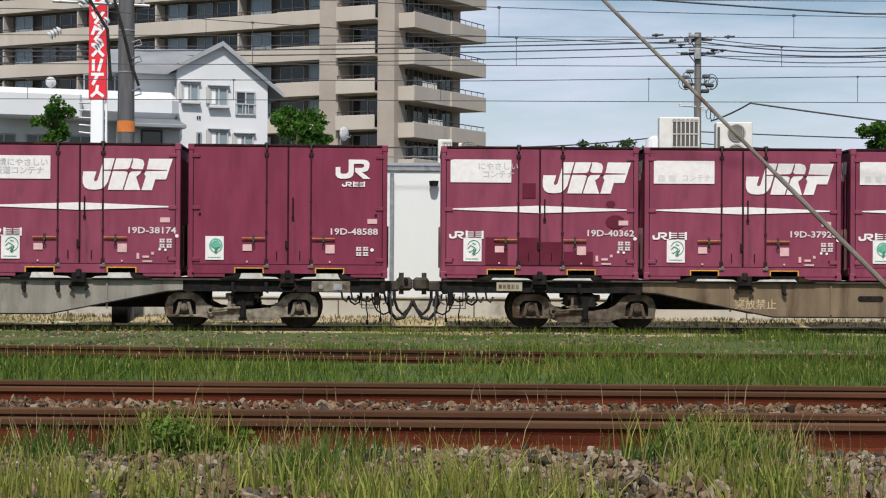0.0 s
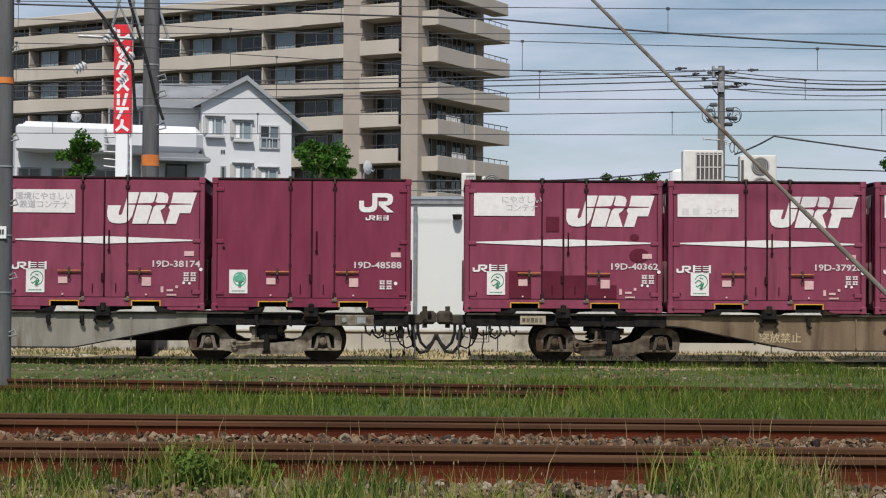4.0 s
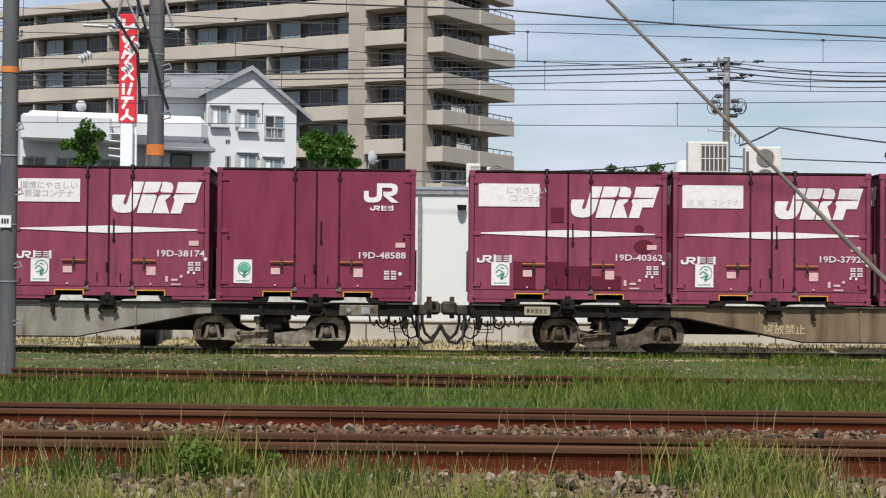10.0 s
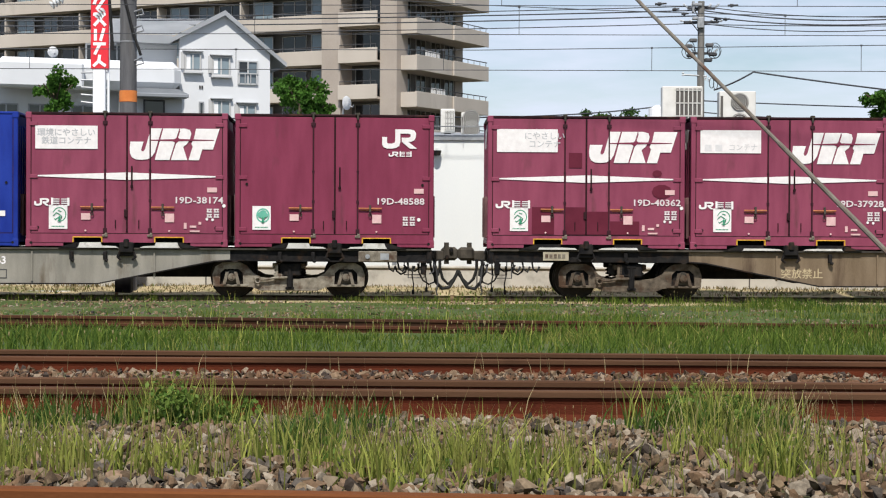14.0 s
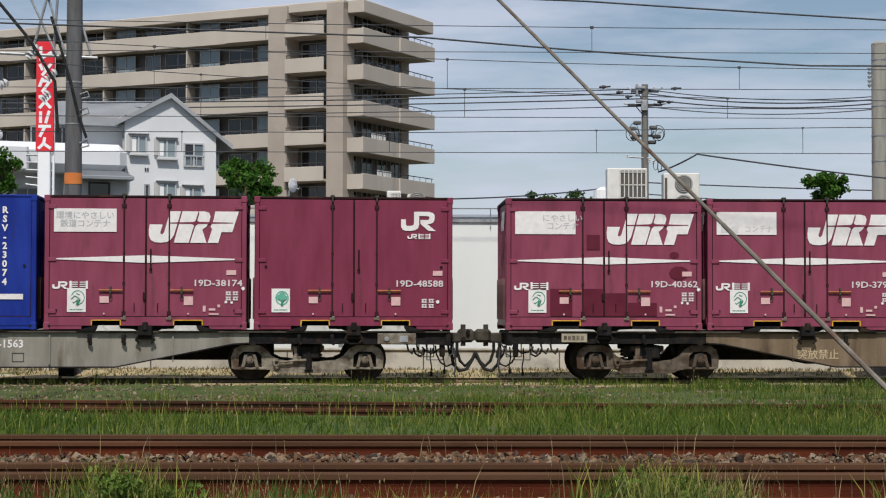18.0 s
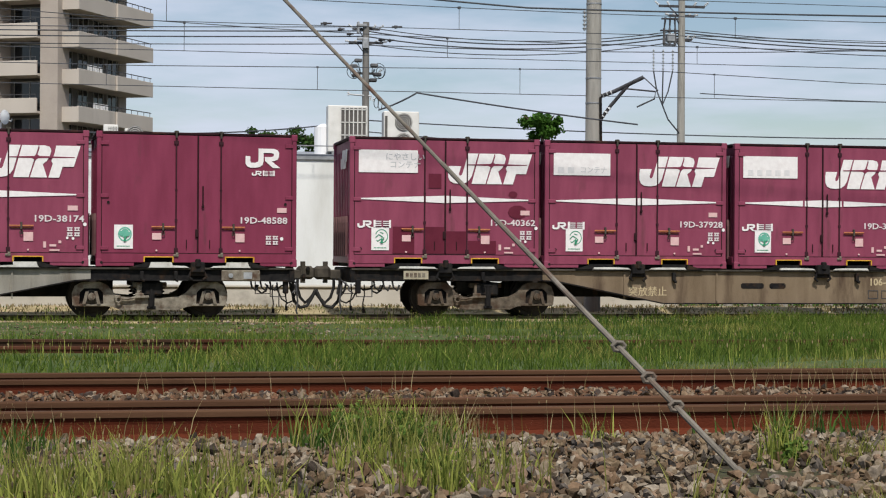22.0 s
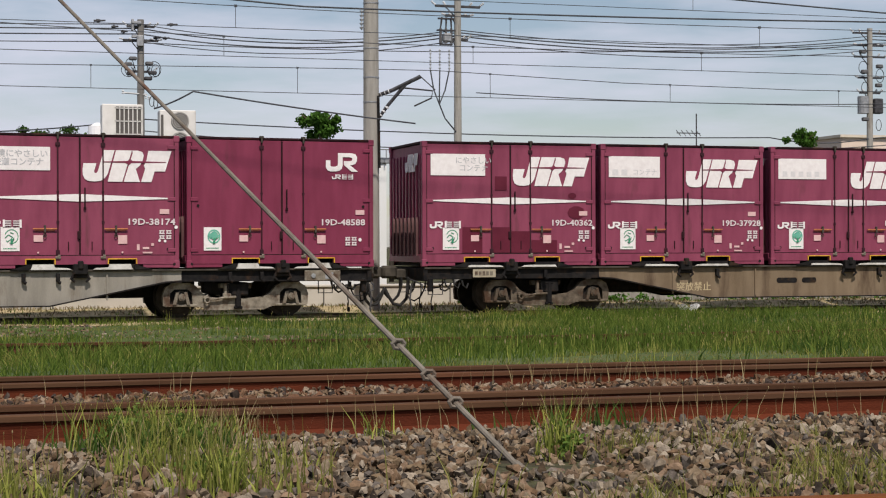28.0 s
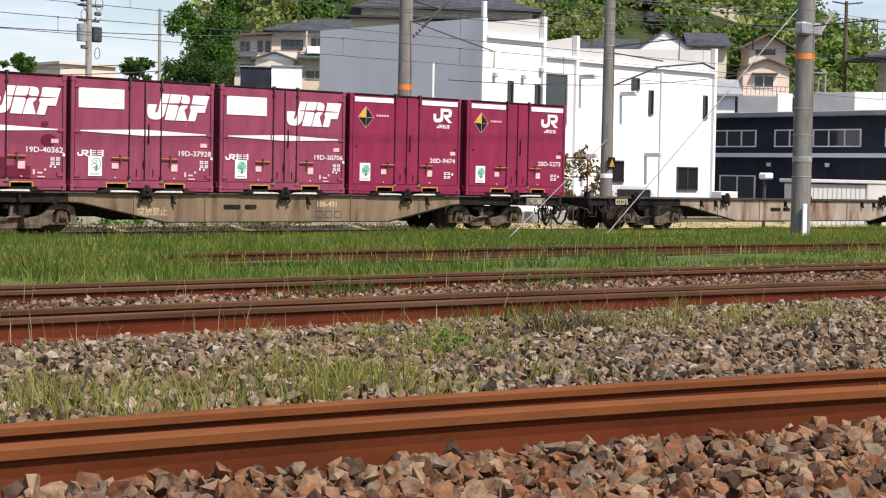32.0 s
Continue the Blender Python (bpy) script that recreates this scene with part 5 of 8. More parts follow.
def gable(bm, x0, x1, y0, y1, z, rise, over=0.5, thick=0.16, along="y"):
    """A gabled roof of two slabs over a plan, its ridge along an axis."""
    if along == "y":
        m = (x0 + x1) / 2
        k = rise / (m - x0)
        for s, e in ((-1, x0 - over), (1, x1 + over)):
            ze = z + rise - k * abs(e - m)
            prism(bm, [(m, z + rise), (e, ze), (e, ze + thick), (m, z + rise + thick)], y0 - over, y1 + over)
    else:
        m = (y0 + y1) / 2
        k = rise / (m - y0)
        for e in (y0 - over, y1 + over):
            ze = z + rise - k * abs(e - m)
            prism(bm, [(m, z + rise), (e, ze), (e, ze + thick), (m, z + rise + thick)], x0 - over, x1 + over, "x")
    return bm


def hip(bm, x0, x1, y0, y1, z, rise, over=0.6):
    """A hipped roof."""
    x0, x1, y0, y1 = x0 - over, x1 + over, y0 - over, y1 + over
    d = min(x1 - x0, y1 - y0) / 2
    if x1 - x0 > y1 - y0:
        r = [(x0 + d, (y0 + y1) / 2), (x1 - d, (y0 + y1) / 2)]
    else:
        r = [((x0 + x1) / 2, y0 + d), ((x0 + x1) / 2, y1 - d)]
    b = [bm.verts.new(p) for p in ((x0, y0, z), (x1, y0, z), (x1, y1, z), (x0, y1, z))]
    lo = [bm.verts.new(p) for p in ((x0, y0, z - 0.14), (x1, y0, z - 0.14), (x1, y1, z - 0.14), (x0, y1, z - 0.14))]
    t = [bm.verts.new((*p, z + rise)) for p in r]
    if x1 - x0 > y1 - y0:
        fs = [(b[0], b[1], t[1], t[0]), (b[1], b[2], t[1]), (b[2], b[3], t[0], t[1]), (b[3], b[0], t[0])]
    else:
        fs = [(b[0], b[1], t[0]), (b[1], b[2], t[1], t[0]), (b[2], b[3], t[1]), (b[3], b[0], t[0], t[1])]
    fs += [(lo[k], lo[(k + 1) % 4], b[(k + 1) % 4], b[k]) for k in range(4)] + [tuple(lo[::-1])]
    made = [bm.faces.new(f) for f in fs]
    bmesh.ops.recalc_face_normals(bm, faces=made)
    return bm


def apartment():
    """The tan apartment block: a long wing and a short wing meeting at a corner, with balconies on each storey."""
    b = thing("apartment_building", "tall tan tiled apartment block with rows of balconies", "building", pose(-6.46, 138, -0.2, 0, 0, -27))
    top, step = 22.8, 2.95
    zs = [top - step * k for k in range(0, 8)]
    part("wall", block(-46, -1.0, 1.7, 12.5, 0, 26.3), SHADED_BACK_WALL, b)
    for x0, x1, y0, y1 in ((-1.55, 0.0, 0.0, 1.8), (-7.0, -5.2, -0.15, 1.8), (-1.6, -0.9, 11.8, 13.2)):
        part("pillar", block(x0, x1, y0, y1, 0, 26.3), TILE_TAN, b)
    part("wall", block(-1.6, -0.95, 1.8, 11.8, 0, 26.3), SHADED_BACK_WALL, b)
    part("roof_slab", block(-46, 0.0, 0.1, 12.5, 25.75, 26.5, 0.05), PARAPET, b)
    part("roof_slab", block(0.0, 1.5, 0.7, 13.2, 25.45, 26.5, 0.05), PARAPET, b)
    bays = ((-5.2, -1.55, -0.55), (-11.25, -7.0, -0.1), (-46.0, -11.25, 0.25))
    for z0 in zs:
        for x0, x1, y0 in bays:
            z = z0 + 0.85
            bm = block(x0, x1, y0, y0 + 0.16, z, z + 1.18, 0.02)
            box(bm, ((x0 + x1) / 2, (y0 + 1.7) / 2 + 0.08, z + 0.09), (x1 - x0, 1.7 - y0 - 0.16, 0.18))
            bal = part("balcony", bm, PARAPET, b)
            bm = bmesh.new()
            rod(bm, (x0 + 0.1, y0 + 0.08, z + 1.46), (x1 - 0.1, y0 + 0.08, z + 1.46), 0.035, None, 6)
            n = int((x1 - x0) / 1.2)
            for k in range(n + 1):
                rod(bm, (x0 + 0.15 + (x1 - x0 - 0.3) * k / n, y0 + 0.08, z + 1.16), (x0 + 0.15 + (x1 - x0 - 0.3) * k / n, y0 + 0.08, z + 1.46), 0.025, None, 5)
            part("rail", bm, STEEL_DK, bal)
        z = z0 + 0.3
        bm = block(1.3, 1.46, 0.7, 6.9, z - 0.1, z + 1.15, 0.02)
        box(bm, (1.56, 10.0, z + 0.52), (0.16, 6.4, 1.25), 0, 0.02)
        box(bm, (0.2, 6.9, z + 0.0), (2.3, 12.4, 0.18))
        box(bm, (0.7, 0.75, z + 0.5), (1.4, 0.14, 1.2))
        bal = part("balcony", bm, PARAPET, b)
        bm = bmesh.new()
        rod(bm, (1.40, 0.8, z + 1.5), (1.50, 13.1, z + 1.5), 0.04, None, 6)
        for k in range(12):
            rod(bm, (1.40 + 0.009 * k, 0.8 + 1.1 * k, z + 1.1), (1.40 + 0.009 * k, 0.8 + 1.1 * k, z + 1.5), 0.025, None, 5)
        part("rail", bm, STEEL_DK, bal)
        z = z0 + 0.85
        for x, w in ((-3.4, 2.9), (-10.8, 2.4), (-17.2, 2.6), (-19.8, 1.6), (-25.9, 2.6), (-28.5, 1.6), (-34.6, 2.6), (-37.2, 1.6), (-43.3, 2.6)):
            window(b, pose(x, 1.66, z + 0.2), w, 2.5, 2, ALU, GLASS_DK if w > 2 else GLASS_BLUE)
        for x, w, n in ((-8.3, 1.0, 1), (-13.6, 2.0, 2), (-22.3, 2.0, 2), (-31.0, 2.0, 2), (-39.7, 2.0, 2)):
            window(b, pose(x, 1.15, z + 0.2), w, 2.5, n, ALU, GLASS_SKY)
        for k, y in enumerate((3.0, 5.6, 8.2, 10.6)):
            window(b, pose(-0.92, y, z + 0.24, 0, 0, 90), 1.7, 2.1, 2, ALU, GLASS_DK)
        for x in (-15.5, -24.2, -32.9, -41.6):
            part("partition", block(x - 0.07, x + 0.07, 0.45, 1.68, z + 0.2, z + 2.76), PARAPET, b)
        part("partition", block(-6.95, -6.9, 0.4, 1.6, z + 0.2, z + 2.7), SHADED_BACK_WALL, b)
    # washing on the rails of two storeys
    for z, y0 in ((zs[3] + 0.3, 2.6), (zs[4] + 0.3, 3.6)):
        for k in range(6):
            part("washing", block(1.18, 1.22, y0 + 0.42 * k, y0 + 0.42 * k + 0.3, z + 1.0 + 0.1 * (k % 2), z + 1.62), PLASTER, b)
    return b


apartment()


def white_house():
    h = thing("house", "white plastered two-storey house with grey gabled roof", "house", pose(-11.05, 75, -0.2, 0, 0, 20))
    part("wall", block(-1.95, 2.05, 0, 7, 0, 8.35), HOUSE_WHITE, h)
    bm = bmesh.new()
    prism(bm, [(-1.95, 8.35), (2.05, 8.35), (2.05, 9.11), (0.0, 10.72), (-1.95, 9.66)], 0.0, 0.25)
    part("gable_wall", bm, HOUSE_WHITE, h)
    bm = bmesh.new()
    prism(bm, [(0.0, 10.72), (2.75, 8.56), (2.75, 8.74), (0.0, 10.94)], -0.25, 7.4)
    part("roof_slope", bm, ROOF_MID, h)
    bm = bmesh.new()
    prism(bm, [(0.0, 10.72), (-2.45, 9.40), (-2.45, 9.60), (0.0, 10.94)], -0.25, 7.4)
    part("roof_slope", bm, ROOF_MID, h)
    bm = bmesh.new()
    prism(bm, [(-2.3, 9.40), (-4.9, 9.40), (-4.9, 9.75), (-2.3, 9.75)], -0.2, 0.5)
    part("fascia", bm, ROOF_MID, h)
    bm = bmesh.new()
    v = [bm.verts.new(p) for p in ((-4.9, -0.1, 9.78), (-2.2, -0.1, 9.78), (0.0, 3.6, 11.0), (-4.9, 3.6, 10.8))]
    bm.faces.new(v)
    bmesh.ops.solidify(bm, geom=bm.faces[:], thickness=0.08)
    part("roof_slope", bm, ROOF_PALE, h, "pale metal roof sheet")
    part("wall", block(-4.6, -1.96, 0.6, 6.5, 0, 9.42), HOUSE_WHITE, h)
    part("wall", block(-9.8, -4.6, 0.6, 6.5, 0, 8.0), HOUSE_WHITE, h)
    part("balcony", block(-9.8, -2.0, -1.0, 0.6, 7.3, 8.55, 0.35), HOUSE_WHITE, h)
    part("balcony", block(-9.9, -6.2, -1.5, -1.0, 7.25, 8.35, 0.1), HOUSE_WHITE, h)
    bm = block(-4.7, -1.85, -1.7, -0.9, 6.97, 7.14, 0.03)
    prism(bm, [(-4.7, 7.14), (-1.85, 7.14), (-2.3, 7.34), (-4.5, 7.34)], -1.6, -0.9)
    part("porch_roof", bm, ROOF_GREY, h)
    part("porch_wall", block(-4.6, -2.0, -0.9, 0.0, 0, 6.98), GREY_CLAD, h)
    for x, z, w, hh in ((-1.38, 8.25, 0.72, 0.82), (-0.14, 8.1, 0.80, 0.84), (-0.12, 6.1, 0.8, 0.95), (1.02, 6.05, 0.8, 0.85)):
        win = window(h, pose(x, -0.02, z), w, hh, 2, PALE_CLAD, GLASS_SKY)
        part("hood", block(-w / 2 - 0.10, w / 2 + 0.08, -0.16, 0.0, hh + 0.02, hh + 0.07, 0.01), GALV, win)
        part("shutter_box", block(-w / 2 - 0.16, -w / 2 - 0.01, -0.09, 0.0, 0.12 * hh, hh + 0.01, 0.01), PALE_CLAD, win)
        part("curtain", block(-w / 2 + 0.08, -w / 2 + 0.26, -0.018, -0.012, 0.1, hh - 0.1), PLASTER, win)
        if z > 7:
            part("window_box", block(-w / 2 - 0.06, w / 2 + 0.06, -0.22, 0.0, -0.10, 0.0, 0.015), GREY_CLAD, win)
    win = window(h, pose(1.05, -0.02, 7.75), 0.90, 1.05, 2, GREY_CLAD, GLASS_BLUE)
    part("dark_sash", block(-0.38, 0.0, -0.016, -0.011, 0.55, 0.97), GLASS_DK, win)
    for k in range(4):
        part("guard_bar", block(-0.40 + 0.25 * k, -0.37 + 0.25 * k, -0.09, -0.06, 0.06, 0.46), GREY_CLAD, win)
    part("guard_rail", block(-0.44, 0.44, -0.10, -0.05, 0.46, 0.50), GREY_CLAD, win)
    window(h, pose(-1.0, -0.02, 6.1), 0.22, 0.85, 1, GALV, GLASS)
    for x in (-7.8, -6.0, -9.2):
        window(h, pose(x, 0.57, 5.6), 1.0, 1.1, 2, GALV, GLASS)
    window(h, pose(-4.9, 0.57, 8.5), 2.0, 0.85, 3, GALV, GLASS_DK)
    bm = bmesh.new()
    bars(bm, -1.1, 7.5, -0.9, 7.65, 2, -0.03)
    part("house_mark", bm, STEEL_DK, h)
    window(h, pose(-3.2, -0.93, 6.2), 0.9, 0.7, 1, STEEL_DK, GLASS_DK)
    return h


white_house()


def dish(m, r, drop, group="satellite dishes"):
    d = thing("satellite_dish", "white satellite dish on a short bracket", "satellite dish", m, group)
    bm = bmesh.new()
    n = 14
    ring = [[bm.verts.new((rr * math.cos(a), -0.25 * r + 0.35 * rr * rr / r, rr * math.sin(a))) for a in (2 * math.pi * k / n for k in range(n))] for rr in (0.15 * r, 0.6 * r, r)]
    bm.faces.new(ring[0])
    for p, q in zip(ring[:-1], ring[1:]):
        for k in range(n):
            bm.faces.new((p[k], p[(k + 1) % n], q[(k + 1) % n], q[k]))
    bmesh.ops.solidify(bm, geom=bm.faces[:], thickness=0.02)
    part("reflector", bm, PLASTER, d)
    part("arm", pipe(bmesh.new(), [(0, -0.1, -0.1), (0.02, -0.9 * r, -0.6 * r), (0.0, -1.1 * r, -0.3 * r)], 0.02), GALV, d)
    part("bracket", pipe(bmesh.new(), [(0, 0.05, 0), (0, 0.18, -0.2), (0, 0.18, -drop)], 0.03), GALV, d)
    return d


dish(pose(-18.35, 74.2, 8.85, 0, 0, 30), 0.24, 0.75)
dish(pose(-4.3, 57.0, 5.45, 0, 0, 55), 0.24, 5.6)


def shed():
    """The long white shed behind the train."""
    s = thing("white_shed", "long low white-clad shed with grey eaves", "shed", pose(0, 42, -0.2))
    bm = block(-34, 11.6, 0, 14, 0, 3.66)
    part("wall", bm, SHED_WHITE, s)
    part("eave", block(-34.2, 11.8, -0.05, 0.1, 3.66, 3.80, 0.02), GALV, s)
    bm = bmesh.new()
    prism(bm, [(-0.04, 3.80), (7, 4.25), (14.2, 3.80)], -34.2, 11.8, "x")
    part("roof", bm, ROOF_GREY, s)
    bm = bmesh.new()
    rod(bm, (-34, -0.2, 4.0), (11.7, -0.2, 4.0), 0.016, None, 5)
    for k in range(24):
        rod(bm, (-34 + 1.98 * k, -0.2, 3.78), (-34 + 1.98 * k, -0.2, 4.0), 0.014, None, 5)
    part("snow_rail", bm, GALV, s)
    part("duct", pipe(bmesh.new(), [(5.6, -0.1, 3.86), (6.08, -0.14, 3.86), (6.19, -0.16, 3.80), (6.22, -0.16, 3.68), (6.22, -0.16, 3.25)], 0.07, 10), PLASTER, s)
    part("downpipe", pipe(bmesh.new(), [(-2.0, -0.14, 3.6), (-2.0, -0.14, 0.1)], 0.05, 8), GALV, s)
    return s


shed()
lamp = thing("wall_lamp", "black and white dome security lamp on the shed wall", "lamp", pose(-0.98, 41.98, 3.1))
part("dome", rod(bmesh.new(), (0, -0.12, 0.0), (0, -0.12, 0.12), 0.10, 0.12, 12), BLACK, lamp)
part("arm", pipe(bmesh.new(), [(0, 0, 0.15), (0, -0.12, 0.15)], 0.03), WHITE, lamp)


def ac_unit(x, y, z, w, h, kind):
    a = thing("air_conditioner", "cream outdoor air-conditioning unit on the shed roof", "air conditioner", pose(x, y, z), "air conditioners on the roof")
    part("casing", box(bmesh.new(), (0, 0, h / 2 + 0.06), (w, 0.42, h), 0, 0.02), AC_BODY, a)
    part("foot", box(bmesh.new(), (-w * 0.35, 0, 0.03), (0.08, 0.46, 0.06)), GALV, a)
    part("foot", box(bmesh.new(), (w * 0.35, 0, 0.03), (0.08, 0.46, 0.06)), GALV, a)
    if kind == "grille":
        part("grille", block(-w * 0.18, w * 0.46, -0.225, -0.205, 0.14, h), SOFFIT, a)
        for k in range(7):
            u = -w * 0.18 + w * 0.64 * k / 6
            part("slat", block(u - 0.012, u + 0.012, -0.245, -0.222, 0.12, h + 0.02), AC_BODY, a)
        for k in range(4):
            v = 0.16 + (h - 0.2) * k / 3
            part("slat", block(-w * 0.19, w * 0.47, -0.245, -0.222, v - 0.012, v + 0.012), AC_BODY, a)
    else:
        for zf in (h * 0.28 + 0.04, h * 0.76 + 0.04):
            bm = rod(bmesh.new(), (0.05, -0.235, zf), (0.05, -0.205, zf), 0.22, None, 24)
            fan = part("fan_guard", bm, SOFFIT, a)
            for k in range(4):
                g = bmesh.new()
                n, r = 20, 0.05 + 0.05 * k
                pipe(g, [(0.05 + r * math.cos(6.2832 * q / n), -0.243, zf + r * math.sin(6.2832 * q / n)) for q in range(n + 1)], 0.006, 5)
                part("guard_ring", g, AC_BODY, fan)
        part("side_grille", block(-w * 0.47, -w * 0.40, -0.222, -0.205, 0.2, h - 0.06), SOFFIT, a)
    return a


ac_unit(5.09, 43.0, 3.66, 1.0, 1.16, "grille")
ac_unit(6.45, 43.0, 3.66, 0.90, 1.04, "fan")
ac_unit(-0.75, 44.2, 3.70, 0.36, 0.62, "grille")
ac_unit(-0.2, 44.5, 3.70, 0.42, 0.55, "fan")
bm = rod(bmesh.new(), (4.55, 43.4, 3.5), (4.55, 43.4, 4.37), 0.24, None, 16)
rod(bm, (4.55, 43.4, 4.37), (4.55, 43.4, 4.45), 0.2, 0.06, 16)
solo("water_tank", bm, PLASTER, "small white round tank on the shed roof", "tank")

low = thing("low_wall", "weathered low concrete wall along the yard", "wall", kind="structure")
part("wall", block(-40, 12.2, 38.0, 38.25, -0.5, 0.44, 0.02), CONCRETE, low)
for k in range(18):
    part("joint", block(-39 + 3.0 * k, -38.97 + 3.0 * k, 37.99, 38.0, -0.3, 0.42), SOFFIT, low)
part("coping", block(-40, 12.2, 37.96, 38.29, 0.44, 0.50, 0.015), CONCRETE, low)
kerb = thing("concrete_kerb", "pale low concrete kerb beyond the track", "kerb", kind="structure")
part("kerb_stone", block(-40, 34, 36.9, 37.1, -0.3, -0.06, 0.02), CONCRETE, kerb)
wall2 = thing("garden_wall", "pale patchy garden wall behind shrubs", "wall", kind="structure")
part("wall", block(13.5, 46, 39.5, 39.7, -0.4, 0.36, 0.02), POLE_C, wall2)


def relay_box(x, y, z0, z1, w):
    r = thing("trackside_box", "dark steel trackside box on legs", "box", pose(x, y, z0))
    part("case", block(-w / 2, w / 2, -0.15, 0.15, 0.12, z1 - z0, 0.02), BLACK, r)
    for s in (-1, 1):
        part("leg", block(s * w * 0.4 - 0.02, s * w * 0.4 + 0.02, -0.03, 0.03, 0.0, 0.13), BLACK, r)


relay_box(-7.52, 36.6, -0.2, 0.62, 0.34)


def white_block():
    """The stepped white building at the far side, its shaded grey flank and three facade steps."""
    b = thing("modern_building", "stepped white modern building with grey sloping parapets", "building", pose(0, 0, -0.2))
    part("flank", block(48.5, 48.8, 50.0, 60.4, 0, 8.10), PLASTER, b)
    part("corner_trim", block(48.42, 48.62, 49.86, 50.0, 0, 8.75, 0.01), PLASTER, b)
    for x0, x1, z, a, c, step in ((48.8, 52.1, 7.30, 7.95, 8.35, 0.0), (52.1, 54.5, 6.75, 7.35, 7.75, 0.35), (54.5, 64.4, 6.72, 7.3, 7.85, 0.7)):
        y = 50.0 + step
        part("facade", block(x0, x1, y, y + 9.0, 0, z), PLASTER, b)
        bm = bmesh.new()
        prism(bm, [(x0, z + 0.14), (x1, z + 0.14), (x1, c), (x0, a)], y + 0.12, y + 0.3)
        part("parapet", bm, PALE_CLAD, b)
        part("cornice", block(x0 - 0.05, x1 + 0.05, y - 0.14, y + 0.2, z, z + 0.15, 0.02), PLASTER, b)
        part("corner_trim", block(x1 - 0.16, x1 + 0.02, y - 0.16, y + 0.1, 0, c + 0.05, 0.01), PLASTER, b)
    for x, z0, z1, w, y, sp, mat in ((50.15, 4.35, 5.45, 0.30, 50.0, 1, GLASS_DK), (51.75, 4.4, 5.4, 0.30, 50.0, 1, GLASS_DK), (53.15, 3.75, 5.95, 1.55, 50.35, 1, GLASS), (57.6, 1.35, 2.35, 0.95, 50.7, 1, GLASS_DK), (58.75, 5.5, 6.05, 0.52, 50.7, 1, GLASS_DK),
                                   (59.84, 4.45, 5.55, 0.30, 50.7, 1, GLASS_DK), (63.74, 4.4, 5.5, 0.30, 50.7, 1, GLASS_DK), (62.54, 1.05, 2.15, 1.5, 50.7, 2, GLASS_DK), (56.88, 4.5, 5.6, 0.25, 50.7, 1, GLASS_DK)):
        window(b, pose(x, y - 0.01, z0 + 0.2), w, z1 - z0, sp, STEEL_DK if mat is GLASS_DK else ALU, mat)
    for x, z in ((49.2, 5.75), (50.85, 5.75), (51.9, 6.1), (55.11, 6.0), (57.81, 5.4), (59.58, 2.75), (55.32, 2.6)):
        bm = block(x - 0.09, x + 0.09, 49.8, 50.75, z, z + 0.20, 0.03)
        part("vent_cap", bm, GREY_CLAD, b)
    part("downpipe", pipe(bmesh.new(), [(60.52, 50.62, 6.6), (60.52, 50.62, 0.4)], 0.045), PLASTER, b)
    part("meter_box", block(63.74, 64.99, 49.6, 50.2, 0.5, 1.25, 0.03), AC_BODY, b)
    return b


white_block()


def navy_block():
    b = thing("navy_building", "dark navy clad two-storey workshop with white-framed windows", "building", pose(0, 0, -0.2))
    part("wall", block(69.4, 86, 30, 56, 0, 4.9), NAVY, b)
    part("eave", block(68.9, 86.5, 29.6, 56.4, 4.9, 5.15, 0.03), ROOF_GREY, b)
    part("string_course", block(69.15, 69.4, 30, 56, 2.95, 3.15), PLASTER, b)
    for y, n in ((53.7, 4), (49.9, 2), (47.2, 3), (43.2, 3), (38.7, 4)):
        window(b, pose(69.38, y, 3.45, 0, 0, -90), 0.9 * n, 0.85, n, PLASTER, GLASS_DK)
    for y in (53.0, 42.5):
        window(b, pose(69.38, y, 0.3, 0, 0, -90), 2.2, 1.75, 2, PLASTER, GLASS)
    for y in (51, 47.6, 44):
        part("lamp", rod(bmesh.new(), (69.2, y, 2.5), (69.2, y, 2.68), 0.10, 0.12, 10), PLASTER, b)
    for k in range(24):
        part("panel_joint", block(69.385, 69.4, 31 + k * 1.05, 31.03 + k * 1.05, 0.1, 2.9), STEEL_DK, b)
    return b


navy_block()


def hill_house(m, label, w, d, h1, h2, wall_mat, roof_mat, wins, porch=True):
    h = thing("house", label, "house", m, "houses on the hillside")
    part("wall", block(-w / 2, w / 2, 0, d, -6, h1), wall_mat, h)
    part("wall", block(-w / 2 + 0.8, w / 2 - 0.6, 0.6, d - 0.5, h1, h1 + h2), wall_mat, h)
    part("roof", hip(bmesh.new(), -w / 2 + 0.8, w / 2 - 0.6, 0.6, d - 0.5, h1 + h2, 0.2 * d, 0.8), roof_mat, h)
    if porch:
        bm = bmesh.new()
        prism(bm, [(-w / 2 - 0.7, h1 - 0.05), (w / 2 + 0.7, h1 - 0.05), (w / 2 + 0.5, h1 + 0.10), (-w / 2 - 0.5, h1 + 0.10)], -0.9, 0.6)
        part("lower_roof", bm, roof_mat, h)
    for x, z, ww, hh, y in wins:
        window(h, pose(x, y - 0.01, z), ww, hh, 2, ALU, GLASS_DK)
    return h


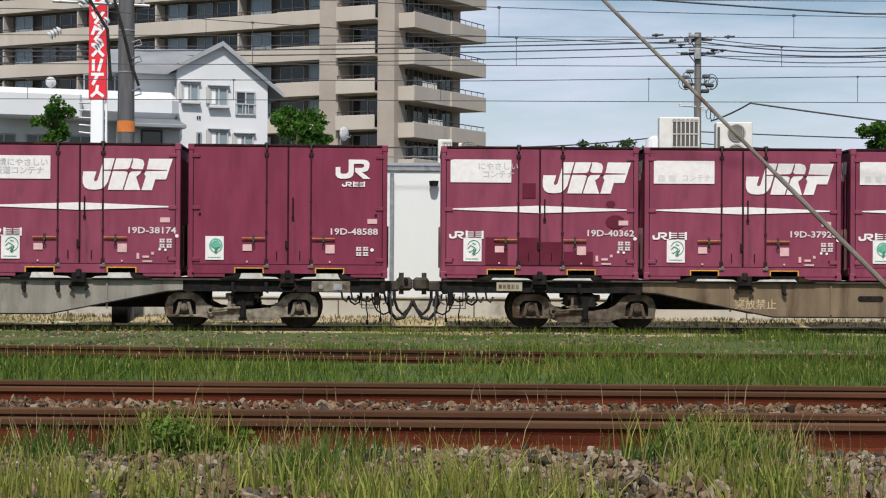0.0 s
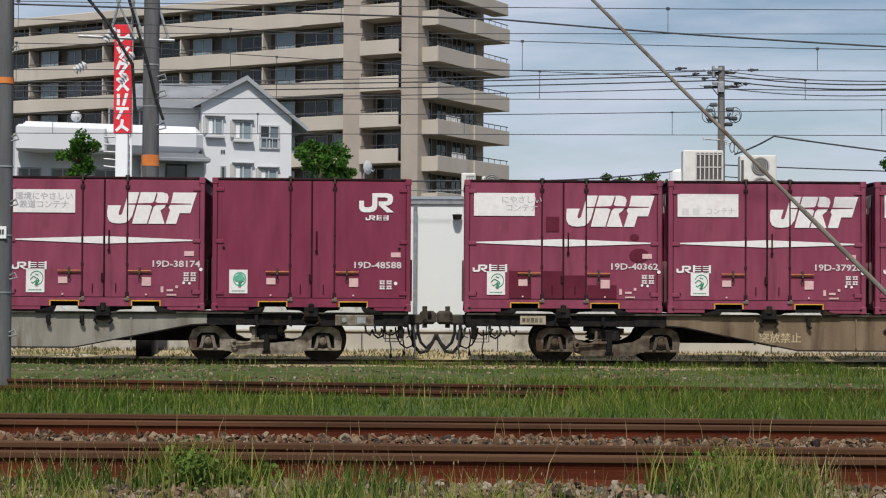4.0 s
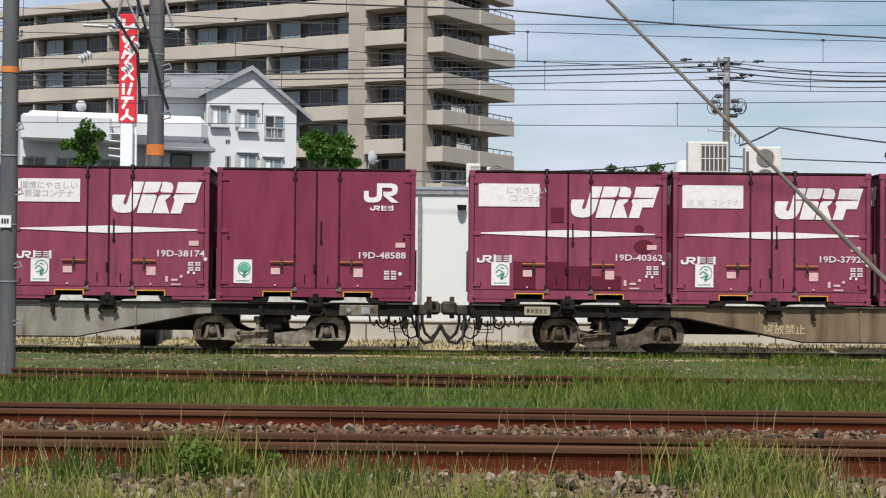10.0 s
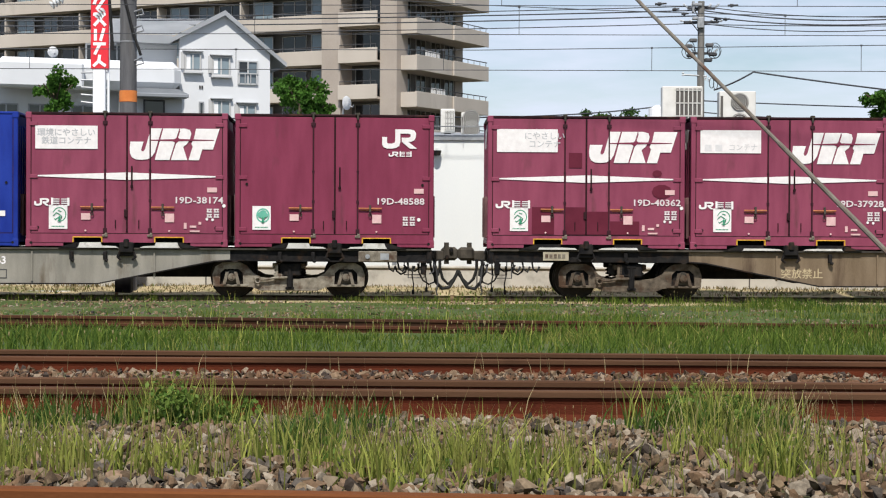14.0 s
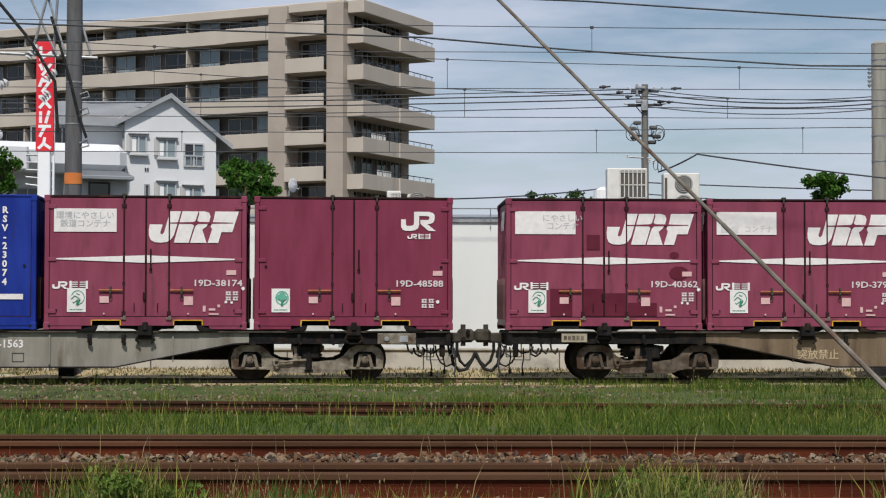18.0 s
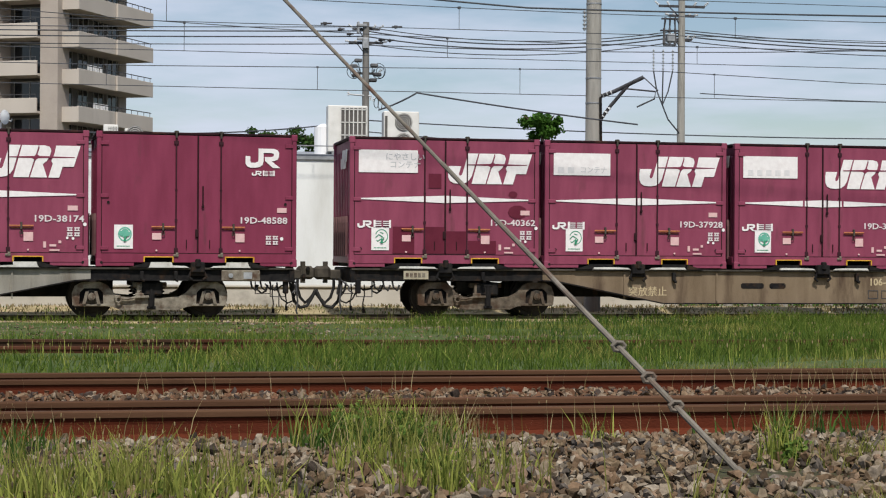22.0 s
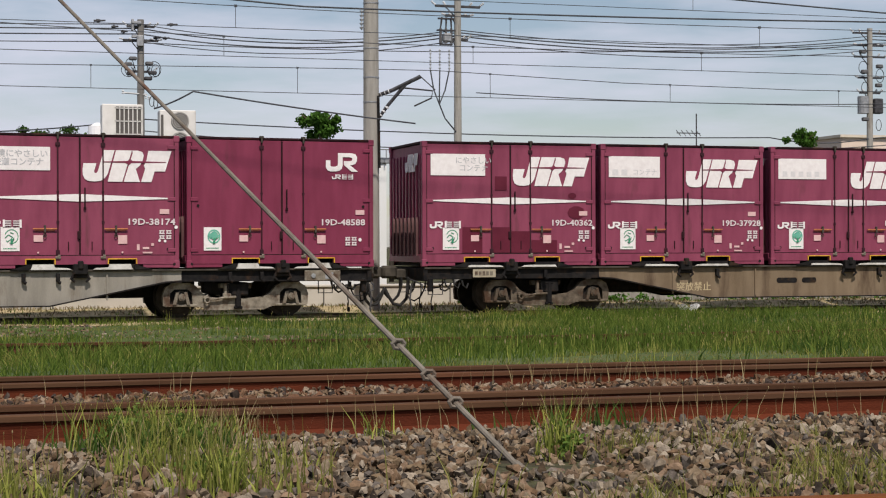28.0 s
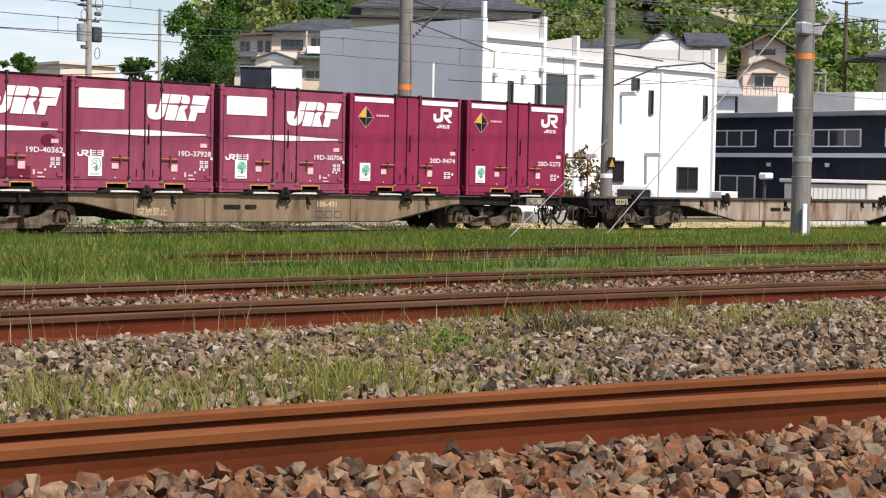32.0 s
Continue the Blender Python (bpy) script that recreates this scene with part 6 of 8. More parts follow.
def gable_front(h, x0, x1, d, z0, z1, rise, wall_mat, roof_mat, over=0.35, y=0.0):
    """A wall with a gable to the front, and its roof."""
    part("wall", block(x0, x1, y, y + d, z0, z1), wall_mat, h)
    bm = bmesh.new()
    prism(bm, [(x0, z1), (x1, z1), ((x0 + x1) / 2, z1 + rise)], y + 0.01, y + 0.2)
    part("gable_wall", bm, wall_mat, h)
    part("roof", gable(bmesh.new(), x0, x1, y - 0.05, y + d, z1, rise, over, 0.14, "y"), roof_mat, h)

def cream_house():
    """The two-storey house above the yard: a tall wing, a lower wing with a flat roof, and a small gabled porch roof between."""
    h = thing("house", "cream two-storey house with dark tiled hipped roofs", "house", pose(89.85, 113.25, 0, 0, 0, -38.4), "houses on the hillside")
    part("wall", block(-6.2, 2.6, 0.0, 8.0, 0, 11.3), CREAM, h)
    part("wall", block(-3.2, 7.6, 0.9, 8.0, 11.3, 13.5), PEACH, h)
    part("wall", block(-6.5, -3.2, 1.2, 8.0, 11.3, 13.05), CREAM, h)
    part("roof", hip(bmesh.new(), -3.2, 7.6, 0.9, 8.0, 13.62, 1.35, 0.7), ROOF_TILE, h)
    part("fascia", block(-3.8, 8.1, 0.3, 0.4, 13.48, 13.62), CREAM, h)
    bm = bmesh.new()
    prism(bm, [(-7.5, 12.9), (-2.9, 13.25), (-2.9, 13.42), (-7.5, 13.07)], 0.3, 8.3)
    part("roof", bm, ROOF_BROWN, h, "low brown sheet roof")
    for x0, x1 in ((-6.9, -4.4), (-1.0, 2.8)):
        bm = bmesh.new()
        prism(bm, [(-0.9, 11.15), (-0.9, 11.27), (1.25, 11.75), (1.25, 11.3)], x0, x1, "x")
        part("lower_roof", bm, ROOF_GREEN, h)
    part("porch_wall", block(-4.5, -1.3, -0.9, 0.0, 0, 11.0), CREAM, h)
    bm = bmesh.new()
    prism(bm, [(-4.5, 11.0), (-1.3, 11.0), (-2.9, 11.5)], -0.9, 0.0)
    part("gable_wall", bm, PLASTER, h)
    part("porch_roof", gable(bmesh.new(), -4.5, -1.3, -0.9, 1.2, 11.0, 0.55, 0.35, 0.14, "y"), ROOF_GREEN, h)
    for x in (-4.15, -3.5):
        window(h, pose(x, 1.19, 11.65), 0.55, 1.1, 1, ALU, GLASS_DK)
    window(h, pose(-5.4, 1.19, 11.75), 0.9, 0.9, 2, ALU, GLASS_DK)
    window(h, pose(-1.47, 0.89, 12.0), 1.8, 0.82, 4, STEEL_DK, GLASS)
    part("balcony", block(-0.25, 1.9, -0.1, 0.9, 11.6, 12.25, 0.03), PLASTER, h)
    part("post", block(-0.32, -0.2, -0.05, 0.1, 12.25, 13.5), CREAM, h)
    window(h, pose(0.6, 0.89, 12.25), 1.1, 0.8, 2, ALU, GLASS_DK)
    window(h, pose(0.45, -0.01, 9.5), 1.6, 0.75, 2, ALU, GLASS)
    window(h, pose(-5.3, -0.01, 9.9), 1.0, 0.8, 2, ALU, GLASS_DK)
    return h


cream_house()
for label, mat, x0, x1, z1 in (("dark navy clad garage box below the cream house", NAVY, -5.55, -3.15, 10.15), ("small white shed with a flat roof below the cream house", PLASTER, -3.05, -0.6, 10.25)):
    g = thing("shed", label, "shed", pose(89.85, 113.25, 0, 0, 0, -38.4))
    part("wall", block(x0, x1, -4.0, -1.4, 0, z1), mat, g)
    part("roof", block(x0 - 0.08, x1 + 0.08, -4.1, -1.3, z1, z1 + 0.1), ROOF_GREY, g)


h = thing("house", "narrow peach two-storey house with brown gabled roofs", "house", pose(122.94, 91.06, 9.17, 0, 0, -42.9), "houses on the hillside")
gable_front(h, -1.5, 1.7, 4.0, -9.6, 4.45, 0.85, PEACH, ROOF_BROWN, 0.8, 0.6)
gable_front(h, -2.07, 1.97, 3.0, -9.6, 2.4, 0.75, PEACH, ROOF_BROWN, 0.3)
part("awning", block(-1.3, 0.9, -0.5, -0.01, 1.85, 1.97), ROOF_BROWN, h)
part("balcony_floor", block(-2.3, 2.3, -0.9, -0.01, -0.10, 0.04), GREY_CLAD, h)
for k in range(13):
    part("baluster", block(-2.25 + 0.37 * k, -2.21 + 0.37 * k, -0.88, -0.84, 0.04, 0.72), ROOF_BROWN, h)
part("handrail", block(-2.3, 2.3, -0.9, -0.82, 0.72, 0.78), ROOF_BROWN, h)
window(h, pose(-0.05, 0.59, 3.62), 1.7, 0.45, 2, STEEL_DK, GLASS_DK)
window(h, pose(-0.25, -0.02, 0.72), 1.75, 1.05, 2, PLASTER, GLASS)
h = thing("house", "brown brick house with white fascia and tiled hip roof", "house", pose(128.22, 106.97, 15.37, 0, 0, -42.9), "houses on the hillside")
part("wall", block(-1.25, 1.4, 0, 3.2, -15.8, 1.45), BRICK_WALL, h)
part("fascia", block(-1.8, 1.85, -0.5, 3.6, 1.45, 2.0), PLASTER, h)
part("roof", hip(bmesh.new(), -1.6, 1.65, -0.3, 3.4, 2.01, 1.0, 0.45), ROOF_TILE, h)
h = thing("house", "house with white front gable and long black tiled wings", "house", pose(116.49, 97.26, 12.96, 0, 0, -42.9), "houses on the hillside")
gable_front(h, -2.45, 2.5, 5.0, -13.4, 0.05, 1.7, PLASTER, ROOF_TILE, 0.12)
for x0, x1, ze, rise in ((-7.4, -2.2, 0.05, 1.0), (2.3, 5.6, 0.55, 1.15)):
    part("wing_wall", block(x0, x1, 1.0, 5.0, -13.4, ze), CREAM, h)
    part("roof", gable(bmesh.new(), x0, x1, 0.6, 5.4, ze, rise, 0.3, 0.14, "x"), ROOF_TILE, h)
h = thing("house", "dark tiled eaves of a house at the hill's foot", "house", pose(103.99, 67.76, 10.76, 0, 0, -42.9), "houses on the hillside")
part("wall", block(1.2, 6.0, 0, 4, -11.1, -0.25), CREAM, h)
part("roof", hip(bmesh.new(), -0.2, 6.0, 0, 4, -0.25, 0.9, 0.8), ROOF_TILE, h)
hill_house(pose(93, 100, 13.0, 0, 0, -40), "long house with wide grey tiled roof", 15, 8, 1.0, 0.9, CREAM, ROOF_TILE, ((0, 0.1, 3.0, 1.0, 0.0),))
far_flat = thing("far_apartment", "distant salmon-coloured flat-roofed building", "building", pose(67.9, 112, 4.0))
part("wall", block(-2.3, 2.4, 0, 6, -6, 5.3), PEACH, far_flat)
part("roof", block(-2.5, 2.6, -0.2, 6.2, 5.3, 5.5), CREAM, far_flat)
for k in range(3):
    window(far_flat, pose(-1.4 + 1.4 * k, -0.02, 2.2), 0.9, 1.1, 2, ALU, GLASS_DK)
terrace = thing("retaining_wall", "grey and white retaining walls up the hillside", "wall", kind="structure")
for px, py, pz, x0, x1, z0, z1, mat in ((97.91, 73.2, 6.49, -1.4, 1.35, -6.8, 1.1, TERRACE_GREY), (97.91, 73.2, 6.49, 1.36, 2.4, -6.8, 1.3, PLASTER), (102.24, 69.18, 6.65, -2.5, 0.79, -6.95, 1.3, TERRACE_GREY), (102.24, 69.18, 6.65, 0.80, 3.6, -6.95, 1.35, PLASTER),
                                        (124.58, 110.38, 15.73, -3.4, 2.6, -16, 0.45, CONCRETE), (140.13, 109.73, 18.38, -2.0, 1.9, -18.8, 1.0, CREAM)):
    wl_ = part("wall", block(x0, x1, 0, 0.4, z0, z1, 0.02), mat, terrace, at=pose(px, py, pz, 0, 0, -42.9))
h = thing("carport", "light steel carport frame on the terrace", "carport", pose(102.24, 69.18, 7.95, 0, 0, -42.9))
part("roof", block(-2.7, -1.0, 0.6, 3.0, 1.32, 1.42), GALV, h)
for x in (-2.6, -1.1):
    for y in (0.7, 2.9):
        part("post", block(x - 0.05, x + 0.05, y - 0.05, y + 0.05, -8.2, 1.32), GALV, h)
small = thing("house", "small white flat-fronted house beside the workshop", "house", pose(76.5, 62, 0, 0, 0, -45), "houses on the hillside")
part("wall", block(-2.6, 2.6, 0, 4, 0, 6.5), PLASTER, small)
part("roof", gable(bmesh.new(), -2.6, 2.6, 0, 4, 6.5, 0.8, 0.4, 0.12, "x"), ROOF_GREY, small)
window(small, pose(-0.6, -0.02, 4.9), 1.0, 1.3, 2, ALU, GLASS)

# ---- the hillside ----
def skyline(q):
    """How steeply the wooded hill may rise, by the bearing."""
    return 0.3 if q < 1.35 else max(0.12, 0.3 - 6.0 * (q - 1.35)) if q < 1.38 else max(0.085, 0.12 - 0.22 * (q - 1.38))


def hill_z(x, y):
    d = math.hypot((x - 150) / 105, (y - 155) / 80)
    e = math.hypot((x - 84) / 34, (y - 125) / 30)
    a = 31 * max(0.0, 1 - d * d) ** 1.2 + 7 * max(0.0, 1 - e * e)
    q = x / y
    k = min(1.0, max(0.0, (q - 0.64) / 0.14))
    k *= 1 - 0.8 * min(1.0, max(0.0, (q - 1.55) / 0.5))
    a *= k * k * (3 - 2 * k)
    z = -0.6 + a + 1.4 * noise.noise((x * 0.03, y * 0.03, 1.0)) * min(1.0, a / 4)
    far = math.hypot(x, y)
    shelf = min(1.0, max(0.0, min((q - 0.62) / 0.06, (0.98 - q) / 0.08))) * min(1.0, max(0.0, (166 - far) / 12))
    z -= shelf * max(0.0, z - 0.9 - 0.044 * far)  # the terrace on which the cream house stands
    return min(z, 0.8 + far * (skyline(q) - 0.016))


hx, hy = steps(44, 270, 5), steps(84, 285, 5)
v = [(x, y, hill_z(x, y)) for y in hy for x in hx]
n = len(hx)
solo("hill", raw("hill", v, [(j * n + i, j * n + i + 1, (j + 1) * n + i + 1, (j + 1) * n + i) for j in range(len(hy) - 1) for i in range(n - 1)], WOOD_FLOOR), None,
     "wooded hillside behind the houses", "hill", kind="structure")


# ---- poles and wires ----
def bands(parent, z, r, h, mat, name="band"):
    return part(name, rod(bmesh.new(), (0, 0, z), (0, 0, z + h), r, None, 20), mat, parent)


def pole(x, y, z0, z1, r0, r1, mat, label, extras=()):
    p = thing("utility_pole", label, "pole", pose(x, y, z0), "poles")
    part("shaft", rod(bmesh.new(), (0, 0, 0), (0, 0, z1 - z0), r0, r1, 24), mat, p)
    for z, h, m in extras:
        bands(p, z - z0, r0 + (r1 - r0) * (z - z0) / (z1 - z0) + 0.008, h, m)
    return p


def insulator(parent, a, b, r=0.05, n=4):
    """A string of ceramic sheds from a to b."""
    bm = bmesh.new()
    a, b = Vector(a), Vector(b)
    rod(bm, a, b, r * 0.35)
    for k in range(n):
        c = a + (b - a) * ((k + 0.5) / n)
        d = (b - a).normalized() * 0.02
        rod(bm, c - d, c + d, r, r * 0.6, 12)
    return part("insulator", bm, CERAMIC, parent)


def cantilever(parent, z, side=1):
    """The bracket that holds the overhead line beside a mast."""
    part("bracket", pipe(bmesh.new(), [(0.10 * side, 0, z), (0.42 * side, -0.2, z + 0.12), (1.0 * side, -0.5, z + 0.42)], 0.045, 8), STEEL_DK, parent)
    part("brace", pipe(bmesh.new(), [(0.12 * side, 0, z - 0.55), (0.35 * side, -0.15, z - 0.2), (0.72 * side, -0.35, z + 0.28)], 0.04, 8), STEEL_DK, parent)
    part("steady_arm", pipe(bmesh.new(), [(0.62 * side, -0.3, z + 0.18), (1.25 * side, -0.6, z + 0.10), (1.22 * side, -0.6, z - 0.06), (0.85 * side, -0.5, z - 0.24)], 0.02, 6), STEEL_DK, parent)
    part("registration", pipe(bmesh.new(), [(1.0 * side, -0.5, z + 0.42), (1.3 * side, -0.62, z + 0.12)], 0.014, 6), STEEL_DK, parent)
    insulator(parent, (0.12 * side, 0, z), (0.42 * side, -0.2, z + 0.12), 0.055)
    insulator(parent, (0.13 * side, 0, z - 0.53), (0.36 * side, -0.16, z - 0.2), 0.055)


p = pole(-6.08, 21.0, 0.02, 12.6, 0.110, 0.078, POLE_GREY, "grey steel pole with orange band and number plates", ((3.88, 0.075, BAND), (2.0, 0.02, GALV), (2.85, 0.02, GALV), (1.3, 0.02, GALV)))
part("plate", block(-0.07, 0.07, -0.125, -0.11, 1.95, 2.10), PLASTER, p)
part("plate_marks", (lambda s: (bars(s, -0.05, 2.0, 0.05, 2.06, 3, -0.126), s)[1])(bmesh.new()), STEEL_DK, p)
for z in (0.8, 1.5, 2.4, 3.2, 4.3):
    part("strap", pipe(bmesh.new(), [(0.1, -0.05, z), (0.17, -0.08, z + 0.03), (0.2, -0.08, z - 0.03), (0.1, -0.06, z - 0.05)], 0.012), GALV, p)

mast = pole(-7.52, 37.0, -0.3, 9.5, 0.20, 0.16, POLE_GREY, "grey catenary mast with orange band and lattice beam", ((4.02, 0.24, BAND), (6.2, 0.03, GALV), (5.3, 0.03, GALV)))
for dx, dy in ((-0.9, -0.1), (-0.45, 0.0), (0.35, 0.05)):
    bm = bmesh.new()
    rod(bm, (dx, dy, 7.1), (dx * 0.2 - 0.25, dy, 8.9), 0.03)
    rod(bm, (dx - 0.3, dy, 8.9), (dx * 0.4, dy, 7.1), 0.025)
    part("lattice_bar", bm, GALV, mast)
part("beam_chord", rod(bmesh.new(), (-1.6, 0, 7.15), (0.5, 0, 7.05), 0.035), GALV, mast)
part("beam_chord", rod(bmesh.new(), (-1.6, 0, 8.9), (0.6, 0, 8.9), 0.035), GALV, mast)
part("feeder_cable", pipe(bmesh.new(), [(-1.9, -0.3, 8.6), (-0.9, -0.3, 7.4), (-0.35, -0.3, 6.5), (-0.28, -0.28, 5.4)], 0.035, 8), RUBBER, mast)
part("feeder_cable", pipe(bmesh.new(), [(-0.45, -0.25, 7.9), (-0.05, -0.25, 6.6), (0.15, -0.25, 5.8), (0.32, -0.25, 5.3)], 0.03, 8), RUBBER, mast)
for a, b in (((-1.6, -0.3, 6.35), (-1.35, -0.3, 6.5)), ((-0.55, -0.2, 6.55), (-0.35, -0.2, 6.75)), ((-0.95, -0.2, 7.0), (-0.75, -0.2, 7.3)), ((-0.65, -0.2, 6.1), (-0.5, -0.2, 6.3))):
    insulator(mast, a, b, 0.10, 4)
for z in (5.9, 6.25, 5.2):
    part("clamp", pipe(bmesh.new(), [(0.15, -0.1, z), (0.32, -0.15, z + 0.05), (0.36, -0.15, z - 0.06), (0.2, -0.15, z - 0.1)], 0.02), GALV, mast)

mast_b = pole(9.87, 37.0, -0.3, 7.12, 0.185, 0.165, POLE_C, "pale concrete catenary mast with a bracket arm", ((6.75, 0.03, GALV), (4.55, 0.03, GALV), (5.1, 0.03, GALV), (5.75, 0.02, GALV)))
cantilever(mast_b, 5.0, 1)
# black pipe added in place of a dark upright stain on the mast
part("cable", pipe(bmesh.new(), [(0.12, -0.17, 5.0), (0.14, -0.18, 3.4)], 0.03), BLACK, mast_b)
insulator(mast_b, (-0.24, -0.1, 6.9), (-0.24, -0.1, 6.45), 0.05, 5)
part("cap", rod(bmesh.new(), (0, 0, 7.4), (0, 0, 7.46), 0.17, 0.11, 24), POLE_C, mast_b)

mast_e = pole(39.95, 45.0, -0.3, 11.0, 0.27, 0.22, POLE_MID, "grey steel mast beside the white building", ((4.45, 0.18, BAND),))
for a, b, r in (((0.2, 0.0, 6.5), (1.75, -0.4, 8.05), 0.05), ((0.2, 0.0, 7.15), (1.0, -0.2, 7.35), 0.045), ((0.2, 0.0, 7.9), (1.3, -0.3, 7.65), 0.03)):
    part("bracket_arm", rod(bmesh.new(), a, b, r), STEEL_DK, mast_e)
insulator(mast_e, (0.2, 0.0, 6.5), (0.65, -0.12, 6.95), 0.08)
mast_f = pole(40.45, 36.0, -0.3, 9.5, 0.20, 0.155, POLE_MID, "weathered concrete mast with a yellow warning plate", ((1.5, 0.14, PLASTER), (6.3, 0.03, GALV), (5.2, 0.03, GALV), (5.6, 0.03, GALV)))
part("warning_plate", block(-0.17, 0.17, -0.22, -0.20, 2.10, 2.45, 0.01), BLACK, mast_f)
bm = bmesh.new()
prism(bm, [(-0.12, 2.15), (0.12, 2.15), (0.0, 2.39)], -0.235, -0.222)
part("warning_triangle", bm, YELLOW, mast_f)
part("stay_arm", pipe(bmesh.new(), [(0.15, -0.1, 4.7), (1.8, -0.5, 5.35), (3.4, -1.0, 5.55), (4.0, -1.0, 5.40)], 0.03), STEEL_DK, mast_f)
part("stay_arm", pipe(bmesh.new(), [(0.15, -0.1, 5.7), (2.0, -0.5, 5.55)], 0.022), STEEL_DK, mast_f)
mast_g = pole(38.1, 27.0, -0.05, 8.2, 0.26, 0.235, POLE_MID, "stout grey concrete mast with orange band", ((4.7, 0.16, BAND), (3.4, 0.03, GALV), (2.7, 0.03, GALV), (2.0, 0.16, GALV), (1.6, 0.03, GALV)))
part("marker_board", block(-0.30, -0.14, -0.30, -0.26, 0.1, 0.95), PLASTER, mast_g)
part("stay_arm", pipe(bmesh.new(), [(0.2, -0.1, 5.2), (0.9, -0.3, 6.1)], 0.045), POLE_C, mast_g)
part("bracket", box(bmesh.new(), (0, -0.1, 5.55), (0.9, 0.3, 0.35), 0, 0.05), GALV, mast_g)


def crossarm_pole(x, y, z1, r, label, gear, mat=POLE_C):
    p = pole(x, y, -0.2, z1, r, r * 0.75, mat, label)
    for k, (z, w) in enumerate(gear):
        z -= -0.2
        part("crossarm", box(bmesh.new(), (0, 0, z), (w, 0.10, 0.10), 0), STEEL_DK, p)
        for s in (-1, -0.55, 0.55, 1):
            insulator(p, (s * w / 2, 0, z + 0.04), (s * w / 2 + s * 0.18, 0, z + 0.20 - 0.12 * (k % 2)), 0.06, 3)
        part("arm_stay", pipe(bmesh.new(), [(-w * 0.3, -0.05, z), (0, -0.05, z - 0.55)], 0.025), STEEL_DK, p)
    return p


pa = crossarm_pole(9.70, 75, 11.2, 0.19, "concrete power pole with crossarms and wiring", ((10.9, 1.2), (10.3, 1.5), (8.95, 1.1)), POLE_MID)
for c, d in (((-0.36, -0.1, 11.15), (0.10, 0.2, 0.5)), ((-0.15, -0.1, 10.65), (0.5, 0.2, 0.12)), ((-0.2, -0.12, 11.25), (0.42, 0.2, 0.12)), ((-0.05, -0.2, 10.45), (0.28, 0.2, 0.45))):
    part("top_bracket", box(bmesh.new(), c, d, 0, 0.02), GALV, pa)
for dx, z, ln in ((0.55, 10.62, 0.3), (0.95, 10.62, 0.3), (-1.25, 11.05, 0.3), (-2.0, 11.28, 0.5), (1.15, 11.22, 0.45), (-0.85, 10.85, 0.3)):
    bm = rod(bmesh.new(), (dx, 0, z), (dx + ln, 0, z + 0.03), 0.05, 0.035, 8)
    rod(bm, (dx + ln * 0.25, 0, z), (dx + ln * 0.55, 0, z + 0.02), 0.085, 0.06, 8)
    part("wire_clamp", bm, STEEL_DK, pa)
for dx, z in ((-0.55, 9.45), (-0.45, 9.05), (0.35, 9.5), (0.5, 9.1), (-0.35, 9.7), (0.3, 8.85)):
    part("junction", box(bmesh.new(), (dx, -0.12, z), (0.34, 0.22, 0.16), 12 * dx, 0.04), POLE_GREY if z > 9.3 else STEEL_DK, pa)
for dx, z, ra, rb in ((-0.55, 9.2, 0.30, 0.30), (0.55, 9.25, 0.30, 0.34), (-0.5, 9.3, 0.2, 0.38), (0.62, 9.2, 0.18, 0.26), (0.45, 7.85, 0.10, 0.22), (0.62, 7.8, 0.09, 0.22)):
    bm = bmesh.new()
    n = 14
    pipe(bm, [(dx + ra * math.cos(6.2832 * k / n), -0.16, z + rb * math.sin(6.2832 * k / n)) for k in range(n + 1)], 0.016, 5)
    part("cable_loop", bm, RUBBER, pa)
part("low_arm", rod(bmesh.new(), (-0.8, -0.1, 8.22), (0.25, -0.1, 8.15), 0.035), GALV, pa)
for dx, z in ((-0.78, 8.24), (0.2, 8.05), (0.34, 8.0)):
    insulator(pa, (dx, -0.1, z - 0.08), (dx, -0.1, z + 0.1), 0.07, 2)
pc = crossarm_pole(22.5, 70, 11.9, 0.19, "concrete power pole with switch gear and cable drop", ((11.6, 2.0), (11.2, 1.1), (10.2, 0.9)))
for z, w in ((10.15, 0.55), (10.75, 0.8), (11.25, 0.7)):
    part("switch_bar", box(bmesh.new(), (-0.55, -0.1, z), (w, 0.16, 0.06)), STEEL_DK, pc)
for k in range(3):
    part("fuse", rod(bmesh.new(), (-0.8 + 0.24 * k, -0.12, 10.2), (-0.8 + 0.24 * k, -0.12, 10.85), 0.07, 0.05, 8), POLE_GREY, pc)
    part("fuse_cap", rod(bmesh.new(), (-0.8 + 0.24 * k, -0.12, 10.85), (-0.74 + 0.2 * k, -0.12, 11.3), 0.03, 0.05, 8), STEEL_DK, pc)
part("switch_box", box(bmesh.new(), (-0.5, -0.05, 10.45), (0.35, 0.3, 0.35), 0, 0.04), GALV, pc)
for k in range(3):
    insulator(pc, (-1.25 + 0.42 * k, -0.1, 9.95), (-1.25 + 0.42 * k, -0.1, 9.05), 0.06, 6)
    part("drop_cable", pipe(bmesh.new(), [(-1.25 + 0.42 * k, -0.1, 9.05), (-1.1 + 0.25 * k, -0.1, 8.2), (-0.85, -0.1, 7.6), (-0.6, -0.1, 7.0), (0.1, -0.1, 6.2)], 0.03), WIRE, pc)
pd = crossarm_pole(48.55, 80, 12.8, 0.19, "power pole with transformer and stacked crossarms", ((12.55, 2.0), (11.9, 1.6), (11.3, 1.8), (10.2, 1.4), (9.4, 1.2)))
part("transformer", rod(bmesh.new(), (-0.45, -0.1, 8.5), (-0.45, -0.1, 9.4), 0.30, None, 14), GALV, pd)
